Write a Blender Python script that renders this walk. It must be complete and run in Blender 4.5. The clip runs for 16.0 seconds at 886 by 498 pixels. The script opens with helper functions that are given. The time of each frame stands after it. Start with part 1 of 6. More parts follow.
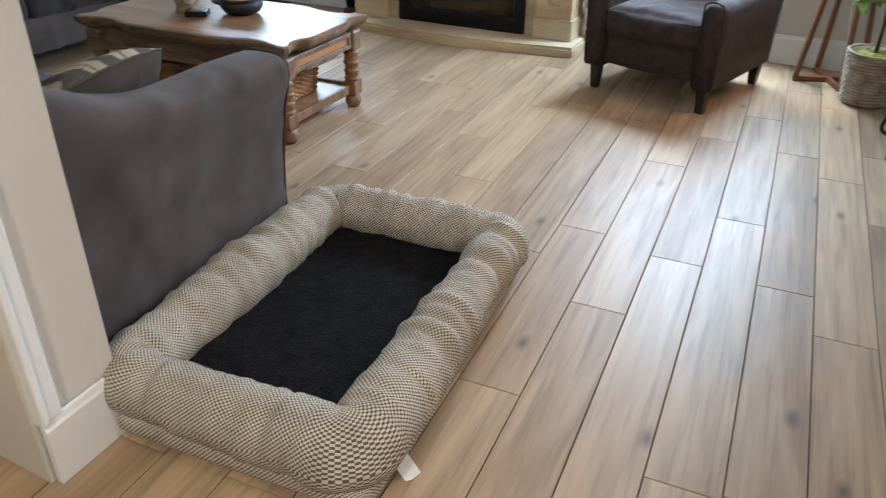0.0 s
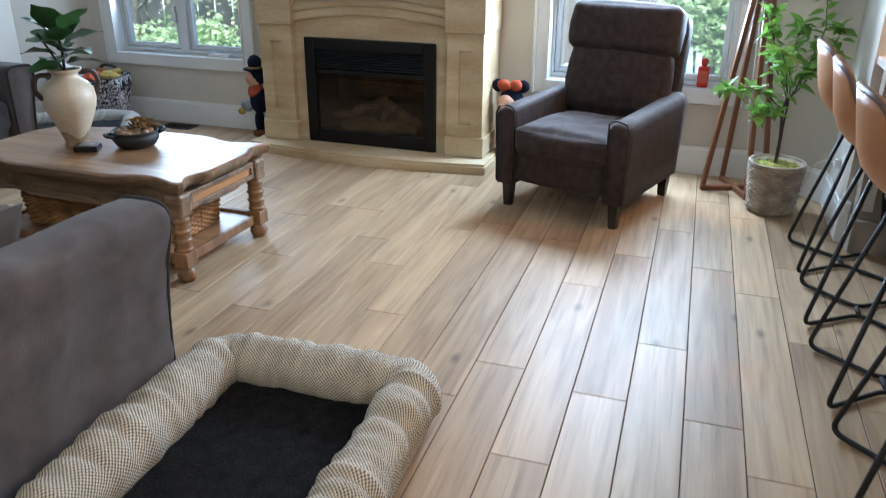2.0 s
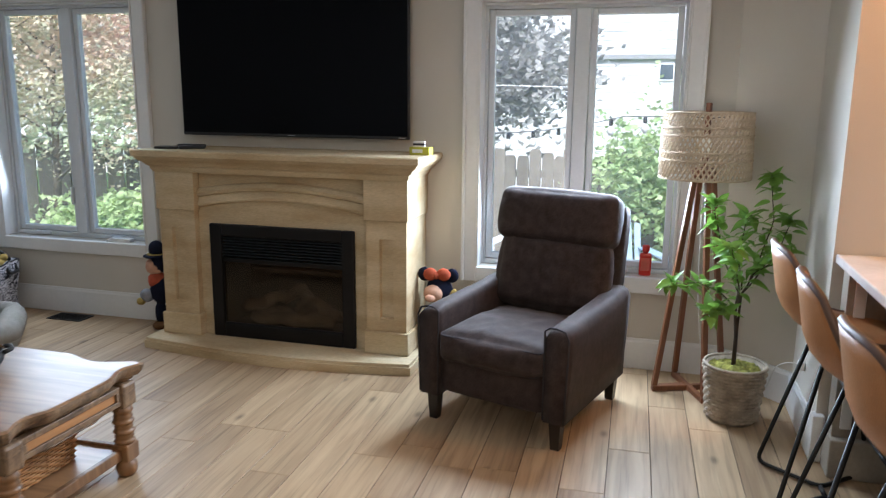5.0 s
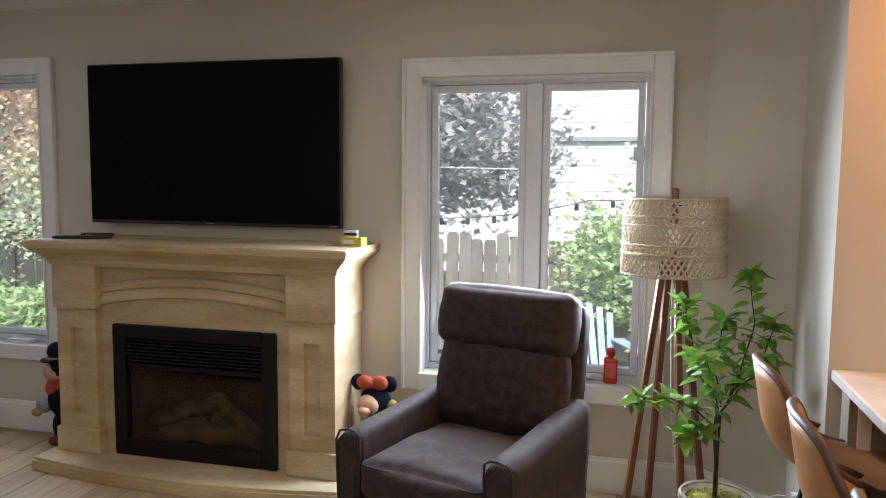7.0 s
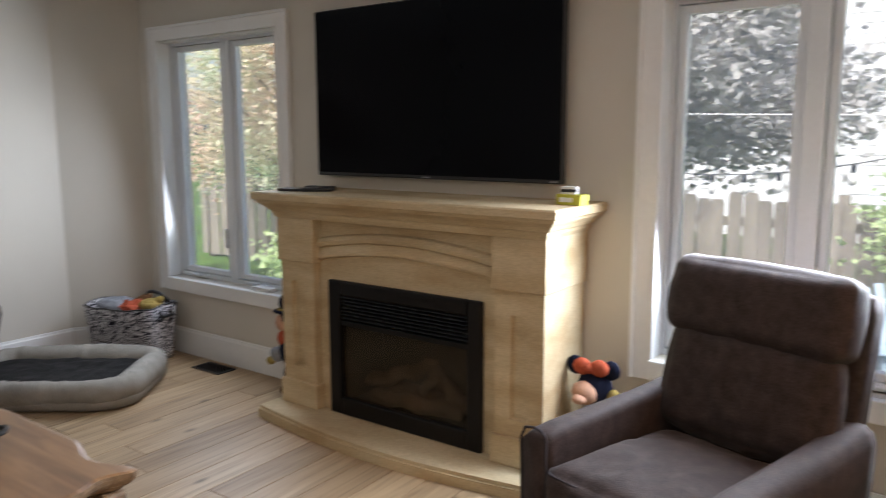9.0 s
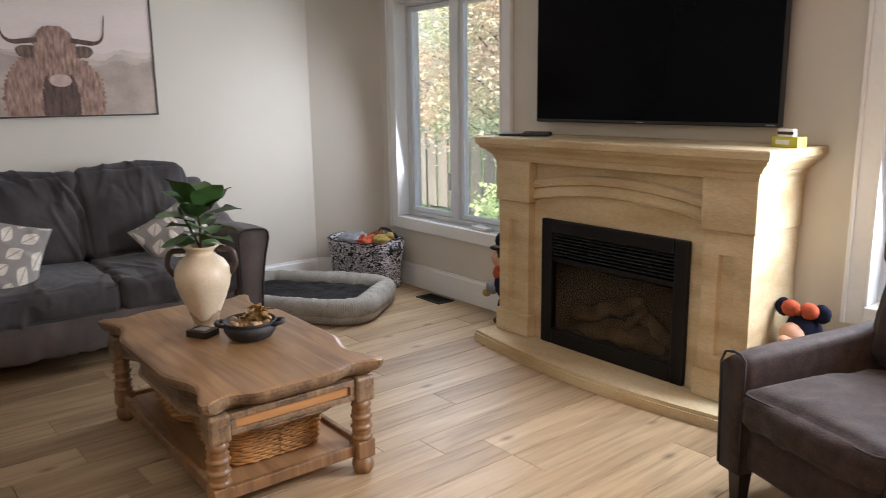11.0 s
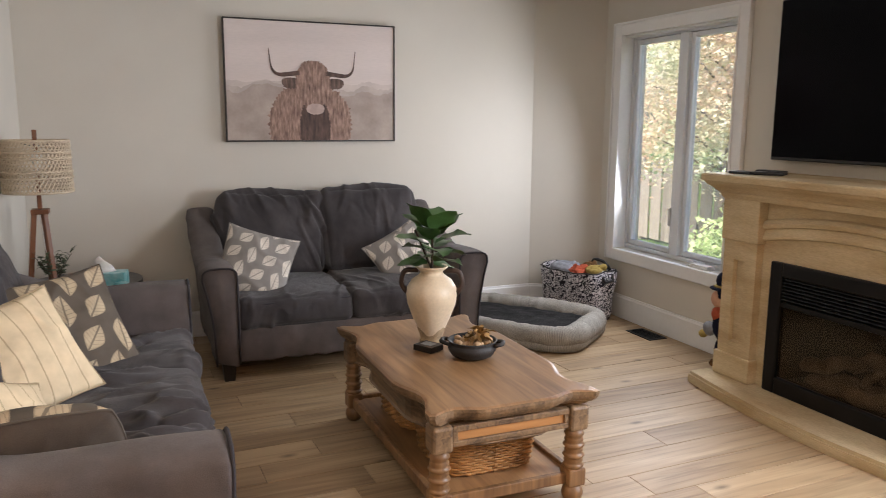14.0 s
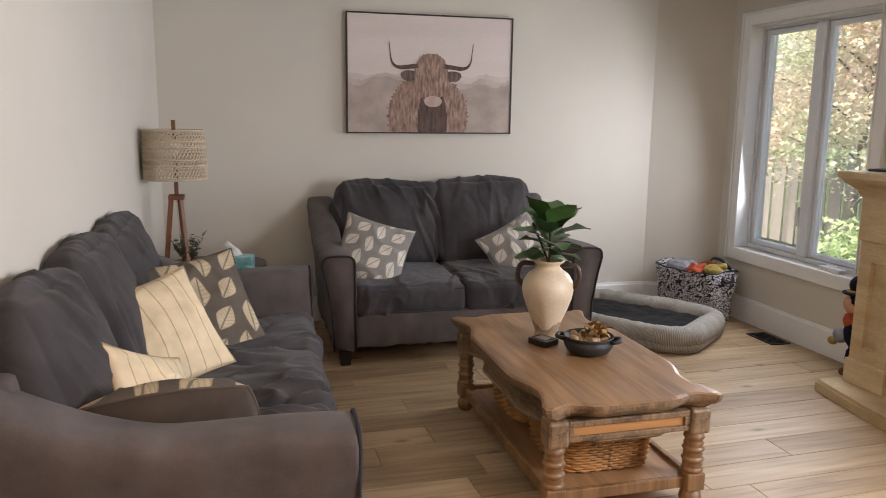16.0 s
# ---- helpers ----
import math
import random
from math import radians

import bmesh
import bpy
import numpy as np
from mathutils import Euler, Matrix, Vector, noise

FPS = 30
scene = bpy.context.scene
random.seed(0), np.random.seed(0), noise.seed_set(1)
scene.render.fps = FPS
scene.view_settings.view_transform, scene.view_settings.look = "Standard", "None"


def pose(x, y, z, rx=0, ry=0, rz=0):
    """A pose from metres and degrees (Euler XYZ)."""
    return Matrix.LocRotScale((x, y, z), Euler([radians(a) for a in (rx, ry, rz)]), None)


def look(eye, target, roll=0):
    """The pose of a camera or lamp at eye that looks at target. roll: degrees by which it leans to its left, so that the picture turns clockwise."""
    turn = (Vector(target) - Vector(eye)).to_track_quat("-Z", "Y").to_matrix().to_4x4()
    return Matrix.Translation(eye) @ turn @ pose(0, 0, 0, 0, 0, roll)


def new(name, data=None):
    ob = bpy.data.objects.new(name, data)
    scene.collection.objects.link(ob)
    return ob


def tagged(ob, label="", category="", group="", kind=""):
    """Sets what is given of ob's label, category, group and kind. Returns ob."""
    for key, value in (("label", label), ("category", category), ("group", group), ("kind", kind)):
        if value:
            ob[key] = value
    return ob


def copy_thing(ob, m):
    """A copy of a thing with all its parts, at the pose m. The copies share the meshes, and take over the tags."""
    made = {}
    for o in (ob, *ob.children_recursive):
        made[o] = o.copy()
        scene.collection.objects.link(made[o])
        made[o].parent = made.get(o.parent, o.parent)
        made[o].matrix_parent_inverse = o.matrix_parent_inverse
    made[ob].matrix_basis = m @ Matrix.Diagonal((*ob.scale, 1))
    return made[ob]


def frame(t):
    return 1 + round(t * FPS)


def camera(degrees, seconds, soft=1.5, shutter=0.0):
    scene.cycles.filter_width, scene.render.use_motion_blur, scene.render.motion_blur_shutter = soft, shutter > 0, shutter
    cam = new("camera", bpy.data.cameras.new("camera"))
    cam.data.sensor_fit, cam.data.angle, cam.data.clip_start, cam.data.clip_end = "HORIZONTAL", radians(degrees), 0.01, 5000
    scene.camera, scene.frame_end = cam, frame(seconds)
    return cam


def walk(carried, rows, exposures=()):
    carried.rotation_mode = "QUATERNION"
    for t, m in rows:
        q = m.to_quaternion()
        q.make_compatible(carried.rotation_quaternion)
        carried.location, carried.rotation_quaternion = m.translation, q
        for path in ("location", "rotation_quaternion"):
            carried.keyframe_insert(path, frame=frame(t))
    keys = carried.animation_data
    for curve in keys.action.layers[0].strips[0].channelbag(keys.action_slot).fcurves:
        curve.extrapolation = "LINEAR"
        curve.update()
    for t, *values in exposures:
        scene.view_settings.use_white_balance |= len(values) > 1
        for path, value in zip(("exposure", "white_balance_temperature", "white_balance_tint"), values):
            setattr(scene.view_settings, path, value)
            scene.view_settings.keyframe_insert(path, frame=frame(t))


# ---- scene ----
cam = camera(60.6, 16.0, soft=0.8, shutter=0.5)
PATH = [
    (0, (-0.281, 1.226, 1.314), (-1.012, 2.792, 0.307), 0.8),
    (0.5, (-0.272, 1.228, 1.326), (-0.901, 2.855, 0.347), -0.3),
    (1, (-0.279, 1.268, 1.327), (-0.841, 2.947, 0.398), -0.2),
    (1.5, (-0.28, 1.345, 1.343), (-0.845, 3.062, 0.487), 0.1),
    (2, (-0.287, 1.45, 1.363), (-0.901, 3.19, 0.591), 0.4),
    (2.5, (-0.275, 1.522, 1.383), (-0.927, 3.281, 0.689), 0.2),
    (3, (-0.288, 1.6, 1.397), (-0.934, 3.388, 0.776), -0.1),
    (3.5, (-0.362, 1.696, 1.426), (-0.98, 3.512, 0.86), -0.4),
    (4, (-0.42, 1.78, 1.454), (-1.011, 3.623, 0.947), -0.3),
    (4.5, (-0.399, 1.886, 1.469), (-0.962, 3.751, 1.017), -0.1),
    (5, (-0.333, 2.052, 1.472), (-0.858, 3.94, 1.076), 0.5),
    (5.2, (-0.298, 2.107, 1.478), (-0.824, 4.0, 1.106), 0.8),
    (7.3, (-0.246, 2.731, 1.488), (-0.735, 4.662, 1.309), 0.5),
    (7.5, (-0.238, 2.811, 1.475), (-0.775, 4.729, 1.295), 0.3),
    (8, (-0.287, 2.99, 1.459), (-0.919, 4.874, 1.232), -0.3),
    (8.5, (-0.253, 3.13, 1.453), (-1.115, 4.912, 1.171), -0.8),
    (9, (-0.185, 3.244, 1.44), (-1.353, 4.839, 1.14), -0.2),
    (9.5, (-0.154, 3.23, 1.409), (-1.505, 4.668, 1.084), -1.0),
    (10, (-0.069, 3.119, 1.384), (-1.501, 4.467, 1.022), -1.8),
    (10.2, (-0.051, 3.08, 1.365), (-1.502, 4.404, 0.988), -1.6),
    (12.3, (0.044, 2.942, 1.415), (-1.648, 3.947, 1.059), 0.1),
    (12.5, (0.039, 2.927, 1.414), (-1.668, 3.908, 1.065), 0.2),
    (13, (0.033, 2.908, 1.414), (-1.714, 3.821, 1.078), 0.4),
    (13.5, (0.039, 2.89, 1.419), (-1.747, 3.727, 1.088), 0.4),
    (14, (0.037, 2.871, 1.419), (-1.782, 3.633, 1.088), 0.4),
    (14.5, (0.035, 2.857, 1.417), (-1.814, 3.544, 1.084), 0.4),
    (15, (0.035, 2.835, 1.422), (-1.836, 3.454, 1.083), 0.5),
    (15.5, (0.028, 2.825, 1.419), (-1.862, 3.383, 1.076), 0.6),
    (16, (0.024, 2.813, 1.415), (-1.88, 3.316, 1.064), 0.7),
]
walk(cam, [(t, look(eye, target, roll)) for t, eye, target, roll in PATH],
     [(0, 1.27, 5200, 6), (1.5, 1.38, 5100, 5), (3, 1.25, 5050, 7), (4.5, 1.1, 5100, 9), (5, 1.06, 5550, 10), (7.5, 0.96, 5950, 12), (10, 1.1, 6200, 16), (12.5, 1.48, 6450, 17), (16, 1.3, 6600, 18)])

# ---- world, sun, lights, exposure ----
world = bpy.data.worlds.new("sky")
scene.world = world
world.use_nodes = True
wn = world.node_tree.nodes
sky = wn.new("ShaderNodeTexSky")
sky.sky_type = "NISHITA"
sky.sun_disc = False
sky.sun_elevation, sky.sun_rotation = radians(48), radians(200)
sky.air_density, sky.dust_density = 1.0, 3.0
wn["Background"].inputs["Strength"].default_value = 0.15
world.node_tree.links.new(sky.outputs[0], wn["Background"].inputs["Color"])
sun = new("sun", bpy.data.lights.new("sun", "SUN"))
sun.data.energy, sun.data.angle, sun.data.color = 5.0, radians(6), (1.0, 0.95, 0.88)
sun.matrix_world = pose(0, 0, 20, 42, 0, 20)


def area(name, x, y, z, rx, ry, rz, w, h, power, color):
    ob = new(name, bpy.data.lights.new(name, "AREA"))
    ob.data.shape, ob.data.size, ob.data.size_y = "RECTANGLE", w, h
    ob.data.energy, ob.data.color = power, color
    ob.matrix_world = pose(x, y, z, rx, ry, rz)
    return ob


DAY = (0.86, 0.94, 1.0)
WARM = (1.0, 0.80, 0.56)
SOFT = (1.0, 0.93, 0.84)
# skylight falling in through the windows, more of it from the open side by the pale house
for wx, wy, wz, ww, power, tilt, turn in ((-4.03, 6.18, 1.27, 1.04, 13, -80, 0), (-0.74, 6.06, 1.25, 0.98, 50, -73, -9)):
    lamp = area("window_light", wx, wy, wz, tilt, 0, turn, ww, 0.9, power, DAY)
    lamp.data.spread = radians(160)
# recessed lamps of the kitchen and the hall
LAMPS = ((1.0, 4.95, 9, (1.0, 0.38, 0.08)), (2.1, 2.1, 22, WARM), (-0.6, 0.3, 24, WARM), (1.5, 0.3, 11, SOFT))
for lx, ly, lp, lc in LAMPS:
    area("recessed_light", lx, ly, 2.35, 0, 0, 0, 0.16, 0.16, lp, lc)

# ---- materials ----
def mat(name, color, rough=0.6, metal=0.0, var=0.12, scale=6.0, bump=0.0, bscale=60.0, spec=0.5, coat=0.0, sheen=0.0, stretch=(1, 1, 1), color2=None, fine=0.06, crease=0.0):
    """A surface with two scales of colour variation and a fine relief."""
    m = bpy.data.materials.new(name)
    m.use_nodes = True
    n, l = m.node_tree.nodes, m.node_tree.links
    b = n["Principled BSDF"]
    b.inputs["Roughness"].default_value, b.inputs["Metallic"].default_value = rough, metal
    b.inputs["Specular IOR Level"].default_value = spec
    b.inputs["Coat Weight"].default_value, b.inputs["Coat Roughness"].default_value = coat, 0.25
    b.inputs["Sheen Weight"].default_value = sheen
    tc, mp = n.new("ShaderNodeTexCoord"), n.new("ShaderNodeMapping")
    mp.inputs["Scale"].default_value = stretch
    l.new(tc.outputs["Object"], mp.inputs["Vector"])
    big, small = n.new("ShaderNodeTexNoise"), n.new("ShaderNodeTexNoise")
    big.inputs["Scale"].default_value, big.inputs["Detail"].default_value = scale, 4
    small.inputs["Scale"].default_value, small.inputs["Detail"].default_value = bscale, 6
    for t in (big, small):
        l.new(mp.outputs[0], t.inputs["Vector"])
    ramp = n.new("ShaderNodeValToRGB")
    c = Vector(color)
    d = Vector(color2) if color2 else c * (1 - 2 * var)
    ramp.color_ramp.elements[0].position, ramp.color_ramp.elements[1].position = 0.3, 0.7
    ramp.color_ramp.elements[0].color, ramp.color_ramp.elements[1].color = (*d, 1), (*(c * (1 + var * 0.5)), 1)
    l.new(big.outputs["Fac"], ramp.inputs["Fac"])
    mul = n.new("ShaderNodeMix")
    mul.data_type, mul.blend_type = "RGBA", "MULTIPLY"
    mul.inputs["Factor"].default_value = 1.0
    r2 = n.new("ShaderNodeValToRGB")
    r2.color_ramp.elements[0].position, r2.color_ramp.elements[1].position = 0.3, 0.7
    r2.color_ramp.elements[0].color, r2.color_ramp.elements[1].color = (1 - 2 * fine,) * 3 + (1,), (1, 1, 1, 1)
    l.new(small.outputs["Fac"], r2.inputs["Fac"])
    l.new(ramp.outputs["Color"], mul.inputs["A"])
    l.new(r2.outputs["Color"], mul.inputs["B"])
    l.new(mul.outputs["Result"], b.inputs["Base Color"])
    if bump:
        bp = n.new("ShaderNodeBump")
        bp.inputs["Strength"].default_value, bp.inputs["Distance"].default_value = bump, 0.004
        l.new(small.outputs["Fac"], bp.inputs["Height"])
        l.new(bp.outputs[0], b.inputs["Normal"])
        if crease:
            # folds of loose cloth: thin ridges along a warped noise
            fold = n.new("ShaderNodeTexNoise")
            fold.inputs["Scale"].default_value, fold.inputs["Detail"].default_value, fold.inputs["Distortion"].default_value = 2.4, 1.0, 0.9
            l.new(tc.outputs["Object"], fold.inputs["Vector"])
            ridge = math_node(n, l, "ABSOLUTE", math_node(n, l, "SUBTRACT", fold.outputs["Fac"], 0.5))
            ridge = math_node(n, l, "MULTIPLY", math_node(n, l, "MINIMUM", ridge, 0.13), 7.0)
            b2 = n.new("ShaderNodeBump")
            b2.inputs["Strength"].default_value, b2.inputs["Distance"].default_value = crease, 0.012
            l.new(ridge, b2.inputs["Height"])
            l.new(b2.outputs[0], bp.inputs["Normal"])
    return m


def two_tone(name, build, dark, light, rough=0.9, bump=0.3):
    """A printed or woven cloth: build(nodes, links, coord) gives the socket that says where the light thread lies."""
    m = bpy.data.materials.new(name)
    m.use_nodes = True
    n, l = m.node_tree.nodes, m.node_tree.links
    b = n["Principled BSDF"]
    b.inputs["Roughness"].default_value = rough
    b.inputs["Specular IOR Level"].default_value = 0.2
    tc = n.new("ShaderNodeTexCoord")
    fac = build(n, l, tc)
    mx = n.new("ShaderNodeMix")
    mx.data_type = "RGBA"
    mx.inputs["A"].default_value, mx.inputs["B"].default_value = (*dark, 1), (*light, 1)
    l.new(fac, mx.inputs["Factor"])
    nz = n.new("ShaderNodeTexNoise")
    nz.inputs["Scale"].default_value, nz.inputs["Detail"].default_value = 14, 5
    l.new(tc.outputs["Object"], nz.inputs["Vector"])
    r = n.new("ShaderNodeMapRange")
    r.inputs["From Min"].default_value, r.inputs["From Max"].default_value = 0.3, 0.7
    r.inputs["To Min"].default_value, r.inputs["To Max"].default_value = 0.8, 1.05
    l.new(nz.outputs["Fac"], r.inputs["Value"])
    mu = n.new("ShaderNodeMix")
    mu.data_type, mu.blend_type = "RGBA", "MULTIPLY"
    mu.inputs["Factor"].default_value = 1
    l.new(mx.outputs["Result"], mu.inputs["A"])
    l.new(r.outputs["Result"], mu.inputs["B"])
    l.new(mu.outputs["Result"], b.inputs["Base Color"])
    th = n.new("ShaderNodeTexNoise")
    th.inputs["Scale"].default_value = 400
    l.new(tc.outputs["Object"], th.inputs["Vector"])
    bp = n.new("ShaderNodeBump")
    bp.inputs["Strength"].default_value, bp.inputs["Distance"].default_value = bump, 0.002
    l.new(th.outputs["Fac"], bp.inputs["Height"])
    l.new(bp.outputs[0], b.inputs["Normal"])
    return m


def math_node(n, l, op, a, b=None):
    k = n.new("ShaderNodeMath")
    k.operation = op
    for i, v in enumerate((a, b)):
        if v is None:
            continue
        if isinstance(v, (int, float)):
            k.inputs[i].default_value = v
        else:
            l.new(v, k.inputs[i])
    return k.outputs[0]


def houndstooth(n, l, tc):
    ck = n.new("ShaderNodeTexChecker")
    ck.inputs["Scale"].default_value = 1.0
    ck.inputs["Color1"].default_value, ck.inputs["Color2"].default_value = (0, 0, 0, 1), (1, 1, 1, 1)
    l.new(tc.outputs["UV"], ck.inputs["Vector"])
    nz = n.new("ShaderNodeTexNoise")
    nz.inputs["Scale"].default_value = 2.5
    l.new(tc.outputs["UV"], nz.inputs["Vector"])
    mixed = math_node(n, l, "ADD", math_node(n, l, "MULTIPLY", ck.outputs["Fac"], 0.8), math_node(n, l, "MULTIPLY", nz.outputs["Fac"], 0.3))
    return math_node(n, l, "MINIMUM", mixed, 1.0)


def corduroy(n, l, tc):
    w = n.new("ShaderNodeTexWave")
    w.inputs["Scale"].default_value = 0.5
    w.bands_direction = "Y"
    l.new(tc.outputs["UV"], w.inputs["Vector"])
    return w.outputs["Fac"]


def leaf_print(across, along):
    """Rows of pointed leaves with a midrib and side veins."""
    def build(n, l, tc):
        mp = n.new("ShaderNodeMapping")
        mp.inputs["Scale"].default_value = (across, along, 1)
        mp.inputs["Rotation"].default_value = (0, 0, radians(33))
        l.new(tc.outputs["UV"], mp.inputs["Vector"])
        sp = n.new("ShaderNodeSeparateXYZ")
        l.new(mp.outputs[0], sp.inputs[0])
        M = lambda op, a, b=None: math_node(n, l, op, a, b)
        col = M("FLOOR", sp.outputs["X"])
        x = M("SUBTRACT", M("FRACT", sp.outputs["X"]), 0.5)
        y = M("SUBTRACT", M("FRACT", M("ADD", sp.outputs["Y"], M("MULTIPLY", col, 0.43))), 0.5)
        # every second row leans the other way
        lean = M("MULTIPLY", M("SUBTRACT", M("MODULO", M("ABSOLUTE", col), 2.0), 0.5), 0.7)
        x = M("SUBTRACT", x, M("MULTIPLY", y, lean))
        ax = M("ABSOLUTE", x)
        half = M("MULTIPLY", 0.36, M("SUBTRACT", 1.0, M("POWER", M("ABSOLUTE", M("DIVIDE", y, 0.46)), 1.5)))
        leaf = M("LESS_THAN", ax, half)
        rib = M("LESS_THAN", ax, 0.032)
        vein = M("LESS_THAN", M("FRACT", M("MULTIPLY", M("SUBTRACT", y, M("MULTIPLY", ax, 0.55)), 8.0)), 0.16)
        rim = M("GREATER_THAN", ax, M("SUBTRACT", half, 0.035))
        dark = M("MAXIMUM", rib, M("MAXIMUM", M("MULTIPLY", vein, 0.6), M("MULTIPLY", rim, 0.5)))
        return M("MULTIPLY", leaf, M("SUBTRACT", 1.0, M("MULTIPLY", dark, 0.75)))
    return build


def damask(n, l, tc):
    mp = n.new("ShaderNodeMapping")
    mp.inputs["Scale"].default_value = (16, 16, 14)
    l.new(tc.outputs["Object"], mp.inputs["Vector"])
    nz = n.new("ShaderNodeTexNoise")
    nz.inputs["Scale"].default_value, nz.inputs["Detail"].default_value, nz.inputs["Distortion"].default_value = 1.1, 1.0, 2.6
    l.new(mp.outputs[0], nz.inputs["Vector"])
    band = math_node(n, l, "ABSOLUTE", math_node(n, l, "SUBTRACT", math_node(n, l, "FRACT", math_node(n, l, "MULTIPLY", nz.outputs["Fac"], 4.0)), 0.5))
    return math_node(n, l, "LESS_THAN", band, 0.24)


def stripes(n, l, tc):
    sp = n.new("ShaderNodeSeparateXYZ")
    l.new(tc.outputs["UV"], sp.inputs[0])
    f = math_node(n, l, "FRACT", math_node(n, l, "MULTIPLY", sp.outputs["X"], 6.0))
    return math_node(n, l, "GREATER_THAN", f, 0.07)


def wood(name, light, dark, rough=0.4, scale=3.0, axis="X", per_object=0.0, coat=0.0, knots=False, bump=0.15, spec=0.5):
    """Long-grained timber with rings, pores and, on boards, a tone of its own for each piece."""
    m = bpy.data.materials.new(name)
    m.use_nodes = True
    n, l = m.node_tree.nodes, m.node_tree.links
    b = n["Principled BSDF"]
    b.inputs["Coat Weight"].default_value, b.inputs["Coat Roughness"].default_value = coat, 0.2
    b.inputs["Specular IOR Level"].default_value = spec
    tc, mp = n.new("ShaderNodeTexCoord"), n.new("ShaderNodeMapping")
    mp.inputs["Scale"].default_value = {"X": (0.09, 1, 1), "Y": (1, 0.09, 1), "Z": (1, 1, 0.09)}[axis]
    l.new(tc.outputs["Object"], mp.inputs["Vector"])
    info = n.new("ShaderNodeObjectInfo")
    vec = mp.outputs[0]
    if per_object:
        cmb = n.new("ShaderNodeVectorMath")
        cmb.operation = "MULTIPLY_ADD"
        l.new(info.outputs["Random"], cmb.inputs[0])
        cmb.inputs[1].default_value = (37.0, 19.0, 11.0)
        l.new(vec, cmb.inputs[2])
        vec = cmb.outputs[0]
    nz = n.new("ShaderNodeTexNoise")
    nz.inputs["Scale"].default_value, nz.inputs["Detail"].default_value, nz.inputs["Distortion"].default_value = scale * 9, 8, 1.2
    l.new(vec, nz.inputs["Vector"])
    cl = n.new("ShaderNodeTexNoise")
    cl.inputs["Scale"].default_value, cl.inputs["Detail"].default_value = scale * 2.2, 3
    l.new(vec, cl.inputs["Vector"])
    sm = math_node(n, l, "ADD", math_node(n, l, "MULTIPLY", nz.outputs["Fac"], 0.5), math_node(n, l, "MULTIPLY", cl.outputs["Fac"], 0.5))
    if per_object:
        sm = math_node(n, l, "ADD", sm, math_node(n, l, "MULTIPLY", math_node(n, l, "SUBTRACT", info.outputs["Random"], 0.5), per_object))
    ramp = n.new("ShaderNodeValToRGB")
    e = ramp.color_ramp.elements
    e[0].position, e[1].position = 0.32, 0.66
    e[0].color, e[1].color = (*dark, 1), (*light, 1)
    l.new(sm, ramp.inputs["Fac"])
    col = ramp.outputs["Color"]
    if knots:
        tc2 = n.new("ShaderNodeVectorMath")
        tc2.operation = "MULTIPLY_ADD"
        l.new(info.outputs["Random"], tc2.inputs[0])
        tc2.inputs[1].default_value = (13.0, 29.0, 0)
        mp2 = n.new("ShaderNodeMapping")
        mp2.inputs["Scale"].default_value = (2.6, 1.2, 0)
        l.new(tc.outputs["Object"], mp2.inputs["Vector"])
        l.new(mp2.outputs[0], tc2.inputs[2])
        vo = n.new("ShaderNodeTexVoronoi")
        vo.voronoi_dimensions = "2D"
        vo.inputs["Scale"].default_value = 1.0
        l.new(tc2.outputs[0], vo.inputs["Vector"])
        kr = n.new("ShaderNodeMapRange")
        kr.inputs["From Min"].default_value, kr.inputs["From Max"].default_value = 0.010, 0.06
        kr.inputs["To Min"].default_value, kr.inputs["To Max"].default_value = 0.45, 1.0
        l.new(vo.outputs["Distance"], kr.inputs["Value"])
        mu = n.new("ShaderNodeMix")
        mu.data_type, mu.blend_type = "RGBA", "MULTIPLY"
        mu.inputs["Factor"].default_value = 1
        l.new(col, mu.inputs["A"])
        l.new(kr.outputs["Result"], mu.inputs["B"])
        # short dark pores along the grain
        pm = n.new("ShaderNodeMapping")
        pm.inputs["Scale"].default_value = (20.0, 1.7, 1)
        l.new(tc2.outputs[0], pm.inputs["Vector"])
        pz = n.new("ShaderNodeTexNoise")
        pz.inputs["Scale"].default_value, pz.inputs["Detail"].default_value = 1.0, 5
        l.new(pm.outputs[0], pz.inputs["Vector"])
        pr = n.new("ShaderNodeMapRange")
        pr.inputs["From Min"].default_value, pr.inputs["From Max"].default_value = 0.34, 0.5
        pr.inputs["To Min"].default_value, pr.inputs["To Max"].default_value = 0.76, 1.0
        l.new(pz.outputs["Fac"], pr.inputs["Value"])
        m3 = n.new("ShaderNodeMix")
        m3.data_type, m3.blend_type = "RGBA", "MULTIPLY"
        m3.inputs["Factor"].default_value = 1
        l.new(mu.outputs["Result"], m3.inputs["A"])
        l.new(pr.outputs["Result"], m3.inputs["B"])
        col = m3.outputs["Result"]
    l.new(col, b.inputs["Base Color"])
    rr = n.new("ShaderNodeMapRange")
    rr.inputs["To Min"].default_value, rr.inputs["To Max"].default_value = rough + 0.12, rough - 0.06
    l.new(sm, rr.inputs["Value"])
    l.new(rr.outputs["Result"], b.inputs["Roughness"])
    bp = n.new("ShaderNodeBump")
    bp.inputs["Strength"].default_value, bp.inputs["Distance"].default_value = bump, 0.002
    l.new(nz.outputs["Fac"], bp.inputs["Height"])
    l.new(bp.outputs[0], b.inputs["Normal"])
    return m


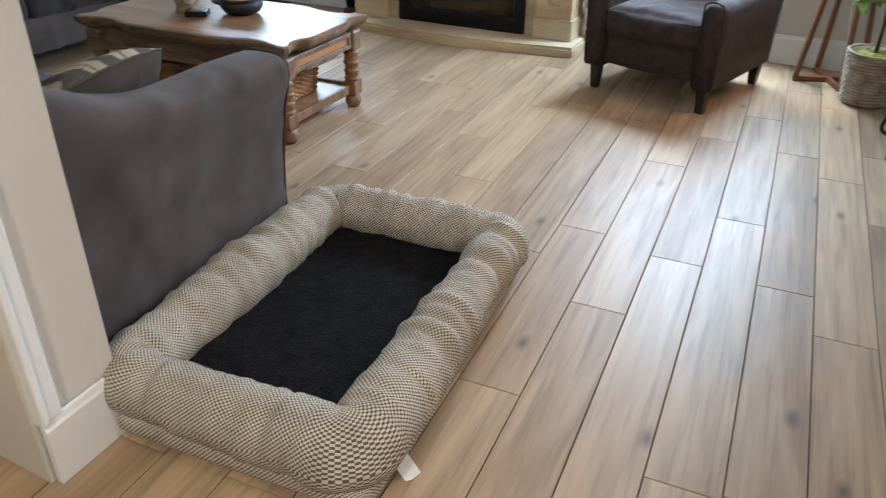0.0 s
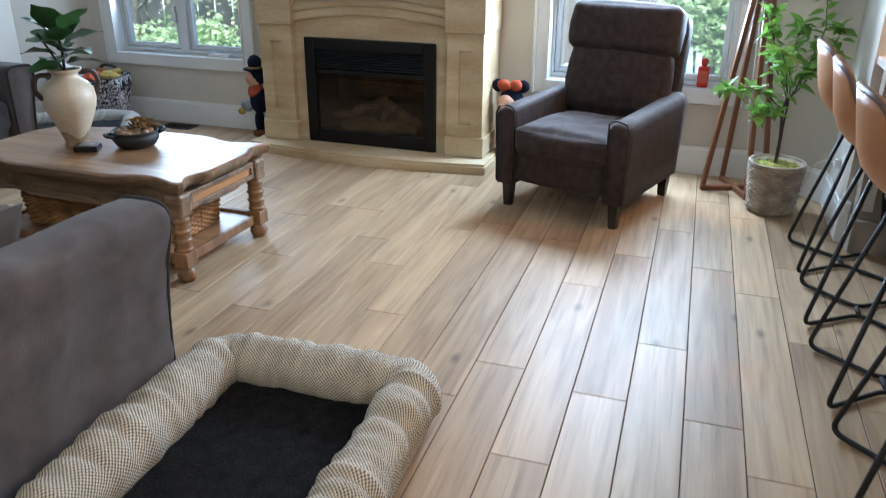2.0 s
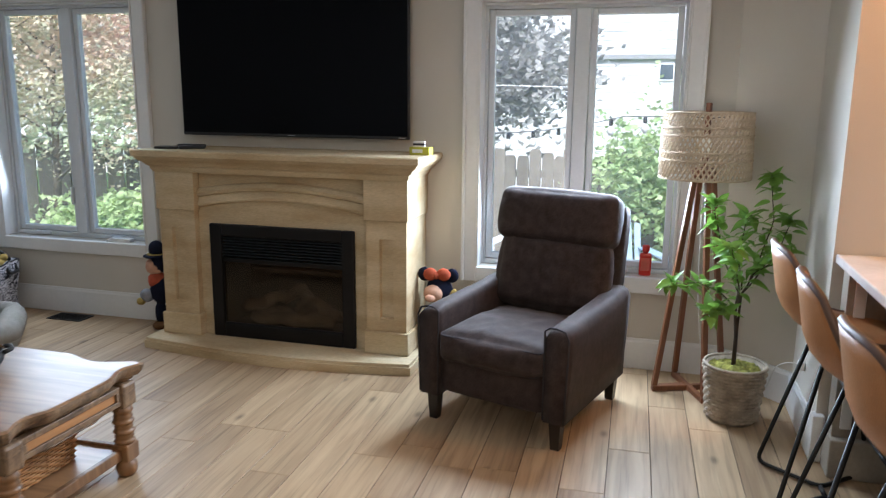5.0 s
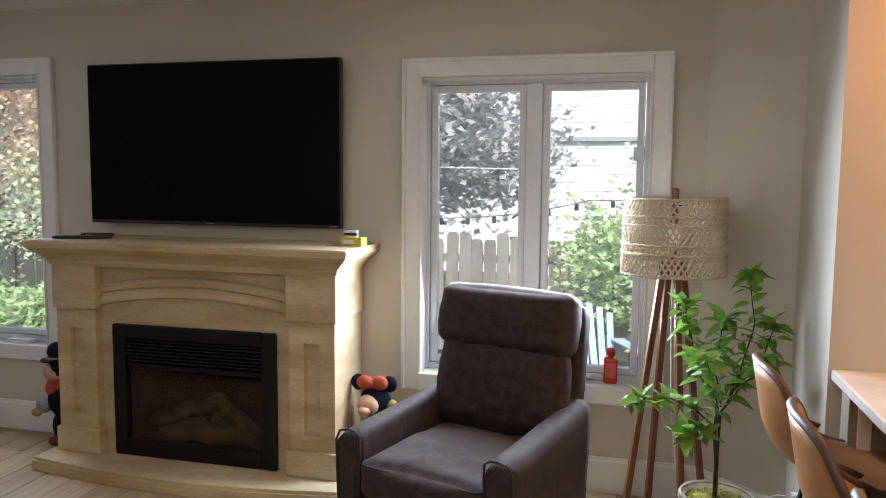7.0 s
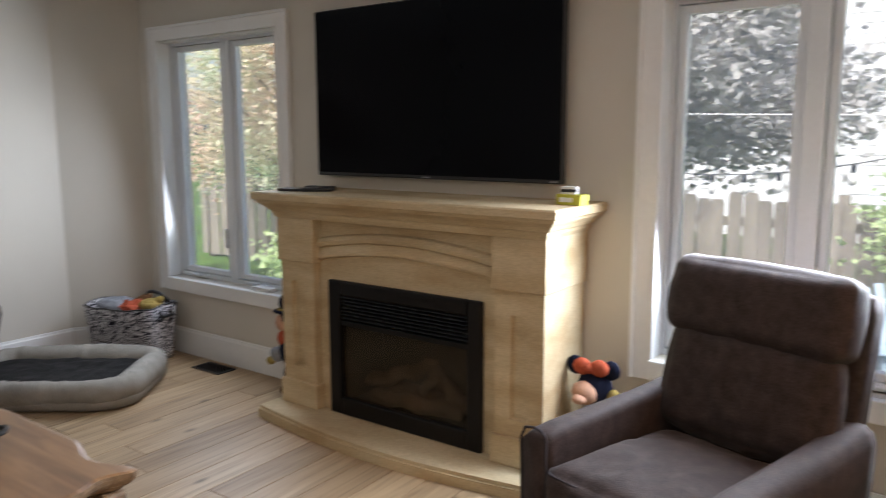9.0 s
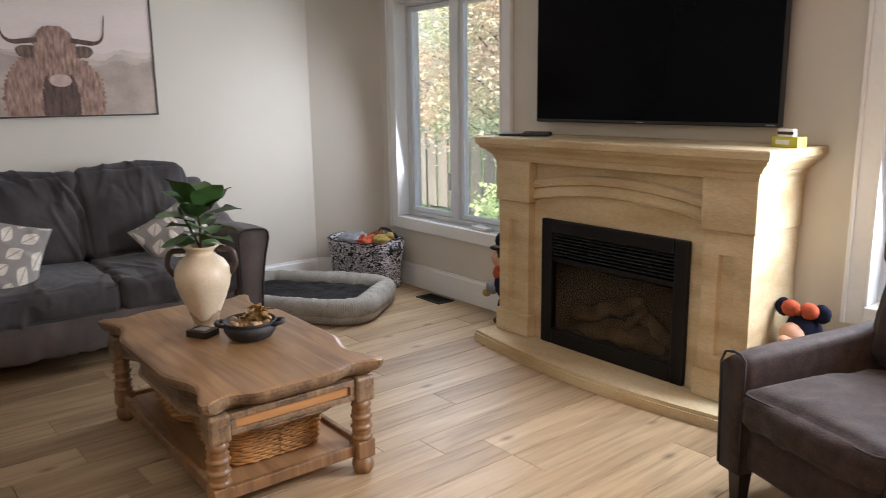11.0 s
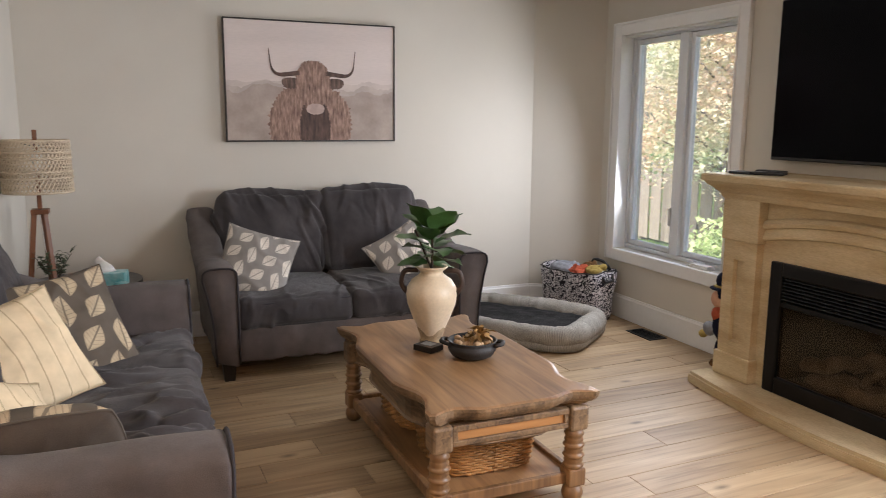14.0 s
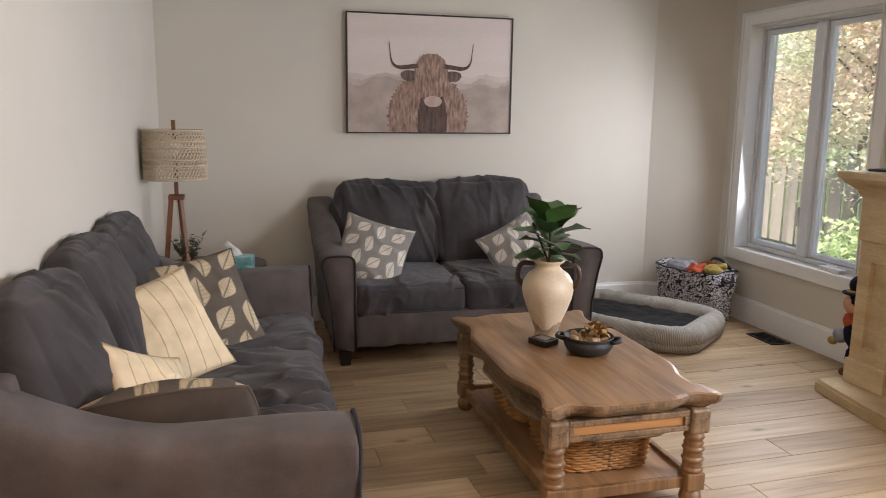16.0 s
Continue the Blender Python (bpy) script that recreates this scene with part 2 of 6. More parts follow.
def glow(name, color, strength):
    m = bpy.data.materials.new(name)
    m.use_nodes = True
    b = m.node_tree.nodes["Principled BSDF"]
    b.inputs["Emission Color"].default_value, b.inputs["Emission Strength"].default_value = (*color, 1), strength
    return m


WALL = mat("wall_paint", (0.60, 0.56, 0.49), 0.75, var=0.03, scale=1.5, bump=0.12, bscale=220, spec=0.3, fine=0.02)
CEIL = mat("ceiling_paint", (0.8, 0.79, 0.76), 0.9, var=0.02, scale=1.5, bump=0.1, bscale=150, spec=0.2, fine=0.02)
TRIM = mat("white_trim_paint", (0.78, 0.78, 0.77), 0.4, var=0.03, scale=3, bump=0.03, bscale=40, fine=0.02)
VINYL = mat("window_vinyl", (0.72, 0.75, 0.78), 0.35, var=0.03, scale=3, fine=0.02)
STONE = mat("cast_stone", (0.61, 0.51, 0.335), 0.72, var=0.10, scale=3.4, bump=0.25, bscale=90, spec=0.25, stretch=(0.5, 1, 2.2), color2=(0.42, 0.305, 0.165), fine=0.09)
BLACKMETAL = mat("black_steel", (0.012, 0.012, 0.013), 0.45, 0.6, var=0.1, scale=8, bump=0.05, bscale=200)
STOOLMETAL = mat("stool_black_tube", (0.012, 0.012, 0.012), 0.5, 0.3, var=0.1, scale=10, bump=0.03, bscale=200)
SCREEN = mat("tv_screen", (0.002, 0.002, 0.003), 0.14, var=0.05, scale=3, spec=0.07, fine=0.0)
PLASTIC = mat("black_plastic", (0.015, 0.015, 0.016), 0.4, var=0.1, scale=10)
SOFA = mat("charcoal_microfibre", (0.13, 0.110, 0.105), 0.92, var=0.16, scale=7, bump=0.35, bscale=380, spec=0.12, sheen=0.06, fine=0.1, crease=0.1)
SOFACUSH = mat("slate_microfibre", (0.064, 0.057, 0.058), 0.9, var=0.2, scale=6, bump=0.35, bscale=380, spec=0.12, sheen=0.12, fine=0.08, crease=0.3)
PIPING = mat("dark_piping", (0.05, 0.046, 0.05), 0.9, var=0.1, scale=20, bump=0.3, bscale=300, spec=0.1)
RECLINER = mat("brown_faux_suede", (0.060, 0.042, 0.038), 0.7, var=0.22, scale=22, bump=0.3, bscale=160, spec=0.14, sheen=0.05, fine=0.2)
DARKWOOD = wood("espresso_wood", (0.02, 0.014, 0.01), (0.008, 0.006, 0.005), 0.35, axis="Z")
TABLETOP = wood("brown_table_top", (0.37, 0.205, 0.092), (0.13, 0.066, 0.03), 0.36, 2.6, "X", coat=0.08)
TABLEEDGE = wood("distressed_brown_wood", (0.27, 0.17, 0.09), (0.045, 0.028, 0.017), 0.45, 6.0, "X", bump=0.4)
TABLELEG = wood("honey_turned_wood", (0.29, 0.155, 0.065), (0.095, 0.048, 0.022), 0.42, 4.0, "Z", bump=0.35)
TABLEPANEL = wood("orange_drawer_wood", (0.46, 0.23, 0.085), (0.27, 0.12, 0.04), 0.4, 3.0, "Y")
FLOOR = wood("oak_plank", (0.48, 0.345, 0.205), (0.26, 0.172, 0.096), 0.44, 1.6, "Y", per_object=0.2, knots=True, bump=0.12, spec=0.32)
FLOORFAR = wood("oak_plank_rest", (0.465, 0.34, 0.205), (0.27, 0.185, 0.105), 0.4, 1.6, "Y", bump=0.12)
GAP = mat("plank_joint", (0.06, 0.04, 0.025), 0.9)
LAMPWOOD = wood("walnut_lamp_wood", (0.22, 0.085, 0.035), (0.11, 0.04, 0.018), 0.4, 4.0, "Z")
STRING = mat("natural_cord", (0.60, 0.50, 0.37), 0.9, var=0.12, scale=30, bump=0.4, bscale=400, spec=0.15)
WICKER = mat("honey_wicker", (0.50, 0.25, 0.085), 0.6, var=0.3, scale=14, bump=0.4, bscale=180, spec=0.3, fine=0.12)
POTWEAVE = mat("grey_seagrass_weave", (0.50, 0.42, 0.32), 0.8, var=0.25, scale=16, bump=0.5, bscale=200, spec=0.2, fine=0.12)
MOSS = mat("green_moss", (0.36, 0.34, 0.08), 0.95, var=0.4, scale=35, bump=1.0, bscale=160, spec=0.1, fine=0.2)
LEAF = mat("bright_leaf", (0.28, 0.5, 0.08), 0.42, var=0.3, scale=9, spec=0.45, bump=0.1, bscale=60)
DARKLEAF = mat("dark_fig_leaf", (0.07, 0.16, 0.04), 0.4, var=0.3, scale=9, bump=0.25, bscale=30, spec=0.5)
BARK = mat("thin_dark_bark", (0.07, 0.045, 0.03), 0.85, var=0.3, scale=30, bump=0.5, bscale=120)
CREAM = mat("cream_glazed_clay", (0.70, 0.57, 0.40), 0.42, var=0.06, scale=9, bump=0.15, bscale=80)
RAWCLAY = mat("bare_brown_clay", (0.42, 0.31, 0.19), 0.8, var=0.2, scale=30, bump=0.3, bscale=120)
HANDLECLAY = mat("dark_brown_handle", (0.055, 0.03, 0.02), 0.5, var=0.25, scale=20, bump=0.3, bscale=80)
BLACKCLAY = mat("black_stoneware", (0.022, 0.02, 0.019), 0.62, var=0.2, scale=20, bump=0.3, bscale=120)
POTPOURRI = mat("dried_petals", (0.48, 0.28, 0.09), 0.8, var=0.3, scale=20, bump=0.3, bscale=90)
NUTS = mat("pale_wood_curl", (0.55, 0.36, 0.2), 0.7, var=0.2, scale=20, bump=0.2, bscale=90)
BEDCLOTH = two_tone("houndstooth_cloth", houndstooth, (0.03, 0.026, 0.022), (0.62, 0.55, 0.44))
BED2CLOTH = two_tone("grey_corduroy", corduroy, (0.17, 0.155, 0.135), (0.42, 0.395, 0.35))
FLEECE = mat("black_fleece", (0.018, 0.0165, 0.016), 0.95, var=0.3, scale=22, bump=1.0, bscale=120, spec=0.08, fine=0.4, color2=(0.007, 0.007, 0.008))
GREYFLEECE = mat("charcoal_plush", (0.036, 0.034, 0.034), 0.95, var=0.25, scale=14, bump=0.9, bscale=150, spec=0.08, fine=0.2)
LEAFCUSH = two_tone("grey_leaf_print", leaf_print(4.3, 3.3), (0.25, 0.23, 0.21), (0.64, 0.58, 0.5))
BROWNCUSH = two_tone("brown_leaf_print", leaf_print(3.9, 2.9), (0.115, 0.095, 0.075), (0.50, 0.40, 0.27))
CREAMCUSH = two_tone("cream_striped_cotton", stripes, (0.42, 0.32, 0.20), (0.70, 0.57, 0.38))
DAMASK = two_tone("black_white_damask", damask, (0.012, 0.012, 0.02), (0.66, 0.65, 0.68), rough=0.7)
LEATHER = mat("tan_leather", (0.45, 0.205, 0.075), 0.42, var=0.15, scale=6, bump=0.2, bscale=220, spec=0.45, fine=0.08)
SEAM = mat("leather_seam_piping", (0.10, 0.055, 0.035), 0.5, var=0.1, scale=20)
QUARTZ = mat("white_marbled_counter", (0.74, 0.72, 0.69), 0.2, var=0.1, scale=4, spec=0.5, fine=0.03)
CABINET = mat("taupe_cabinet_paint", (0.36, 0.32, 0.26), 0.5, var=0.06, scale=4, bump=0.05, bscale=80)
RED = mat("red_bottle_plastic", (0.55, 0.03, 0.02), 0.25, var=0.05, scale=10, spec=0.5)
WHITE = mat("white_paper", (0.78, 0.77, 0.75), 0.8, var=0.04, scale=10)
TEAL = mat("teal_tissue_box", (0.06, 0.28, 0.30), 0.6, var=0.4, scale=16, color2=(0.42, 0.6, 0.6))
YELLOW = mat("lime_yellow_card", (0.52, 0.50, 0.04), 0.5, var=0.08, scale=12)
GREY = mat("grey_card", (0.3, 0.3, 0.3), 0.6, var=0.1, scale=12)
ORANGE = mat("orange_red_plush", (0.42, 0.09, 0.045), 0.9, var=0.15, scale=30, bump=0.4, bscale=300, spec=0.1)
PEACH = mat("peach_plush", (0.62, 0.36, 0.25), 0.9, var=0.1, scale=30, bump=0.4, bscale=300, spec=0.1)
NAVY = mat("navy_black_plush", (0.012, 0.014, 0.03), 0.9, var=0.15, scale=30, bump=0.4, bscale=300, spec=0.1)
TOYYELLOW = mat("yellow_plush", (0.4, 0.29, 0.09), 0.9, var=0.2, scale=30, bump=0.5, bscale=200, spec=0.1)
GREYTOY = mat("grey_plush", (0.3, 0.31, 0.34), 0.9, var=0.2, scale=30, bump=0.5, bscale=200, spec=0.1)
BROWNTOY = mat("brown_plush", (0.16, 0.08, 0.035), 0.9, var=0.2, scale=30, bump=0.5, bscale=200, spec=0.1)
LOG = mat("fake_log", (0.26, 0.18, 0.12), 0.85, var=0.35, scale=9, bump=0.4, bscale=40)
FIREBACK = mat("firebox_lining", (0.085, 0.07, 0.05), 0.7, var=0.15, scale=3, fine=0.0)
# outdoors
def thin_leaf(m, share):
    """Lets daylight shine through a leaf."""
    n, l = m.node_tree.nodes, m.node_tree.links
    b = n["Principled BSDF"]
    tl, mx = n.new("ShaderNodeBsdfTranslucent"), n.new("ShaderNodeMixShader")
    mx.inputs[0].default_value = share
    l.new(b.inputs["Base Color"].links[0].from_socket, tl.inputs["Color"])
    l.new(b.outputs[0], mx.inputs[1])
    l.new(tl.outputs[0], mx.inputs[2])
    l.new(mx.outputs[0], n["Material Output"].inputs[0])


GRASS = mat("lawn", (0.10, 0.17, 0.04), 0.95, var=0.35, scale=2.5, bump=0.6, bscale=60, spec=0.1, fine=0.2)
PATIO = mat("pale_patio_gravel", (0.46, 0.43, 0.38), 0.9, var=0.15, scale=3, bump=0.6, bscale=50, spec=0.2, fine=0.15)
FENCEWOOD = wood("weathered_fence", (0.23, 0.2, 0.16), (0.13, 0.112, 0.088), 0.75, 3.0, "Z", per_object=0.2)
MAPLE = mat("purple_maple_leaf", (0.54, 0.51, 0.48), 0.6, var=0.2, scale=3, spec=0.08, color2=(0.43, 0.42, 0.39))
REDLEAF = mat("red_orange_leaf", (0.8, 0.5, 0.41), 0.6, var=0.2, scale=0.9, spec=0.08, color2=(0.54, 0.72, 0.46))
SHRUB = mat("yellow_green_shrub", (0.54, 0.62, 0.33), 0.6, var=0.35, scale=3, color2=(0.34, 0.48, 0.2))
for leafy in (MAPLE, REDLEAF, SHRUB):
    thin_leaf(leafy, 0.5)
thin_leaf(LEAF, 0.45)
TRUNK = mat("tree_bark", (0.24, 0.18, 0.13), 0.9, var=0.3, scale=9, bump=0.8, bscale=30)
SIDING = mat("white_siding", (0.74, 0.74, 0.73), 0.6, var=0.03, scale=2)
ROOF = mat("grey_shingles", (0.26, 0.26, 0.27), 0.85, var=0.15, scale=5, bump=0.5, bscale=20)
DARKGLASS = mat("far_window_glass", (0.08, 0.10, 0.12), 0.1, var=0.1, scale=2)
CHAIRWHITE = mat("white_garden_chair", (0.78, 0.79, 0.80), 0.5, var=0.03, scale=5)
CHAIRBLUE = mat("blue_grey_garden_chair", (0.34, 0.43, 0.50), 0.5, var=0.05, scale=5)
CABLE = mat("grey_festoon_cable", (0.12, 0.12, 0.12), 0.7, var=0.1, scale=10)
BULB = mat("frosted_bulb", (0.8, 0.79, 0.74), 0.25, var=0.03, scale=8)
LAMPGLOW = glow("recessed_lamp_diffuser", (1.0, 0.76, 0.48), 6.0)


def glass_mat(name, tint, rough=0.0, veil=0.0):
    m = bpy.data.materials.new(name)
    m.use_nodes = True
    n, l = m.node_tree.nodes, m.node_tree.links
    out = n["Material Output"]
    tr, gl, mx = n.new("ShaderNodeBsdfTransparent"), n.new("ShaderNodeBsdfGlossy"), n.new("ShaderNodeMixShader")
    tr.inputs[0].default_value = (*tint, 1)
    gl.inputs["Roughness"].default_value = rough
    mx.inputs[0].default_value = 0.035
    l.new(tr.outputs[0], mx.inputs[1])
    l.new(gl.outputs[0], mx.inputs[2])
    last = mx
    # translucent share that lays a pale glare haze over the view
    if veil:
        dn, m2 = n.new("ShaderNodeBsdfTranslucent"), n.new("ShaderNodeMixShader")
        m2.inputs[0].default_value = veil
        l.new(mx.outputs[0], m2.inputs[1])
        l.new(dn.outputs[0], m2.inputs[2])
        last = m2
    l.new(last.outputs[0], out.inputs[0])
    return m


# milky pane: the washed-out glare of outdoors is put into the glass
GLASS = glass_mat("window_glass", (0.97, 0.98, 0.98), veil=0.11)
FIREGLASS = glass_mat("smoked_fire_glass", (0.62, 0.6, 0.56), 0.03)

# ---- building blocks ----
def mesh_from(bm, name, material, smooth=False):
    bmesh.ops.recalc_face_normals(bm, faces=bm.faces)
    me = bpy.data.meshes.new(name)
    bm.to_mesh(me)
    bm.free()
    for m in (material if isinstance(material, (list, tuple)) else [material]):
        me.materials.append(m)
    if smooth:
        me.shade_smooth()
    return me


def part(name, bm, material, parent=None, label="", smooth=False, at=None):
    ob = new(name, mesh_from(bm, name, material, smooth))
    if parent is not None:
        ob.parent = parent
    if at is not None:
        ob.matrix_local = at
    if label:
        ob["label"] = label
    return ob


def thing(name, m, label, category, group="", kind=""):
    ob = new(name)
    ob.empty_display_size = 0.1
    ob.matrix_world = m
    return tagged(ob, label, category, group, kind)


def solid(name, bm, material, label, category, kind="structure", smooth=False, group=""):
    return tagged(part(name, bm, material, None, "", smooth), label, category, group, kind)


def add_box(bm, x0, x1, y0, y1, z0, z1, bevel=0.0, m=None, seg=2):
    mat4 = Matrix.LocRotScale(((x0 + x1) / 2, (y0 + y1) / 2, (z0 + z1) / 2), None, (abs(x1 - x0), abs(y1 - y0), abs(z1 - z0)))
    r = bmesh.ops.create_cube(bm, size=1.0, matrix=(m @ mat4) if m else mat4)
    if bevel:
        edges = list({e for v in r["verts"] for e in v.link_edges})
        bmesh.ops.bevel(bm, geom=edges, offset=bevel, segments=seg, affect="EDGES", profile=0.5)
    return bm


def box(x0, x1, y0, y1, z0, z1, bevel=0.0, m=None, seg=2):
    return add_box(bmesh.new(), x0, x1, y0, y1, z0, z1, bevel, m, seg)


def add_rings(bm, rings, closed=True, cap=True, uv=None):
    """Skins a row of point rings. uv: (around, along) lengths in pattern units."""
    vs = [[bm.verts.new(p) for p in r] for r in rings]
    n = len(vs[0])
    lay = bm.loops.layers.uv.verify() if uv else None
    for i in range(len(vs) - 1):
        for j in range(n if closed else n - 1):
            k = (j + 1) % n
            f = bm.faces.new((vs[i][j], vs[i][k], vs[i + 1][k], vs[i + 1][j]))
            if lay:
                for lp, (a, b) in zip(f.loops, ((j, i), (j + 1, i), (j + 1, i + 1), (j, i + 1))):
                    lp[lay].uv = (a / n * uv[0], b / (len(vs) - 1) * uv[1])
    if cap and closed:
        bm.faces.new(vs[0][::-1])
        bm.faces.new(vs[-1])
    return vs


def lathe(bm, profile, n=24, cx=0.0, cy=0.0, cap=True):
    add_rings(bm, [[(cx + r * math.cos(2 * math.pi * j / n), cy + r * math.sin(2 * math.pi * j / n), z) for j in range(n)] for r, z in profile], cap=cap)
    return bm


def tube(bm, pts, r, n=8, closed=False):
    """A round bar along a row of points; r is a number or one for each point."""
    P = [Vector(p) for p in pts]
    rings, up = [], Vector((0.02, 0.03, 1.0)).normalized()
    side = None
    for i, p in enumerate(P):
        a, b = (P[i - 1], P[(i + 1) % len(P)]) if closed else (P[max(i - 1, 0)], P[min(i + 1, len(P) - 1)])
        d = (b - a).normalized()
        if side is None:
            side = d.cross(up)
            if side.length < 0.05:
                side = d.cross(Vector((1, 0, 0)))
        else:
            side = side - d * side.dot(d)
        side.normalize()
        v = d.cross(side)
        rr = r[i] if isinstance(r, (list, tuple)) else r
        rings.append([p + (side * math.cos(2 * math.pi * j / n) + v * math.sin(2 * math.pi * j / n)) * rr for j in range(n)])
    if closed:
        rings.append(rings[0])
    add_rings(bm, rings, cap=not closed)
    return bm


def rounded(pts, rad, n=5):
    """A row of points with its inner corners rounded."""
    P = [Vector(p) for p in pts]
    out = [P[0]]
    for a, b, c in zip(P, P[1:], P[2:]):
        u, w = (a - b), (c - b)
        k = min(rad, u.length * 0.45, w.length * 0.45)
        s, e = b + u.normalized() * k, b + w.normalized() * k
        for i in range(n + 1):
            t = i / n
            out.append(s * (1 - t) ** 2 + b * 2 * t * (1 - t) + e * t ** 2)
    out.append(P[-1])
    return out


def prism(bm, outline, z0, z1, m=None):
    """An outline in x and y raised from z0 to z1."""
    M = m or Matrix()
    add_rings(bm, [[M @ Vector((x, y, z)) for x, y in outline] for z in (z0, z1)])
    return bm


def cushion(sx, sy, sz, r=0.05, bulge=0.02, wrinkle=0.006, cuts=14, seed=0.0, pinch=0.0, freq=6.0, fold=(1, 1, 1), unit=0.0, turn=(0, 0, 0)):
    """A stuffed block, sx by sy by sz, round-edged, with bulging faces and creases; its middle lies at the origin."""
    bm = bmesh.new()
    bmesh.ops.create_cube(bm, size=2.0)
    bmesh.ops.subdivide_edges(bm, edges=bm.edges[:], cuts=cuts, use_grid_fill=True)
    lay = bm.loops.layers.uv.verify()
    for f in bm.faces:
        nx = max(range(3), key=lambda i: abs(f.normal[i]))
        ax = {0: (1, 2), 1: (0, 2), 2: (0, 1)}[nx]
        for lp in f.loops:
            lp[lay].uv = (lp.vert.co[ax[0]] * 0.5 + 0.5 + nx * 0.3, lp.vert.co[ax[1]] * 0.5 + 0.5)
            if unit:
                lp[lay].uv = (lp.vert.co[ax[0]] * 0.5 * (sx, sy, sz)[ax[0]] / unit, lp.vert.co[ax[1]] * 0.5 * (sx, sy, sz)[ax[1]] / unit)
    h = Vector((sx / 2, sy / 2, sz / 2))
    rr = min(r, *(c * 0.98 for c in h))
    bm.normal_update()
    spin = Euler([radians(a) for a in turn]).to_matrix()
    for v in bm.verts:
        u = v.co.copy()
        p = Vector([u[i] * h[i] for i in range(3)])
        core = Vector([max(-h[i] + rr, min(h[i] - rr, p[i])) for i in range(3)])
        d = p - core
        n = d.normalized() if d.length > 1e-6 else Vector((0, 0, 1))
        q = core + n * rr if d.length > 1e-6 else p
        b = [(1 - u[(i + 1) % 3] ** 2) * (1 - u[(i + 2) % 3] ** 2) for i in range(3)]
        q += Vector([bulge * b[i] * u[i] for i in range(3)])
        if pinch:
            k = max(0.0, abs(u.x) * abs(u.y) - 0.25) / 0.75
            q.z *= 1 - 0.8 * max(abs(u.x), abs(u.y)) ** 4 * pinch
            q.x, q.y = q.x * (1 + 0.06 * k * pinch - 0.05 * pinch * (1 - u.y ** 2)), q.y * (1 + 0.06 * k * pinch - 0.05 * pinch * (1 - u.x ** 2))
        t = spin @ q
        w = Vector((t.x * fold[0], t.y * fold[1], t.z * fold[2])) * freq + Vector((seed, seed * 2.3, 0))
        k = noise.noise(w * 0.6) * 0.5 + noise.noise(w * 2.7) * 0.08
        gate = min(1.0, max(0.0, 0.55 + 1.6 * noise.noise(q * 3.2 + Vector((seed, 1.7, seed)))))
        k += gate * (1.1 * (1 - abs(noise.noise(w * 1.1 + Vector((3, 1, 2))))) ** 6 - 0.6 * (1 - abs(noise.noise(w * 1.5))) ** 7)
        v.co = q + n * (wrinkle * k)
    return bm


def plank_wall(name, x0, y0, x1, y1, thick, z0, z1, holes, label):
    """A wall between two points of the plan, its thickness to the left of the way; holes: (from, to, low, high) along it."""
    d = Vector((x1 - x0, y1 - y0, 0))
    L = d.length
    M = Matrix.Translation((x0, y0, 0)) @ Matrix.Rotation(math.atan2(d.y, d.x), 4, "Z")
    bm = bmesh.new()
    cur = 0.0
    for a, b, lo, hi in sorted(holes):
        add_box(bm, cur, a, 0, thick, z0, z1, m=M)
        add_box(bm, a, b, 0, thick, z0, lo, m=M)
        add_box(bm, a, b, 0, thick, hi, z1, m=M)
        cur = b
    add_box(bm, cur, L, 0, thick, z0, z1, m=M)
    return solid(name, bm, WALL, label, "wall")


def baseboard(x0, y0, x1, y1, h=0.17, ends=(0, 0)):
    """A skirting board with a stepped top, on the right of the way."""
    d = Vector((x1 - x0, y1 - y0, 0))
    M = Matrix.Translation((x0, y0, 0)) @ Matrix.Rotation(math.atan2(d.y, d.x), 4, "Z")
    bm = bmesh.new()
    prof = [(0.0, 0.0), (-0.016, 0.0), (-0.016, h - 0.02), (-0.012, h - 0.012), (-0.010, h), (0.0, h)]
    add_rings(bm, [[M @ Vector((x, y - 0.001, z + 0.001)) for y, z in prof] for x in (-ends[0], d.length + ends[1])])
    return solid("baseboard", bm, TRIM, "tall white painted baseboard along the wall", "baseboard")


# ---- the shell of the place ----
CH = 2.385
WY, PX = 6.20, -5.09
W1, W2 = (-4.60, -3.47, 0.51, 2.03), (-1.285, -0.20, 0.52, 1.965)

plank_wall("wall_north", -4.81, WY, 0.04, WY, 0.20, -0.3, CH,
           [(a + 4.81, b + 4.81, lo, hi) for a, b, lo, hi in (W1, W2)], "greige painted wall with two casement windows")
plank_wall("wall_northwest", PX, 5.75, -4.81, WY, 0.2, -0.3, CH, [], "greige angled corner wall")
plank_wall("wall_west", PX, -3.0, PX, 5.75, 0.2, -0.3, CH, [], "greige painted wall with a framed picture")
plank_wall("wall_northeast", 0.04, WY, 0.37, 5.87, 0.2, -0.3, CH, [], "greige angled corner wall")
plank_wall("wall_east_return", 0.37, 5.87, 0.37, 5.30, 0.2, -0.3, CH, [], "greige short wall beside the counter")
plank_wall("wall_kitchen", 0.57, 5.30, 3.8, 5.30, 0.2, -0.3, CH, [], "greige kitchen wall lit by warm lamps")
# two unseen walls, added to close the room and hold its light
plank_wall("wall_kitchen_east", 3.8, 5.30, 3.8, -3.0, 0.2, -0.3, CH, [], "unseen plain greige wall added to close the kitchen")
plank_wall("wall_hall_south", 3.8, -3.0, PX, -3.0, 0.2, -0.3, CH, [], "unseen plain greige wall added to close the hall")
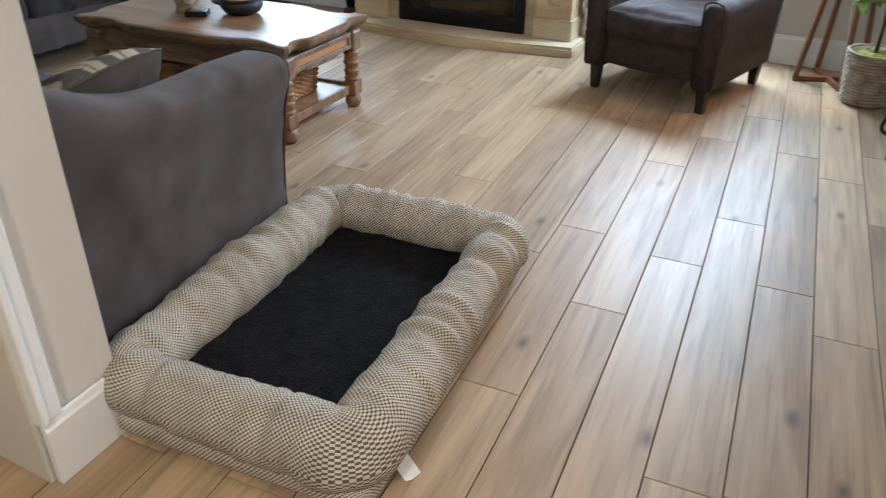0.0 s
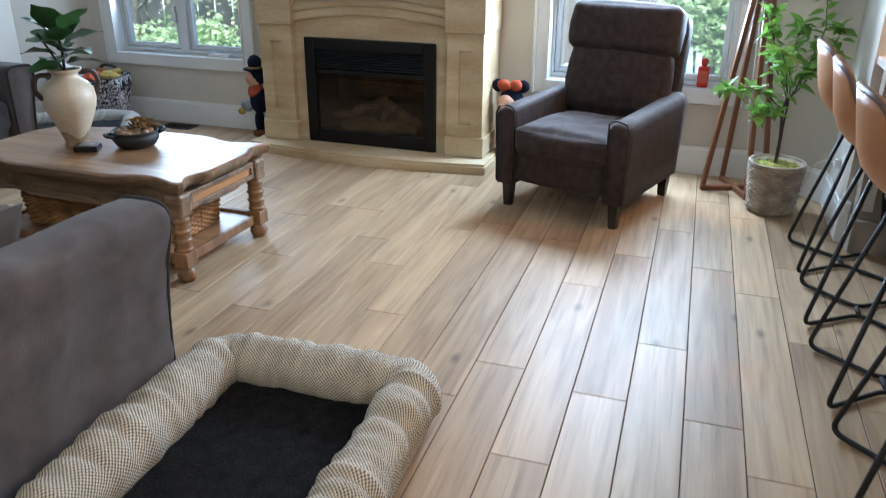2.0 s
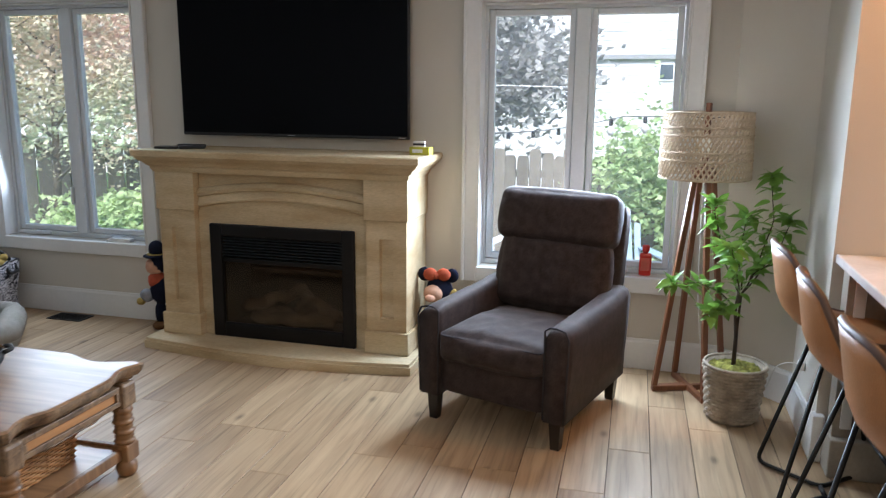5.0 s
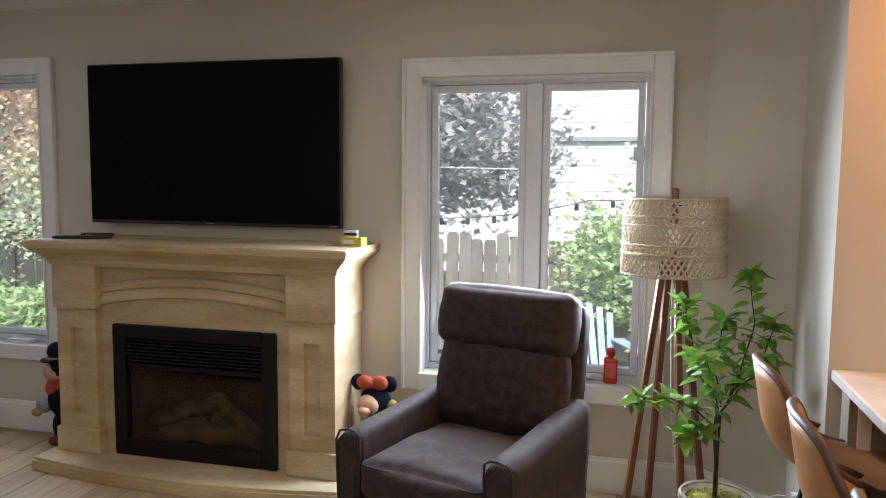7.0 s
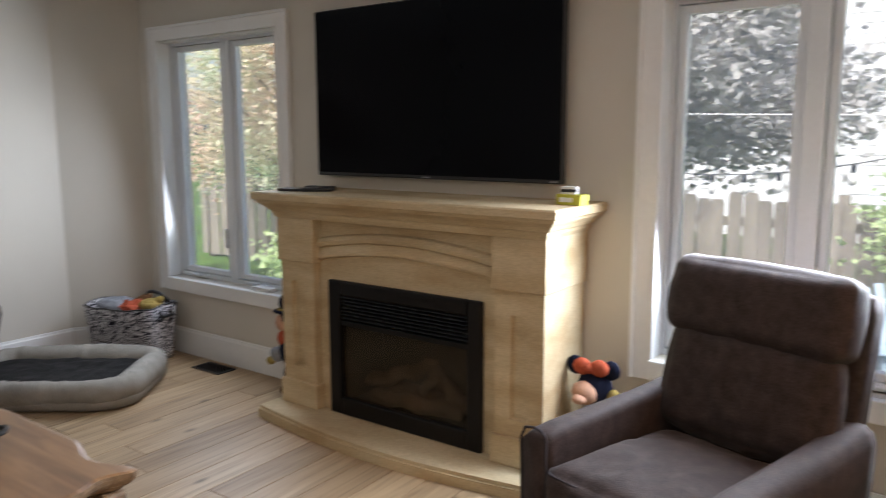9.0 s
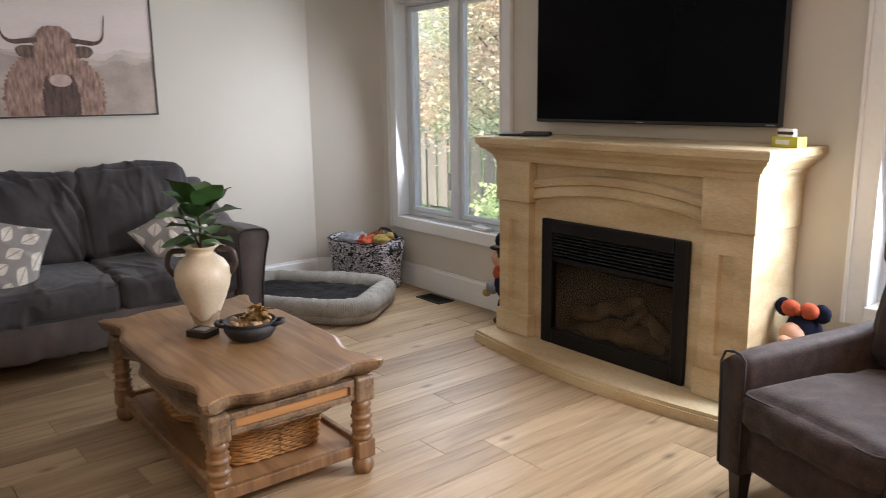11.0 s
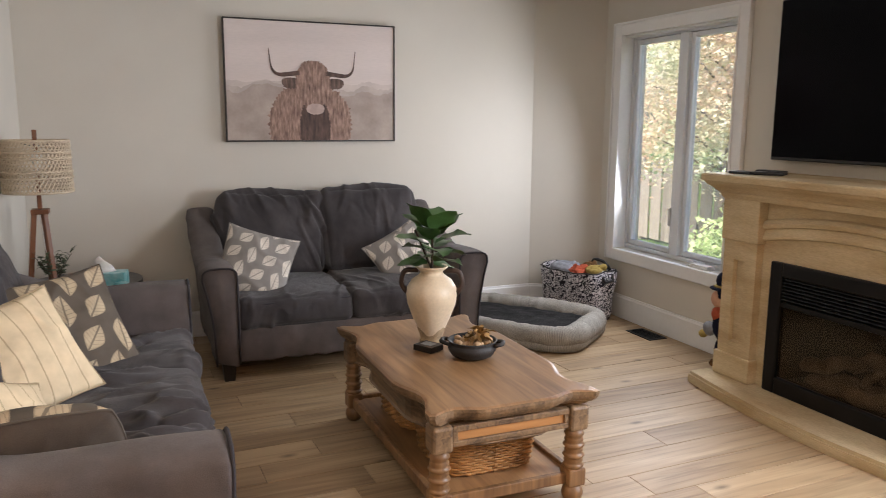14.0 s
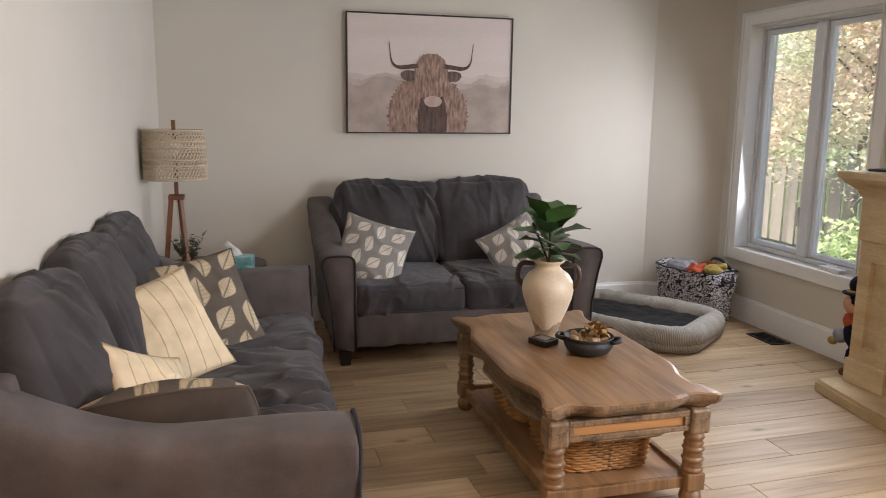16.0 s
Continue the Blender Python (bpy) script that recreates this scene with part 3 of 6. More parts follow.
plank_wall("wall_south", -1.56, 2.16, PX - 0.1, 2.315, 0.22, 0, CH, [], "greige wall behind the sofa")
solid("ceiling", box(PX - 0.2, 4.0, -3.2, 6.4, CH, CH + 0.15), CEIL, "white painted ceiling", "ceiling")

baseboard(-4.81, WY, 0.04, WY)
baseboard(PX, 5.75, -4.81, WY)
baseboard(PX, 2.34, PX, 5.75)
baseboard(0.04, WY, 0.37, 5.87)
baseboard(0.37, 5.87, 0.37, 5.325)
baseboard(-1.70, 2.166, PX, 2.314)
baseboard(-1.56, 1.95, -1.56, 2.16, ends=(0.0, 0.016))
baseboard(-1.56, 2.16, -1.70, 2.166, ends=(0.016, 0))
# casing of the opening at the end of the south wall
bm = bmesh.new()
add_box(bm, -1.566, -1.545, 1.945, 2.0, 0.172, CH - 0.01, 0.004)
add_box(bm, -1.57, -1.536, 1.945, 1.962, 0.172, CH - 0.01, 0.004)
solid("trim", bm, TRIM, "white moulded door casing at the wall end", "door casing")
# plinth at the end of the short wall by the counter
solid("trim", box(0.352, 0.40, 5.262, 5.324, 0.0, 0.2, 0.006), TRIM, "white plinth block at the wall end", "plinth")


def window(name, x0, x1, z0, z1, hinge):
    w = thing(name, pose((x0 + x1) / 2, WY, 0), "white double casement window with flat white casing, shut", "window", kind="structure")
    a, h = (x1 - x0) / 2, z1
    c = 0.088
    # casing boards stand proud of the wall
    part("casing_side", box(-a - c, -a, -0.024, -0.001, z0 - c, h + c, 0.004), TRIM, w)
    part("casing_side", box(a, a + c, -0.024, -0.001, z0 - c, h + c, 0.004), TRIM, w)
    part("casing_head", box(-a, a, -0.024, -0.001, h, h + c, 0.004), TRIM, w)
    part("window_sill", box(-a, a, -0.034, 0.07, z0 - c, z0 - 0.001, 0.006), TRIM, w)
    # moulded outer edge of the casing
    for s in (-1, 1):
        part("casing_bead", box(s * (a + c - 0.009) - 0.009, s * (a + c - 0.009) + 0.009, -0.034, -0.0245, z0 - c, h + c, 0.004), TRIM, w)
    part("casing_bead", box(-a - c + 0.0185, a + c - 0.0185, -0.034, -0.0245, h + c - 0.018, h + c, 0.004), TRIM, w)
    for s in (-1, 1):
        part("bead", box(s * (a - 0.006) - 0.006, s * (a - 0.006) + 0.006, -0.03, 0.0745, z0, h, 0.003), TRIM, w)
    part("jamb_head", box(-a + 0.0125, a - 0.0125, 0.0, 0.0745, h - 0.012, h, 0.003), TRIM, w)
    fy0, fy1 = 0.075, 0.145
    fr = bmesh.new()
    f = 0.028
    add_box(fr, -a, -a + f, fy0, fy1, z0, h, 0.004)
    add_box(fr, a - f, a, fy0, fy1, z0, h, 0.004)
    add_box(fr, -a + f, a - f, fy0, fy1, z0, z0 + f, 0.004)
    add_box(fr, -a + f, a - f, fy0, fy1, h - f, h, 0.004)
    add_box(fr, -0.038, 0.038, fy0 - 0.012, fy1, z0 + f, h - f, 0.006)
    part("window_frame", fr, VINYL, w)
    for s in (-1, 1):
        xa, xb = (-a + f, -0.038) if s < 0 else (0.038, a - f)
        sash = bmesh.new()
        k = 0.036
        add_box(sash, xa + 0.003, xa + k, fy0 + 0.012, fy1 - 0.012, z0 + f + 0.003, h - f - 0.003, 0.006)
        add_box(sash, xb - k, xb - 0.003, fy0 + 0.012, fy1 - 0.012, z0 + f + 0.003, h - f - 0.003, 0.006)
        add_box(sash, xa + k, xb - k, fy0 + 0.012, fy1 - 0.012, z0 + f + 0.003, z0 + f + k, 0.006)
        add_box(sash, xa + k, xb - k, fy0 + 0.012, fy1 - 0.012, h - f - k, h - f - 0.003, 0.006)
        so = part("sash", sash, VINYL, w)
        g = part("pane", box(xa + k - 0.004, xb - k + 0.004, 0.105, 0.113, z0 + f + k - 0.004, h - f - k + 0.004), GLASS, so)
        g.visible_shadow = False
        cx = (xa + xb) / 2 - 0.03
        cr = box(cx - 0.055, cx + 0.055, fy0 - 0.028, fy0 - 0.001, z0 + 0.008, z0 + 0.026, 0.006)
        tube(cr, rounded([(cx - 0.01, fy0 - 0.02, z0 + 0.024), (cx - 0.03, fy0 - 0.045, z0 + 0.034), (cx - 0.07, fy0 - 0.045, z0 + 0.03)], 0.02), 0.006)
        part("crank_handle", cr, VINYL, w, "folded white crank handle", smooth=True)
    lv = box(-0.075, -0.055, fy0 - 0.012, fy0 + 0.01, z0 + 0.22, z0 + 0.34, 0.006)
    part("lock_lever", lv, VINYL, w)
    return w


window("window_1", *W1, 1)
window("window_2", *W2, 1)

# ---- fireplace ----
def fireplace():
    f = thing("fireplace_mantel", pose(-2.35, WY, 0), "cream cast stone mantel with arched frieze and raised hearth", "fireplace")
    # local: x from the middle, y towards the wall is 0, the room is negative
    hb = bmesh.new()
    n = 24
    def bowed(half, back, side, mid):
        return [(-half, back), (half, back)] + [(half - 2 * half * i / n, side - (side - mid) * math.sin(math.pi * i / n)) for i in range(n + 1)]
    for z0, z1, k in ((0.0, 0.045, 0.0), (0.045, 0.062, -0.008)):
        prism(hb, bowed(0.825 + k, -0.003, -0.495 - k, -0.585 - k), z0, z1)
    part("hearth", hb, STONE, f, "bowed cast stone hearth slab")
    body = bmesh.new()
    # back body, with an opening for the fire
    fx0, fx1, fz1 = -0.40, 0.40, 0.70
    u = [(-0.53, 0.062), (fx0, 0.062), (fx0, fz1), (fx1, fz1), (fx1, 0.062), (0.53, 0.062), (0.53, 1.03), (-0.53, 1.03)]
    add_rings(body, [[(x, y, z) for x, z in u] for y in (-0.315, -0.003)])
    part("surround", body, STONE, f)
    # arched moulding across the frieze: a round roll over a flat step, both rising to the middle
    for zc, rise, prof in ((0.905, 0.052, ((0.030, 0.0), (0.022, 0.020), (0.004, 0.031), (-0.014, 0.026), (-0.020, 0.010), (-0.024, 0.0))),
                           (0.842, 0.056, ((0.045, 0.0), (0.038, 0.010), (0.0, 0.024), (-0.012, 0.022), (-0.018, 0.006), (-0.020, 0.0)))):
        ab = bmesh.new()
        rings = []
        for i in range(33):
            t = i / 32
            x = -0.529 + 1.058 * t
            z = zc + rise * math.sin(math.pi * t) ** 0.85
            rings.append([(x, -0.3155 - d, z + dz) for dz, d in prof])
        add_rings(ab, rings)
        part("arch_band", ab, STONE, f)
    for s in (-1, 1):
        col = bmesh.new()
        cx = s * 0.645
        # shaft with a sunk panel
        w, d0, d1 = 0.115, -0.36, -0.003
        add_rings(col, [[(cx - a, y, lo), (cx + a, y, lo), (cx + a, y, hi), (cx - a, y, hi)] for y, a, lo, hi in ((d1, w, 0.19, 0.81), (d0, w, 0.19, 0.81), (d0, 0.040, 0.262, 0.708), (d0 + 0.022, 0.034, 0.268, 0.702))])
        sh = part("pilaster", col, STONE, f, "stone pilaster with a sunk panel")
        part("pilaster_base", box(cx - w - 0.014, cx + w + 0.014, d0 - 0.016, d1, 0.0622, 0.19, 0.006), STONE, sh)
        part("capital", box(cx - w - 0.012, cx + w + 0.012, d0 - 0.014, d1, 0.81, 1.045, 0.005), STONE, sh)
    # crown mouldings under the shelf
    cm = bmesh.new()
    steps = [(1.03, 0.0), (1.05, 0.012), (1.062, 0.014), (1.068, 0.026), (1.085, 0.040), (1.105, 0.066), (1.118, 0.074)]
    add_rings(cm, [[(-0.772 - o, -0.003, z), (-0.772 - o, -0.378 - o, z), (0.772 + o, -0.378 - o, z), (0.772 + o, -0.003, z)] for z, o in steps])
    part("crown_moulding", cm, STONE, f)
    sh = bmesh.new()
    add_rings(sh, [[(-0.85 - o, -0.003, z), (-0.85 - o, -0.455 - o, z), (0.85 + o, -0.455 - o, z), (0.85 + o, -0.003, z)] for z, o in ((1.118, 0.0), (1.122, 0.006), (1.15, 0.008), (1.158, 0.002))])
    part("mantel_shelf", sh, STONE, f, "cast stone mantel shelf")

    g = thing("electric_fireplace", pose(-2.35, WY, 0), "black electric fireplace insert with vent slats and fake logs", "fireplace insert")
    fr = bmesh.new()
    y0, y1 = -0.345, -0.3155
    add_box(fr, -0.45, -0.375, y0, y1, 0.063, 0.738, 0.008)
    add_box(fr, 0.375, 0.45, y0, y1, 0.063, 0.738, 0.008)
    add_box(fr, -0.375, 0.375, y0, y1, 0.668, 0.738, 0.008)
    add_box(fr, -0.375, 0.375, y0, y1, 0.063, 0.15, 0.008)
    add_box(fr, -0.375, 0.375, -0.335, y1, 0.515, 0.54, 0.003)
    part("frame", fr, BLACKMETAL, g)
    for i in range(7):
        z = 0.55 + i * 0.017
        sl = box(-0.374, 0.374, -0.012, 0.008, -0.003, 0.003, m=pose(0, -0.325, z, -28, 0, 0))
        part("slat", sl, BLACKMETAL, g)
    part("grille_back", box(-0.374, 0.374, -0.308, -0.304, 0.54, 0.667), BLACKMETAL, g)
    fb = bmesh.new()
    add_box(fb, -0.385, 0.385, -0.02, -0.012, 0.1, 0.66)
    for s in (-1, 1):
        add_box(fb, s * 0.385 - 0.005, s * 0.385 + 0.005, -0.30, -0.02, 0.1, 0.66)
    add_box(fb, -0.38, 0.38, -0.30, -0.02, 0.1, 0.112)
    add_box(fb, -0.38, 0.38, -0.30, -0.02, 0.55, 0.56)
    part("firebox", fb, FIREBACK, g)
    part("ledge", box(-0.33, 0.33, -0.07, -0.0202, 0.40, 0.43, 0.006), FIREBACK, g)
    for i, (x0, y0, z0, x1, y1, z1, r) in enumerate(((-0.33, -0.2, 0.2, 0.05, -0.12, 0.33, 0.04), (0.30, -0.22, 0.19, -0.02, -0.1, 0.31, 0.038), (-0.25, -0.24, 0.16, 0.28, -0.25, 0.18, 0.042), (0.02, -0.21, 0.22, 0.12, -0.2, 0.32, 0.022), (-0.31, -0.12, 0.155, 0.30, -0.1, 0.165, 0.045))):
        lb = bmesh.new()
        P = [Vector((x0, y0, z0)).lerp(Vector((x1, y1, z1)), k / 9) + Vector((0, 0, 0.012 * math.sin(k * 1.7 + i))) for k in range(10)]
        tube(lb, P, [r * (0.75 + 0.35 * abs(math.sin(k * 1.3 + i))) if 0 < k < 9 else r * 0.6 for k in range(10)], 9)
        part("log", lb, LOG, g, smooth=True)
    em = bmesh.new()
    add_box(em, -0.36, 0.36, -0.28, -0.05, 0.112, 0.135, 0.01)
    part("ember_bed", em, FIREBACK, g)
    gl = part("glass_front", box(-0.374, 0.374, -0.322, -0.3165, 0.151, 0.514), FIREGLASS, g, "smoked glass front")
    gl.visible_shadow = False


fireplace()


# ---- television ----
def television():
    t = thing("television", pose(-2.386, WY, 1.228), "large black flat television hung above the mantel, switched off", "television")
    part("housing", box(-0.719, 0.719, -0.086, -0.05, 0.0, 0.834, 0.006), PLASTIC, t)
    part("screen", box(-0.712, 0.712, -0.0885, -0.0862, 0.018, 0.827), SCREEN, t, "glossy black screen")
    part("wall_bracket", box(-0.3, 0.3, -0.05, -0.002, 0.2, 0.6, 0.006), BLACKMETAL, t)
    part("badge", box(-0.022, 0.022, -0.0895, -0.0867, 0.006, 0.012), GREY, t, "small grey maker's badge")
    part("badge", box(0.66, 0.7, -0.0895, -0.0867, 0.006, 0.012), GREY, t, "small grey corner badge")


television()


# ---- seats ----
def square(v):
    """Draws a half round out towards a rounded box."""
    return math.copysign(abs(v) ** 0.6, v)


def couch_arm(depth, height_front, height_back, width, flare, seed, flat, low):
    """An arm that sweeps down from the back to the front; the room is at -y, inner side at x = 0, outward +x."""
    bm = bmesh.new()
    rings = []
    n, k = 44, 40
    for i in range(n + 1):
        t = i / n
        y = -depth / 2 + depth * t
        top = height_front + (height_back - height_front) * (max(0, (t - flat) / (1 - flat))) ** 1.6
        top += 0.004 * math.sin(math.pi * min(1, t / 0.4))
        ring = []
        for j in range(k):
            a = j / k
            # inner side up, rolled top, flared outer side down
            if a < 0.3:
                s = a / 0.3
                p = (0.0 - 0.01 * math.sin(s * 3.1), low + (top - 0.06 - low) * s)
            elif a < 0.62:
                s = (a - 0.3) / 0.32
                ang = math.pi * (1 - s)
                rx = (width + flare) / 2
                p = (rx + rx * square(math.cos(ang)), top - 0.06 + 0.06 * square(math.sin(ang)))
            else:
                s = (a - 0.62) / 0.38
                p = (width + flare * (1 - s) ** 2.2, top - 0.06 - (top - 0.06 - low) * s)
            e = noise.noise(Vector((p[0] * 3 + seed, y * 5, p[1] * 6))) * 0.012 + 0.008 * (1 - abs(noise.noise(Vector((p[0] * 2, y * 4 + p[1] * 4, p[1] * 7 + seed))))) ** 9
            ring.append((p[0] + e, y, p[1] + e * 0.5))
        rings.append(ring)
    for face in (0, -1):
        r = rings[face]
        c = Vector((sum(p[0] for p in r) / k, r[0][1], sum(p[2] for p in r) / k))
        way = -1 if face == 0 else 1
        for scale, out in ((0.985, 0.006), (0.955, 0.010)):
            inner = [tuple(c + (Vector(p) - c) * scale + Vector((0, way * out, 0))) for p in r]
            rings = [inner] + rings if face == 0 else rings + [inner]
    add_rings(bm, rings)
    return bm


def front_welt(depth, height, width, flare, s):
    top = height
    pts = [(width * 0.0, 0.11), (0.0, top - 0.08)]
    for i in range(9):
        ang = math.pi * (1 - i / 8)
        rx = (width + flare) / 2
        pts.append((rx + rx * square(math.cos(ang)), top - 0.06 + 0.06 * square(math.sin(ang))))
    pts += [(width + flare * (1 - q) ** 2.2, top - 0.06 - (top - 0.17) * q) for q in (0.2, 0.4, 0.6, 0.8, 1.0)]
    bm = bmesh.new()
    tube(bm, [(s * x, -depth / 2 - 0.004, z) for x, z in pts], 0.006, 6)
    return bm


def couch(name, m, length, depth, seats, label, front, back, flat, low):
    """Slip-covered couch: its back at +y, its front at -y, its middle at the origin."""
    c = thing(name, m, label, "sofa")
    aw, fl = 0.12, 0.06
    inner = length - 2 * (aw + fl)
    hx = inner / 2
    base = cushion(inner, depth - 0.14, 0.2, 0.02, 0.0, 0.010, 44, 3.1, freq=7, fold=(2.4, 1, 0.25))
    part("base", base, SOFA, c, smooth=True, at=pose(0, -0.02, 0.2))
    part("backrest", cushion(inner + 0.16, 0.08, 0.74, 0.035, 0.004, 0.006, 14, 5.0), SOFA, c, smooth=True, at=pose(0, depth / 2 - 0.075, 0.45, -4))
    for s in (-1, 1):
        a = couch_arm(depth - 0.02, front, back, aw, fl, 2.0 + s, flat, low)
        if s < 0:
            bmesh.ops.scale(a, vec=(-1, 1, 1), verts=a.verts)
        ao = part("arm", a, SOFA, c, smooth=True, at=pose(s * hx, 0, 0))
        part("piping", front_welt(depth - 0.0, front, aw, fl, s), PIPING, ao, smooth=True)
    w = inner / seats
    for i in range(seats):
        x = -hx + w * (i + 0.5)
        so = part("seat_cushion", cushion(w - 0.008, depth - 0.26, 0.17, 0.04, 0.02, 0.030 if seats == 3 else 0.014, 58, 7.3 * i + length, freq=3.4, fold=(2.4, 0.9, 1), turn=(0, 0, 25 - 35 * i)), SOFACUSH, c, smooth=True, at=pose(x, -0.115, 0.375))
        pp = bmesh.new()
        fw, fd = w / 2 - 0.012, (depth - 0.26) / 2 - 0.004
        tube(pp, rounded([(-fw, 0.2, 0.055), (-fw, -fd, 0.055), (fw, -fd, 0.055), (fw, 0.2, 0.055)], 0.05), 0.006, 6)
        part("piping", pp, PIPING, so, smooth=True)
        bo = part("back_cushion", cushion(w - 0.012, 0.14 if seats == 3 else 0.16, 0.54, 0.05, 0.04, 0.014 if seats == 3 else (0.032, 0.010)[i], 58, 3.7 * i + length * 2, freq=3.2, fold=(3.0, 1, 0.7), turn=(0, 24 - 30 * i, 0)), SOFACUSH, c, smooth=True, at=pose(x, depth / 2 - (0.118 if seats == 3 else 0.195), (0.685 if seats == 3 else 0.695) + 0.012 * (i % 2), -20 if seats == 3 else -17, 2.5 - 3 * i, 0))
        pp = bmesh.new()
        tube(pp, rounded([(-w / 2 + 0.02, -0.05, -0.22), (-w / 2 + 0.02, -0.05, 0.25), (w / 2 - 0.02, -0.05, 0.25), (w / 2 - 0.02, -0.05, -0.22)], 0.05), 0.006, 6)
        part("piping", pp, PIPING, bo, smooth=True)
    for sx in (-1, 1):
        for sy in (-1, 1):
            lb = bmesh.new()
            x, y = sx * (hx + 0.05), sy * (depth / 2 - 0.09)
            add_rings(lb, [[(x - q, y - q, z), (x + q, y - q, z), (x + q, y + q, z), (x - q, y + q, z)] for z, q in ((0, 0.028), (0.125, 0.04))])
            part("foot", lb, DARKWOOD, c)
    return c


couch("sofa", pose(-2.715, 2.66, 0, 0, 0, 180 - 1.5), 2.08, 0.85, 3, "long charcoal slip-covered sofa with rumpled cushions, against the wall", 0.67, 0.82, 0.5, 0.03)
couch("loveseat", pose(-4.53, 4.04, 0, 0, 0, 90), 1.66, 0.98, 2, "charcoal slip-covered two-seat sofa below the picture", 0.645, 0.87, 0.42, 0.09)


def recliner():
    c = thing("recliner_armchair", pose(-0.866, 5.478, 0, 0, 0, -16.4), "dark brown suede recliner armchair with a padded headrest", "armchair")
    w, d = 0.72, 0.76
    aw = 0.10
    part("base", cushion(w - 2 * aw + 0.02, d - 0.12, 0.22, 0.02, 0.004, 0.003, 10, 1.0), RECLINER, c, smooth=True, at=pose(0, 0.0, 0.255))
    part("front_panel", cushion(w - 2 * aw - 0.004, 0.06, 0.2, 0.02, 0.006, 0.003, 10, 4.0), RECLINER, c, smooth=True, at=pose(0, -d / 2 + 0.05, 0.25))
    for s in (-1, 1):
        bm = bmesh.new()
        rings = []
        n = 18
        for i in range(n + 1):
            t = i / n
            y = -d / 2 + (d - 0.02) * t
            top = 0.54 + 0.03 * t - 0.02 * max(0, 1 - t * 8) ** 2 + 0.03 * max(0, t - 0.7)
            prof = [(-0.05, 0.13), (-0.05, top - 0.03), (-0.042, top - 0.01), (-0.02, top), (0.025, top - 0.002), (0.05, top - 0.018), (0.06, top - 0.05), (0.055, top - 0.2), (0.048, 0.25), (0.044, 0.13)]
            rings.append([(s * (w / 2 - 0.05 + x) + 0.002 * noise.noise(Vector((x * 9, y * 7, z * 7))), y, z) for x, z in prof])
        add_rings(bm, rings)
        bmesh.ops.bevel(bm, geom=[e for e in bm.edges if e.calc_face_angle(0) > 1.2], offset=0.01, segments=2, affect="EDGES")
        ao = part("arm", bm, RECLINER, c, smooth=True)
        wp = bmesh.new()
        tube(wp, [(s * (w / 2 - 0.05 + x), -d / 2 - 0.002, z) for x, z in ((-0.05, 0.14), (-0.05, 0.53), (-0.03, 0.545), (0.0, 0.548), (0.04, 0.538), (0.058, 0.5), (0.053, 0.36), (0.045, 0.14))], 0.0045, 6)
        part("piping", wp, PIPING, ao, smooth=True)
    st = part("seat_cushion", cushion(w - 2 * aw - 0.006, 0.61, 0.145, 0.05, 0.034, 0.008, 26, 2.2), RECLINER, c, smooth=True, at=pose(0, -0.10, 0.37, -2))
    wp = bmesh.new()
    hx = (w - 2 * aw) / 2 - 0.012
    tube(wp, rounded([(-hx, 0.2, 0.05), (-hx, -0.3, 0.048), (hx, -0.3, 0.048), (hx, 0.2, 0.05)], 0.04), 0.0045, 6)
    part("piping", wp, PIPING, st, smooth=True)
    part("back_frame", cushion(w - 0.10, 0.11, 0.76, 0.03, 0.004, 0.003, 12, 8.0), RECLINER, c, smooth=True, at=pose(0, d / 2 + 0.015, 0.575, -11))
    part("back_cushion", cushion(w - 0.165, 0.15, 0.36, 0.05, 0.025, 0.008, 26, 6.0), RECLINER, c, smooth=True, at=pose(0, 0.275, 0.615, -12))
    part("headrest", cushion(w - 0.12, 0.165, 0.255, 0.042, 0.014, 0.006, 26, 9.0), RECLINER, c, smooth=True, at=pose(0, 0.325, 0.885, -14))
    for s in (-1, 1):
        for y in (-d / 2 + 0.05, d / 2 - 0.05):
            lb = bmesh.new()
            x = s * (w / 2 - 0.055)
            add_rings(lb, [[(x - q, y - q, z), (x + q, y - q, z), (x + q, y + q, z), (x - q, y + q, z)] for z, q in ((0, 0.019), (0.15, 0.028))])
            part("leg", lb, DARKWOOD, c)


recliner()


# ---- coffee table ----
def serpentine(a, b, inset, n=26):
    """Outline of the table top: full at the corners, drawn in beside them, bowed along the sides."""
    def dip(u):
        s = (1 - abs(u)) / 0.62
        return -0.05 * 0.5 * (1 - math.cos(2 * math.pi * min(1.0, s)))
    pts = []
    for side in range(4):
        L, W = (a, b) if side % 2 == 0 else (b, a)
        for i in range(n):
            u = -1 + 2 * i / n
            f = dip(u) * (1.0 if side % 2 == 0 else 0.7)
            p = Vector((u * (L - inset), -(W + f - inset), 0))
            if abs(u) > 0.94:
                p *= 1 - 0.02 * (abs(u) - 0.94) / 0.06
            p = Matrix.Rotation(side * math.pi / 2, 3, "Z") @ p
            pts.append((p.x, p.y))
    return pts


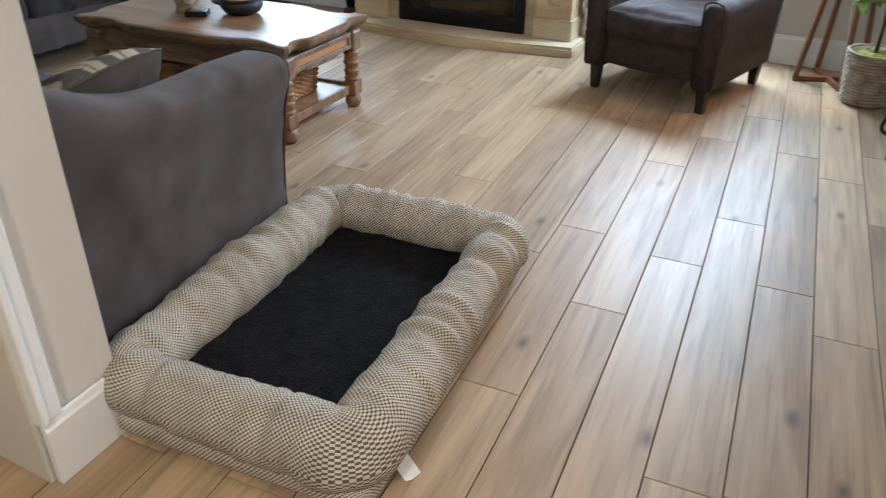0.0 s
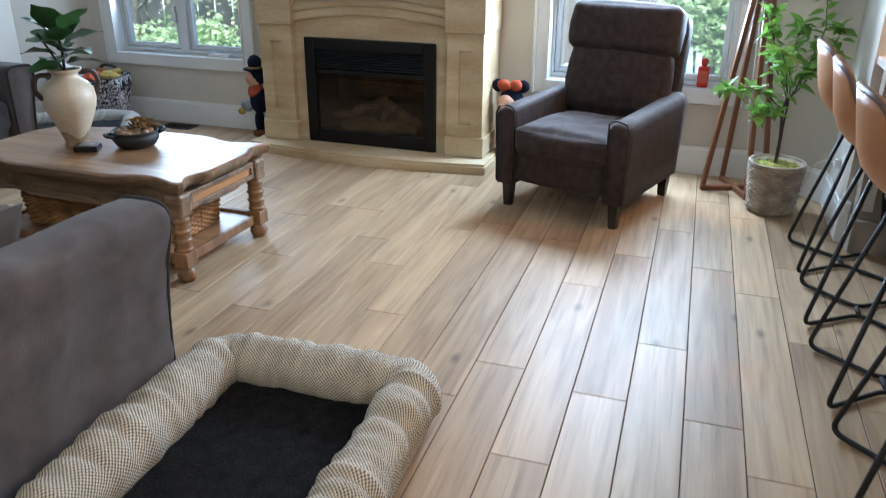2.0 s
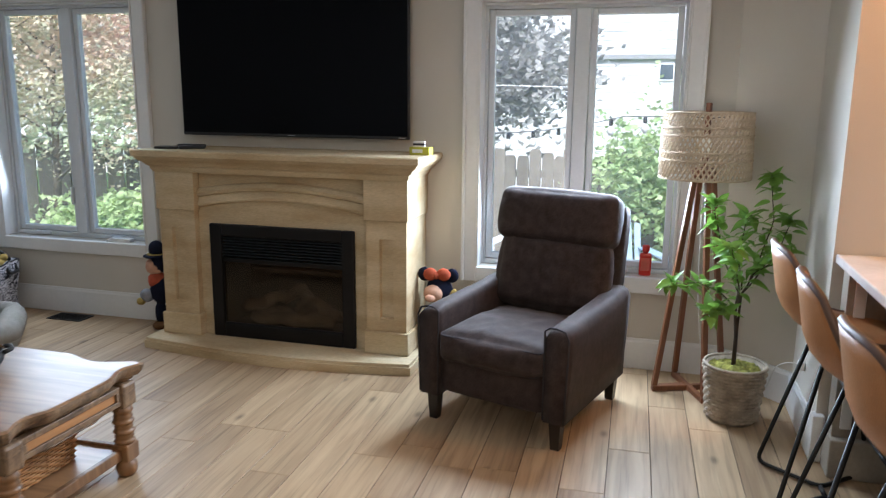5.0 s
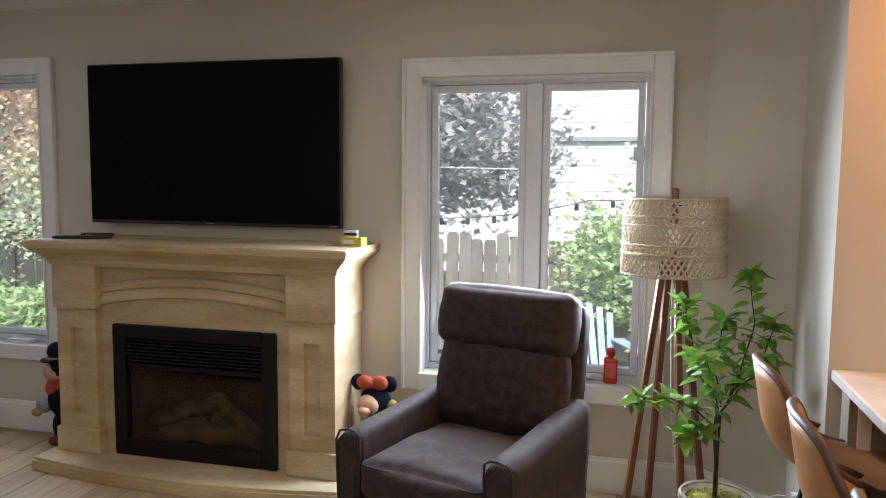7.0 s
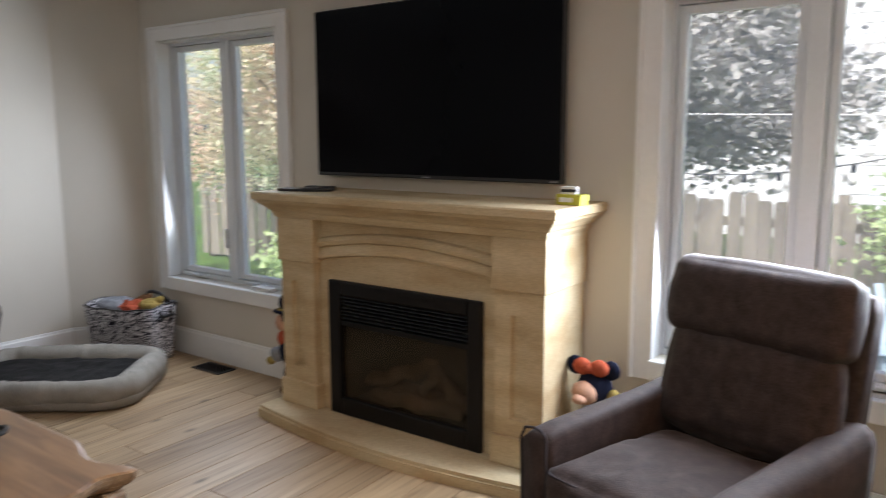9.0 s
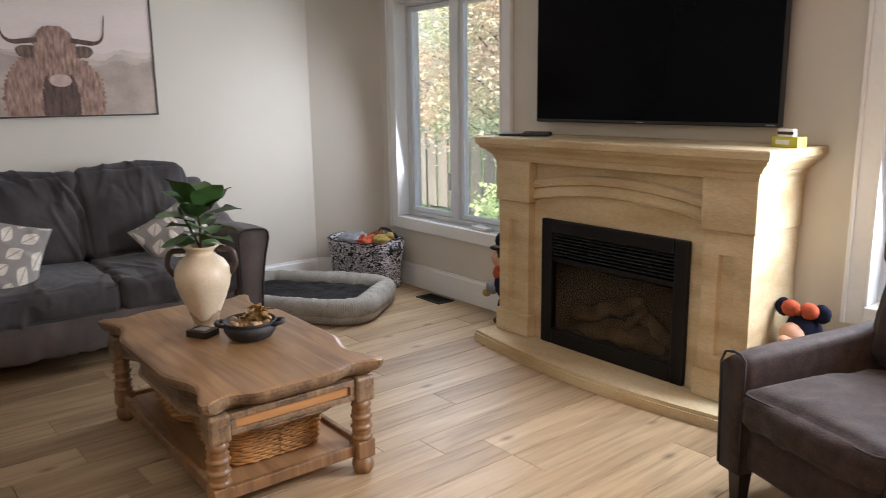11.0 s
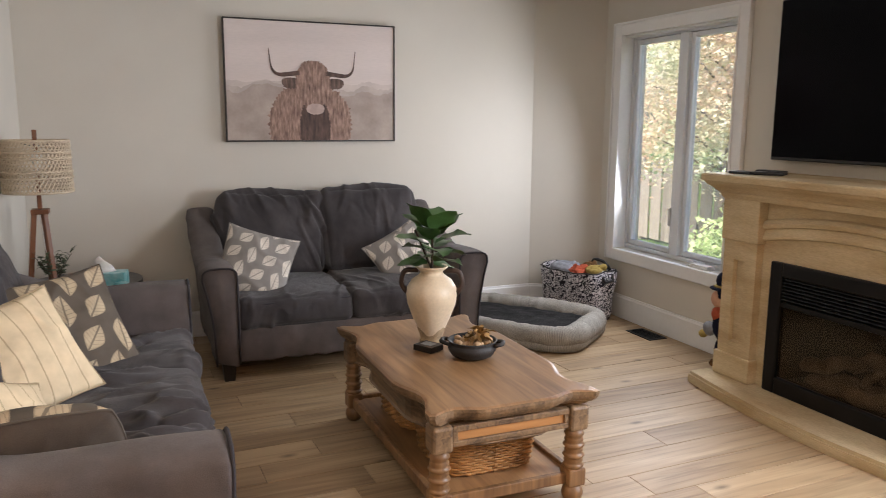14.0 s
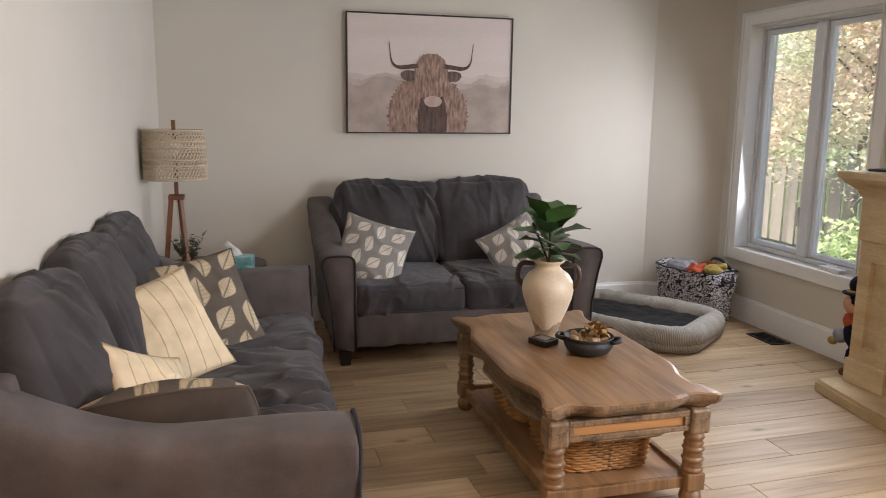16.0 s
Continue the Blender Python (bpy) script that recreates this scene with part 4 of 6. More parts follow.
def coffee_table():
    t = thing("coffee_table", pose(-2.80, 4.10, 0) @ Matrix.Diagonal((1, 1, 1.125, 1)), "brown wooden coffee table with wavy top and turned legs", "coffee table")
    a, b = 0.612, 0.345
    tb = bmesh.new()
    add_rings(tb, [[(x, y, z) for x, y in serpentine(a, b, o)] for z, o in ((0.396, 0.0), (0.400, 0.012), (0.4005, 0.02))])
    part("tabletop", tb, TABLETOP, t, "brown stained table top")
    eb = bmesh.new()
    add_rings(eb, [[(x, y, z) for x, y in serpentine(a, b, o)] for z, o in ((0.345, 0.045), (0.352, 0.03), (0.36, 0.026), (0.364, 0.012), (0.374, 0.004), (0.386, 0.0), (0.3958, 0.0005))])
    part("moulded_edge", eb, TABLEEDGE, t, "worn dark moulded edge")
    ap = bmesh.new()
    add_rings(ap, [[(x, y, z) for x, y in serpentine(a - 0.03, b - 0.03, o)] for z, o in ((0.255, 0.03), (0.262, 0.022), (0.268, 0.03), (0.28, 0.032), (0.3449, 0.032))])
    part("apron", ap, TABLEEDGE, t)
    for s in (-1, 1):
        x = s * (a - 0.058)
        fr = bmesh.new()
        for y0, y1, z0, z1 in ((-0.235, 0.235, 0.318, 0.338), (-0.235, 0.235, 0.27, 0.288), (-0.235, -0.214, 0.288, 0.318), (0.214, 0.235, 0.288, 0.318)):
            add_box(fr, x - 0.02, x + 0.012, y0, y1, z0, z1, 0.003)
        do = part("drawer_front", fr, TABLEEDGE, t)
        part("panel", box(x - 0.02, x + 0.004, -0.214, 0.214, 0.288, 0.318, 0.002), TABLEPANEL, do, "orange-brown drawer panel")
    for sx in (-1, 1):
        for sy in (-1, 1):
            lg = bmesh.new()
            prof = [(0.0, 0.0), (0.028, 0.0), (0.038, 0.012), (0.042, 0.028), (0.038, 0.044), (0.028, 0.055), (0.024, 0.06)]
            lathe(lg, prof, 20, cap=False)
            z = 0.118
            prof = [(0.034, z)]
            for r in (0.041, 0.037, 0.042, 0.036, 0.042, 0.037):
                prof += [(r - 0.005, z + 0.004), (r, z + 0.010), (r - 0.005, z + 0.016)]
                z += 0.018
            prof += [(0.033, z + 0.006), (0.039, z + 0.014), (0.033, z + 0.022), (0.03, 0.256)]
            lathe(lg, prof, 20, cap=False)
            lo = part("leg", lg, TABLELEG, t, "turned ringed leg", smooth=True, at=pose(sx * (a - 0.075), sy * (b - 0.07), 0))
            part("leg_block", box(-0.036, 0.036, -0.036, 0.036, 0.058, 0.12, 0.006), TABLELEG, lo)
            part("corner_block", box(-0.04, 0.04, -0.04, 0.04, 0.255, 0.344, 0.012), TABLEEDGE, lo)
    part("shelf", box(-a + 0.095, a - 0.095, -b + 0.06, b - 0.06, 0.072, 0.092, 0.004), TABLETOP, t, "lower shelf")
    for s in (-1, 1):
        part("rail", box(s * (a - 0.075) - 0.012, s * (a - 0.075) + 0.012, -b + 0.1, b - 0.1, 0.066, 0.104, 0.004), TABLELEG, t)
        part("rail", box(-a + 0.11, a - 0.11, s * (b - 0.065) - 0.012, s * (b - 0.065) + 0.012, 0.066, 0.104, 0.004), TABLELEG, t)


coffee_table()


# ---- dog bed of houndstooth cloth ----
def ring_path(hx, hy, r, n=96):
    pts = []
    per = []
    corners = [(hx - r, hy - r, 0), (-hx + r, hy - r, 90), (-hx + r, -hy + r, 180), (hx - r, -hy + r, 270)]
    for cx, cy, a0 in corners:
        for i in range(9):
            a = radians(a0 + 90 * i / 8)
            pts.append(Vector((cx + r * math.cos(a), cy + r * math.sin(a), 0)))
    out, total = [], sum((pts[i] - pts[i - 1]).length for i in range(len(pts)))
    step, acc, i = total / n, 0.0, 0
    cur = pts[0]
    for k in range(n):
        target = k * step
        while True:
            nx = pts[(i + 1) % len(pts)]
            d = (nx - pts[i % len(pts)]).length
            if acc + d >= target:
                out.append(pts[i % len(pts)].lerp(nx, (target - acc) / d if d else 0))
                break
            acc += d
            i += 1
    return out, total


def bolster(hx, hy, corner, r, lift, wrinkle, seed, unit, flat=1.0):
    bm = bmesh.new()
    path, total = ring_path(hx, hy, corner, 250)
    n = 28
    rings = []
    for i, p in enumerate(path):
        d = (path[(i + 1) % len(path)] - path[i - 1]).normalized()
        side = Vector((d.y, -d.x, 0))
        ring = []
        for j in range(n):
            a = 2 * math.pi * j / n
            q = Vector((math.cos(a), math.sin(a)))
            fold = noise.noise(Vector((p.x * 11 + seed, p.y * 11, q.y * 0.5))) * 0.6 - abs(noise.noise(Vector((p.x * 21, p.y * 21 + seed, q.x * 0.8 + q.y * 0.6)))) * 0.9
            fold += 0.55 * noise.noise(Vector((p.x * 34, p.y * 34 + seed, q.y * 0.3))) * max(0.0, 0.6 + q.y)
            rr = r * (1 + 0.08 * math.sin(i * 0.066 + seed)) + wrinkle * fold
            v = p + side * (q.x * rr * flat) + Vector((0, 0, lift + q.y * rr))
            v.z = max(v.z, 0.004)
            ring.append(tuple(v))
        rings.append(ring)
    rings.append(rings[0])
    add_rings(bm, rings, cap=False, uv=(2 * math.pi * r / unit, total / unit))
    return bm


def dog_bed():
    b = thing("dog_bed", pose(-1.285, 2.70, 0, 0, 0, 3), "houndstooth bolster dog bed with black fleece, on the floor", "dog bed")
    hx, hy = 0.318, 0.505
    part("base", cushion(0.745, 1.135, 0.075, 0.03, 0.004, 0.004, 14, 1.0, unit=0.0055), BEDCLOTH, b, smooth=True, at=pose(0, 0, 0.04))
    part("bolster", bolster(hx, hy, 0.06, 0.090, 0.122, 0.015, 2.0, 0.0055), BEDCLOTH, b, "houndstooth bolster rim", smooth=True)
    ml = cushion(0.58, 0.97, 0.07, 0.03, 0.008, 0.006, 34, 3.0, freq=9)
    part("mat", ml, FLEECE, b, "black fleece lining", smooth=True, at=pose(0, 0, 0.05))
    tag = box(-0.012, 0.05, -0.02, 0.02, -0.0008, 0.0008)
    part("care_tag", tag, WHITE, b, "white care tag", at=pose(0.375, -0.40, 0.03, 20, 35, -20))


dog_bed()


def grey_dog_bed():
    b = thing("oval_dog_bed", pose(-4.44, 5.30, 0, 0, 0, 38), "grey corduroy dog bed with charcoal plush, in the corner", "dog bed")
    part("base", bolster(0.515, 0.35, 0.17, 0.05, 0.045, 0.004, 6.0, 0.012), BED2CLOTH, b, smooth=True)
    part("bolster", bolster(0.50, 0.34, 0.16, 0.074, 0.09, 0.008, 5.0, 0.012), BED2CLOTH, b, "grey corduroy rim", smooth=True)
    part("mat", cushion(0.97, 0.64, 0.1, 0.03, 0.008, 0.012, 30, 3.0, freq=9), GREYFLEECE, b, "charcoal plush lining", smooth=True, at=pose(0, 0, 0.05))


grey_dog_bed()

# ---- plants ----
def leaf_mesh(length, width, material, curl=0.2, fold=0.25, wavy=0.0, tip=1.6):
    bm = bmesh.new()
    n = 7
    rows = []
    for i in range(n + 1):
        t = i / n
        w = width * math.sin(math.pi * min(1, t * 0.96 + 0.04) ** (1 / tip)) * 0.5 + 0.0008
        z = -curl * length * t * t
        dz = wavy * math.sin(t * 13)
        rows.append([bm.verts.new((-w, t * length, z + fold * w + dz)), bm.verts.new((0, t * length, z)), bm.verts.new((w, t * length, z + fold * w - dz))])
    for a, b in zip(rows, rows[1:]):
        for j in (0, 1):
            bm.faces.new((a[j], a[j + 1], b[j + 1], b[j]))
    me = bpy.data.meshes.new("leaf")
    bm.to_mesh(me)
    bm.free()
    me.materials.append(material)
    me.shade_smooth()
    return me


def put_leaf(me, parent, p, yaw, pitch, roll, s):
    ob = new("leaf", me)
    ob.parent = parent
    ob.matrix_local = pose(*p, pitch, roll, yaw) @ Matrix.Diagonal((s, s, s, 1))
    return ob


def weave(bm, outline, z0, z1, rows, strand, waves, depth, only=None):
    """Rows of strands that pass in and out round uprights. outline(a, z) gives a point and its outward way."""
    n = waves * 4
    for r in only or range(rows):
        z = z0 + (z1 - z0) * (r + 0.5) / rows
        pts = []
        for i in range(n):
            a = 2 * math.pi * i / n
            p, o = outline(a, z)
            pts.append(p + o * depth * math.cos(waves * a + math.pi * (r % 2)))
        tube(bm, pts, strand, 5, closed=True)
    return bm


def potted_tree():
    t = thing("potted_tree", pose(0.08, 5.63, 0), "small artificial ficus tree in a woven grey basket pot", "potted plant")
    def out(a, z):
        r = 0.108 + 0.028 * z / 0.27
        return Vector((r * math.cos(a), r * math.sin(a), z)), Vector((math.cos(a), math.sin(a), 0))
    pb = bmesh.new()
    lathe(pb, [(0.0, 0.002), (0.104, 0.002), (0.13, 0.265), (0.122, 0.268), (0.1, 0.02), (0.0, 0.02)], 32, cap=False)
    weave(pb, out, 0.012, 0.262, 15, 0.0082, 16, 0.0055)
    tube(pb, [out(2 * math.pi * i / 40, 0.268)[0] for i in range(40)], 0.008, 6, closed=True)
    part("woven_pot", pb, POTWEAVE, t, "woven grey seagrass pot", smooth=True)
    mb = bmesh.new()
    rng = random.Random(3)
    bmesh.ops.create_grid(mb, x_segments=26, y_segments=26, size=0.125)
    for v in mb.verts:
        d = v.co.length
        if d > 0.124:
            v.co *= 0.124 / d
        v.co.z = 0.245 + 0.022 * (1 - min(1, d / 0.125) ** 2) + 0.016 * noise.noise(v.co * 38) + 0.009 * noise.noise(v.co * 90)
    part("moss", mb, MOSS, t, "green moss topping", smooth=True)
    tr = bmesh.new()
    tips = []
    trunk = [(-0.01, 0, 0.24), (-0.008, 0.004, 0.4), (-0.02, 0.0, 0.52), (-0.012, 0, 0.62)]
    tube(tr, trunk, [0.008, 0.0075, 0.007, 0.006], 7)
    tube(tr, [(-0.002, 0.006, 0.24), (-0.004, 0.004, 0.45), (0.0, 0.0, 0.6)], 0.0055, 6)
    limbs = [((0.0, 0, 0.6), (0.06, -0.03, 0.75), (0.10, -0.02, 0.95), (0.09, 0.0, 1.13)),
             ((-0.012, 0, 0.52), (-0.09, 0.02, 0.6), (-0.19, 0.0, 0.64), (-0.30, -0.02, 0.63)),
             ((-0.012, 0, 0.6), (-0.08, 0.03, 0.74), (-0.12, 0.05, 0.88), (-0.14, 0.04, 0.99)),
             ((0.0, 0.0, 0.6), (0.09, 0.05, 0.72), (0.15, 0.06, 0.82), (0.19, 0.05, 0.93)),
             ((-0.01, 0, 0.55), (-0.02, -0.08, 0.66), (-0.05, -0.13, 0.76), (-0.07, -0.16, 0.84)),
             ((-0.01, 0, 0.5), (-0.06, -0.06, 0.53), (-0.1, -0.1, 0.55), (-0.13, -0.13, 0.53)),
             ((0.0, 0, 0.6), (0.03, -0.06, 0.7), (0.1, -0.1, 0.78), (0.15, -0.11, 0.83)),
             ((0.0, 0, 0.62), (-0.02, 0.05, 0.75), (-0.01, 0.07, 0.86), (0.01, 0.06, 0.94))]
    for L in limbs:
        P = [Vector(p) for p in L]
        pts = []
        for i in range(13):
            q = i / 12 * 3
            k = min(2, int(q))
            pts.append(P[k].lerp(P[k + 1], q - k) + Vector((0.004 * math.sin(i), 0.004 * math.cos(i * 1.3), 0)))
        tube(tr, pts, [0.0042 * (1 - 0.6 * i / 12) for i in range(13)], 5)
        tips.append(pts)
    part("trunk", tr, BARK, t, "thin dark forked stems", smooth=True)
    lm = [leaf_mesh(0.078, 0.038, LEAF, 0.25, 0.3), leaf_mesh(0.064, 0.034, LEAF, 0.1, 0.35), leaf_mesh(0.086, 0.036, LEAF, 0.35, 0.2)]
    for b, pts in enumerate(tips):
        for i in range(44):
            p = pts[min(12, 3 + int(i * 0.31))]
            jit = Vector((rng.uniform(-1, 1), rng.uniform(-1, 1), rng.uniform(-0.6, 1))) * 0.022
            put_leaf(rng.choice(lm), t, p + jit, rng.uniform(0, 360), rng.uniform(-25, 60), rng.uniform(-35, 35), rng.uniform(0.75, 1.2))


potted_tree()


def vase():
    v = thing("vase_with_fig_leaves", pose(-3.0, 4.09, 0.4515), "cream clay two-handled vase with dark fig leaves, on the coffee table", "vase")
    b = bmesh.new()
    prof = [(0.0, 0.0), (0.05, 0.0), (0.052, 0.008), (0.046, 0.018), (0.05, 0.03), (0.066, 0.075), (0.088, 0.125), (0.106, 0.175), (0.113, 0.215), (0.108, 0.25), (0.088, 0.282), (0.062, 0.3), (0.05, 0.312), (0.05, 0.322), (0.066, 0.334), (0.072, 0.34), (0.07, 0.345), (0.055, 0.34), (0.04, 0.3), (0.0, 0.29)]
    lathe(b, prof, 36, cap=False)
    part("body", b, CREAM, v, smooth=True)
    rb = bmesh.new()
    n = 72
    rings = []
    for z, k in ((0.0005, 0), (0.008, 0), (0.018, 0), (0.03, 0), (1, 1)):
        ring = []
        for j in range(n):
            a = 2 * math.pi * j / n
            zz = z if not k else 0.055 + 0.018 * math.sin(3 * a) + 0.008 * noise.noise(Vector((math.cos(a) * 5, math.sin(a) * 5, 0)))
            r = float(np.interp(zz, [0, 0.008, 0.018, 0.03, 0.075, 0.125], [0.05, 0.052, 0.046, 0.05, 0.066, 0.088])) + 0.0012
            ring.append((r * math.cos(a), r * math.sin(a), zz))
        rings.append(ring)
    add_rings(rb, rings, cap=False)
    part("bare_foot", rb, RAWCLAY, v, "unglazed brown clay foot", smooth=True)
    for s in (-1, 1):
        hb = bmesh.new()
        d = Vector((math.cos(radians(62)), math.sin(radians(62)), 0)) * s
        pts = rounded([d * 0.06 + Vector((0, 0, 0.322)), d * 0.125 + Vector((0, 0, 0.325)), d * 0.138 + Vector((0, 0, 0.26)), d * 0.11 + Vector((0, 0, 0.222))], 0.04, 6)
        tube(hb, pts, 0.0115, 9)
        part("handle", hb, HANDLECLAY, v, "dark brown handle", smooth=True)
    st = bmesh.new()
    rng = random.Random(8)
    big = leaf_mesh(0.155, 0.13, DARKLEAF, 0.3, 0.22, 0.006, 1.25)
    leaves = []
    for i in range(18):
        yaw = i * 137.5 + 20
        h = 0.345 + 0.17 * (i / 17)
        p = Vector((0.02 * math.cos(radians(yaw + 90)), 0.02 * math.sin(radians(yaw + 90)), h))
        leaves.append((p, yaw, 52 * (i / 17) ** 1.2 + 6 + rng.uniform(-8, 8), rng.uniform(-20, 20), rng.uniform(0.75, 1.1)))
    tube(st, [(0, 0, 0.3), (0.004, 0.003, 0.42), (-0.006, 0, 0.54)], 0.006, 6)
    tube(st, [(0.01, 0.01, 0.3), (-0.03, -0.03, 0.42), (-0.05, -0.06, 0.5)], 0.005, 6)
    part("stem", st, BARK, v, smooth=True)
    for p, yaw, pitch, roll, s in leaves:
        put_leaf(big, v, p, yaw, pitch, roll, s)


vase()


def bowl():
    b = thing("bowl_of_potpourri", pose(-2.73, 4.165, 0.4515), "black stoneware bowl heaped with dried potpourri, on the coffee table", "bowl")
    bm = bmesh.new()
    lathe(bm, [(0.0, 0.0), (0.06, 0.0), (0.085, 0.012), (0.1, 0.035), (0.103, 0.052), (0.097, 0.058), (0.097, 0.066), (0.104, 0.074), (0.1, 0.077), (0.09, 0.06), (0.06, 0.03), (0.0, 0.025)], 36, cap=False)
    part("bowl_body", bm, BLACKCLAY, b, smooth=True)
    for s in (-1, 1):
        h = bmesh.new()
        d, e = Vector((0.53, 0.85, 0)) * s, Vector((-0.85, 0.53, 0))
        tube(h, rounded([d * 0.095 + e * 0.035 + Vector((0, 0, 0.06)), d * 0.128 + e * 0.025 + Vector((0, 0, 0.066)), d * 0.128 - e * 0.025 + Vector((0, 0, 0.066)), d * 0.095 - e * 0.035 + Vector((0, 0, 0.06))], 0.02), 0.009, 8)
        part("handle", h, BLACKCLAY, b, smooth=True)
    rng = random.Random(5)
    for i in range(22):
        a, r = rng.uniform(0, 6.28), 0.075 * math.sqrt(rng.random())
        nb = bmesh.new()
        bmesh.ops.create_icosphere(nb, subdivisions=2, radius=rng.uniform(0.011, 0.017))
        for v in nb.verts:
            v.co = Vector((v.co.x * 1.25, v.co.y, v.co.z * 0.85)) * (1 + 0.3 * noise.noise(v.co * 60 + Vector((i, 0, 0))))
        part("nut", nb, NUTS, b, smooth=True, at=pose(r * math.cos(a), r * math.sin(a), 0.062 + 0.012 * rng.random(), 0, 0, rng.uniform(0, 180)))
    pm = leaf_mesh(0.055, 0.045, POTPOURRI, 0.5, 0.6, 0.006)
    for i in range(16):
        a, r = rng.uniform(0, 6.28), 0.045 * rng.random()
        put = new("petal", pm)
        put.parent = b
        put.matrix_local = pose(0.015 + r * math.cos(a), 0.02 + r * math.sin(a), 0.08 + 0.02 * rng.random(), rng.uniform(-20, 60), rng.uniform(-40, 40), rng.uniform(0, 360))


bowl()
bm = thing("coaster_box", pose(-2.885, 4.03, 0.4515, 0, 0, 28), "small dark wooden coaster box on the coffee table", "box")
part("body", box(-0.05, 0.05, -0.042, 0.042, 0, 0.026, 0.003), DARKWOOD, bm)
part("inlay", box(-0.03, 0.03, -0.022, 0.022, 0.0262, 0.028, 0.0), GREY, bm, "pale mark on the lid")


def wicker_basket(x, y, label):
    k = thing("wicker_basket", pose(x, y, 0.1045), label, "basket", group="baskets under the coffee table")
    def out(a, z):
        hx, hy = 0.185 + 0.10 * z, 0.185 + 0.12 * z
        c, s = math.cos(a), math.sin(a)
        m = (abs(c) ** 5 + abs(s) ** 5) ** (-1 / 5)
        return Vector((hx * c * m, hy * s * m, z)), Vector((c, s, 0))
    b = bmesh.new()
    n = 48
    add_rings(b, [[out(2 * math.pi * i / n, z)[0] * k2 + Vector((0, 0, z * (1 - k2))) for i in range(n)] for z, k2 in ((0.001, 0.94), (0.128, 0.955), (0.128, 0.935), (0.012, 0.92))])
    part("lining", b, WICKER, k)
    for row in range(11):
        w = bmesh.new()
        weave(w, out, 0.004, 0.125, 11, 0.0062, 26, 0.005, (row,))
        part("strand", w, WICKER, k, smooth=True)
    r = bmesh.new()
    for zz, ph in ((0.13, 0), (0.137, math.pi)):
        pts = []
        for i in range(96):
            p, o = out(2 * math.pi * i / 96, zz)
            pts.append(p + o * 0.004 * math.sin(24 * i / 96 * 2 * math.pi + ph))
        tube(r, pts, 0.0065, 6, closed=True)
    part("braided_rim", r, WICKER, k, smooth=True)


wicker_basket(-2.57, 4.10, "honey-coloured wicker basket on the table's lower shelf")
wicker_basket(-3.04, 4.10, "honey-coloured wicker basket on the table's lower shelf")


# ---- lamps ----
def shade_parts(parent, r0, r1, z0, z1, strands, cord):
    """A drum of two rims with slanting cords laid crosswise between them, tied by braids."""
    def hoop(zz, rr):
        return tube(bmesh.new(), [(rr * math.cos(2 * math.pi * i / 48), rr * math.sin(2 * math.pi * i / 48), zz) for i in range(48)], 0.006, 6, closed=True)
    sh = part("shade", hoop(z0, r0), STRING, parent, "knotted cord drum shade", smooth=True)
    part("rim", hoop(z1, r1), STRING, sh, smooth=True)
    steps = 30
    for s in (-1, 1):
        b = bmesh.new()
        pts = []
        for k in range(steps + 1):
            t = k / steps
            a = s * t * 2 * math.pi * 7.5 / strands
            r = r0 + (r1 - r0) * t + s * 0.0012 + 0.0015 * math.sin(k * 1.9)
            pts.append((r * math.cos(a), r * math.sin(a), z0 + (z1 - z0) * t))
        tube(b, pts, cord, 4)
        one = mesh_from(b, "cord", STRING)
        for i in range(strands):
            ob = new("cord", one)
            ob.parent = sh
            ob.matrix_local = pose(0, 0, 0, 0, 0, 360 * i / strands)
    for f in (0.28, 0.40, 0.66, 0.78):
        b = bmesh.new()
        zz, rr = z0 + (z1 - z0) * f, r0 + (r1 - r0) * f + 0.002
        tube(b, [(rr * math.cos(2 * math.pi * i / 120) * (1 + 0.007 * (i % 2)), rr * math.sin(2 * math.pi * i / 120) * (1 + 0.007 * (i % 2)), zz + 0.003 * math.sin(i * 1.7)) for i in range(120)], cord * 1.25, 5, closed=True)
        part("braid", b, STRING, sh, smooth=True)
    b = bmesh.new()
    for k in range(3):
        a = k * 2 * math.pi / 3
        tube(b, [(0, 0, z1 - 0.03), ((r1) * math.cos(a), r1 * math.sin(a), z1 - 0.004)], 0.002, 5)
    part("spider", b, BLACKMETAL, sh)
    b = bmesh.new()
    lathe(b, [(0.012, z0 + 0.09), (0.014, z0 + 0.12), (0.028, z0 + 0.16), (0.03, z0 + 0.18), (0.018, z0 + 0.205), (0.002, z0 + 0.21)], 14)
    part("bulb", b, BULB, parent, "unlit frosted bulb", smooth=True)


def bar(bm, p, q, w, d=None):
    p, q = Vector(p), Vector(q)
    m = Matrix.Translation((p + q) / 2) @ (q - p).to_track_quat("Z", "Y").to_matrix().to_4x4()
    L = (q - p).length
    return add_box(bm, -w / 2, w / 2, -(d or w) / 2, (d or w) / 2, -L / 2, L / 2, 0.003, m, 1)


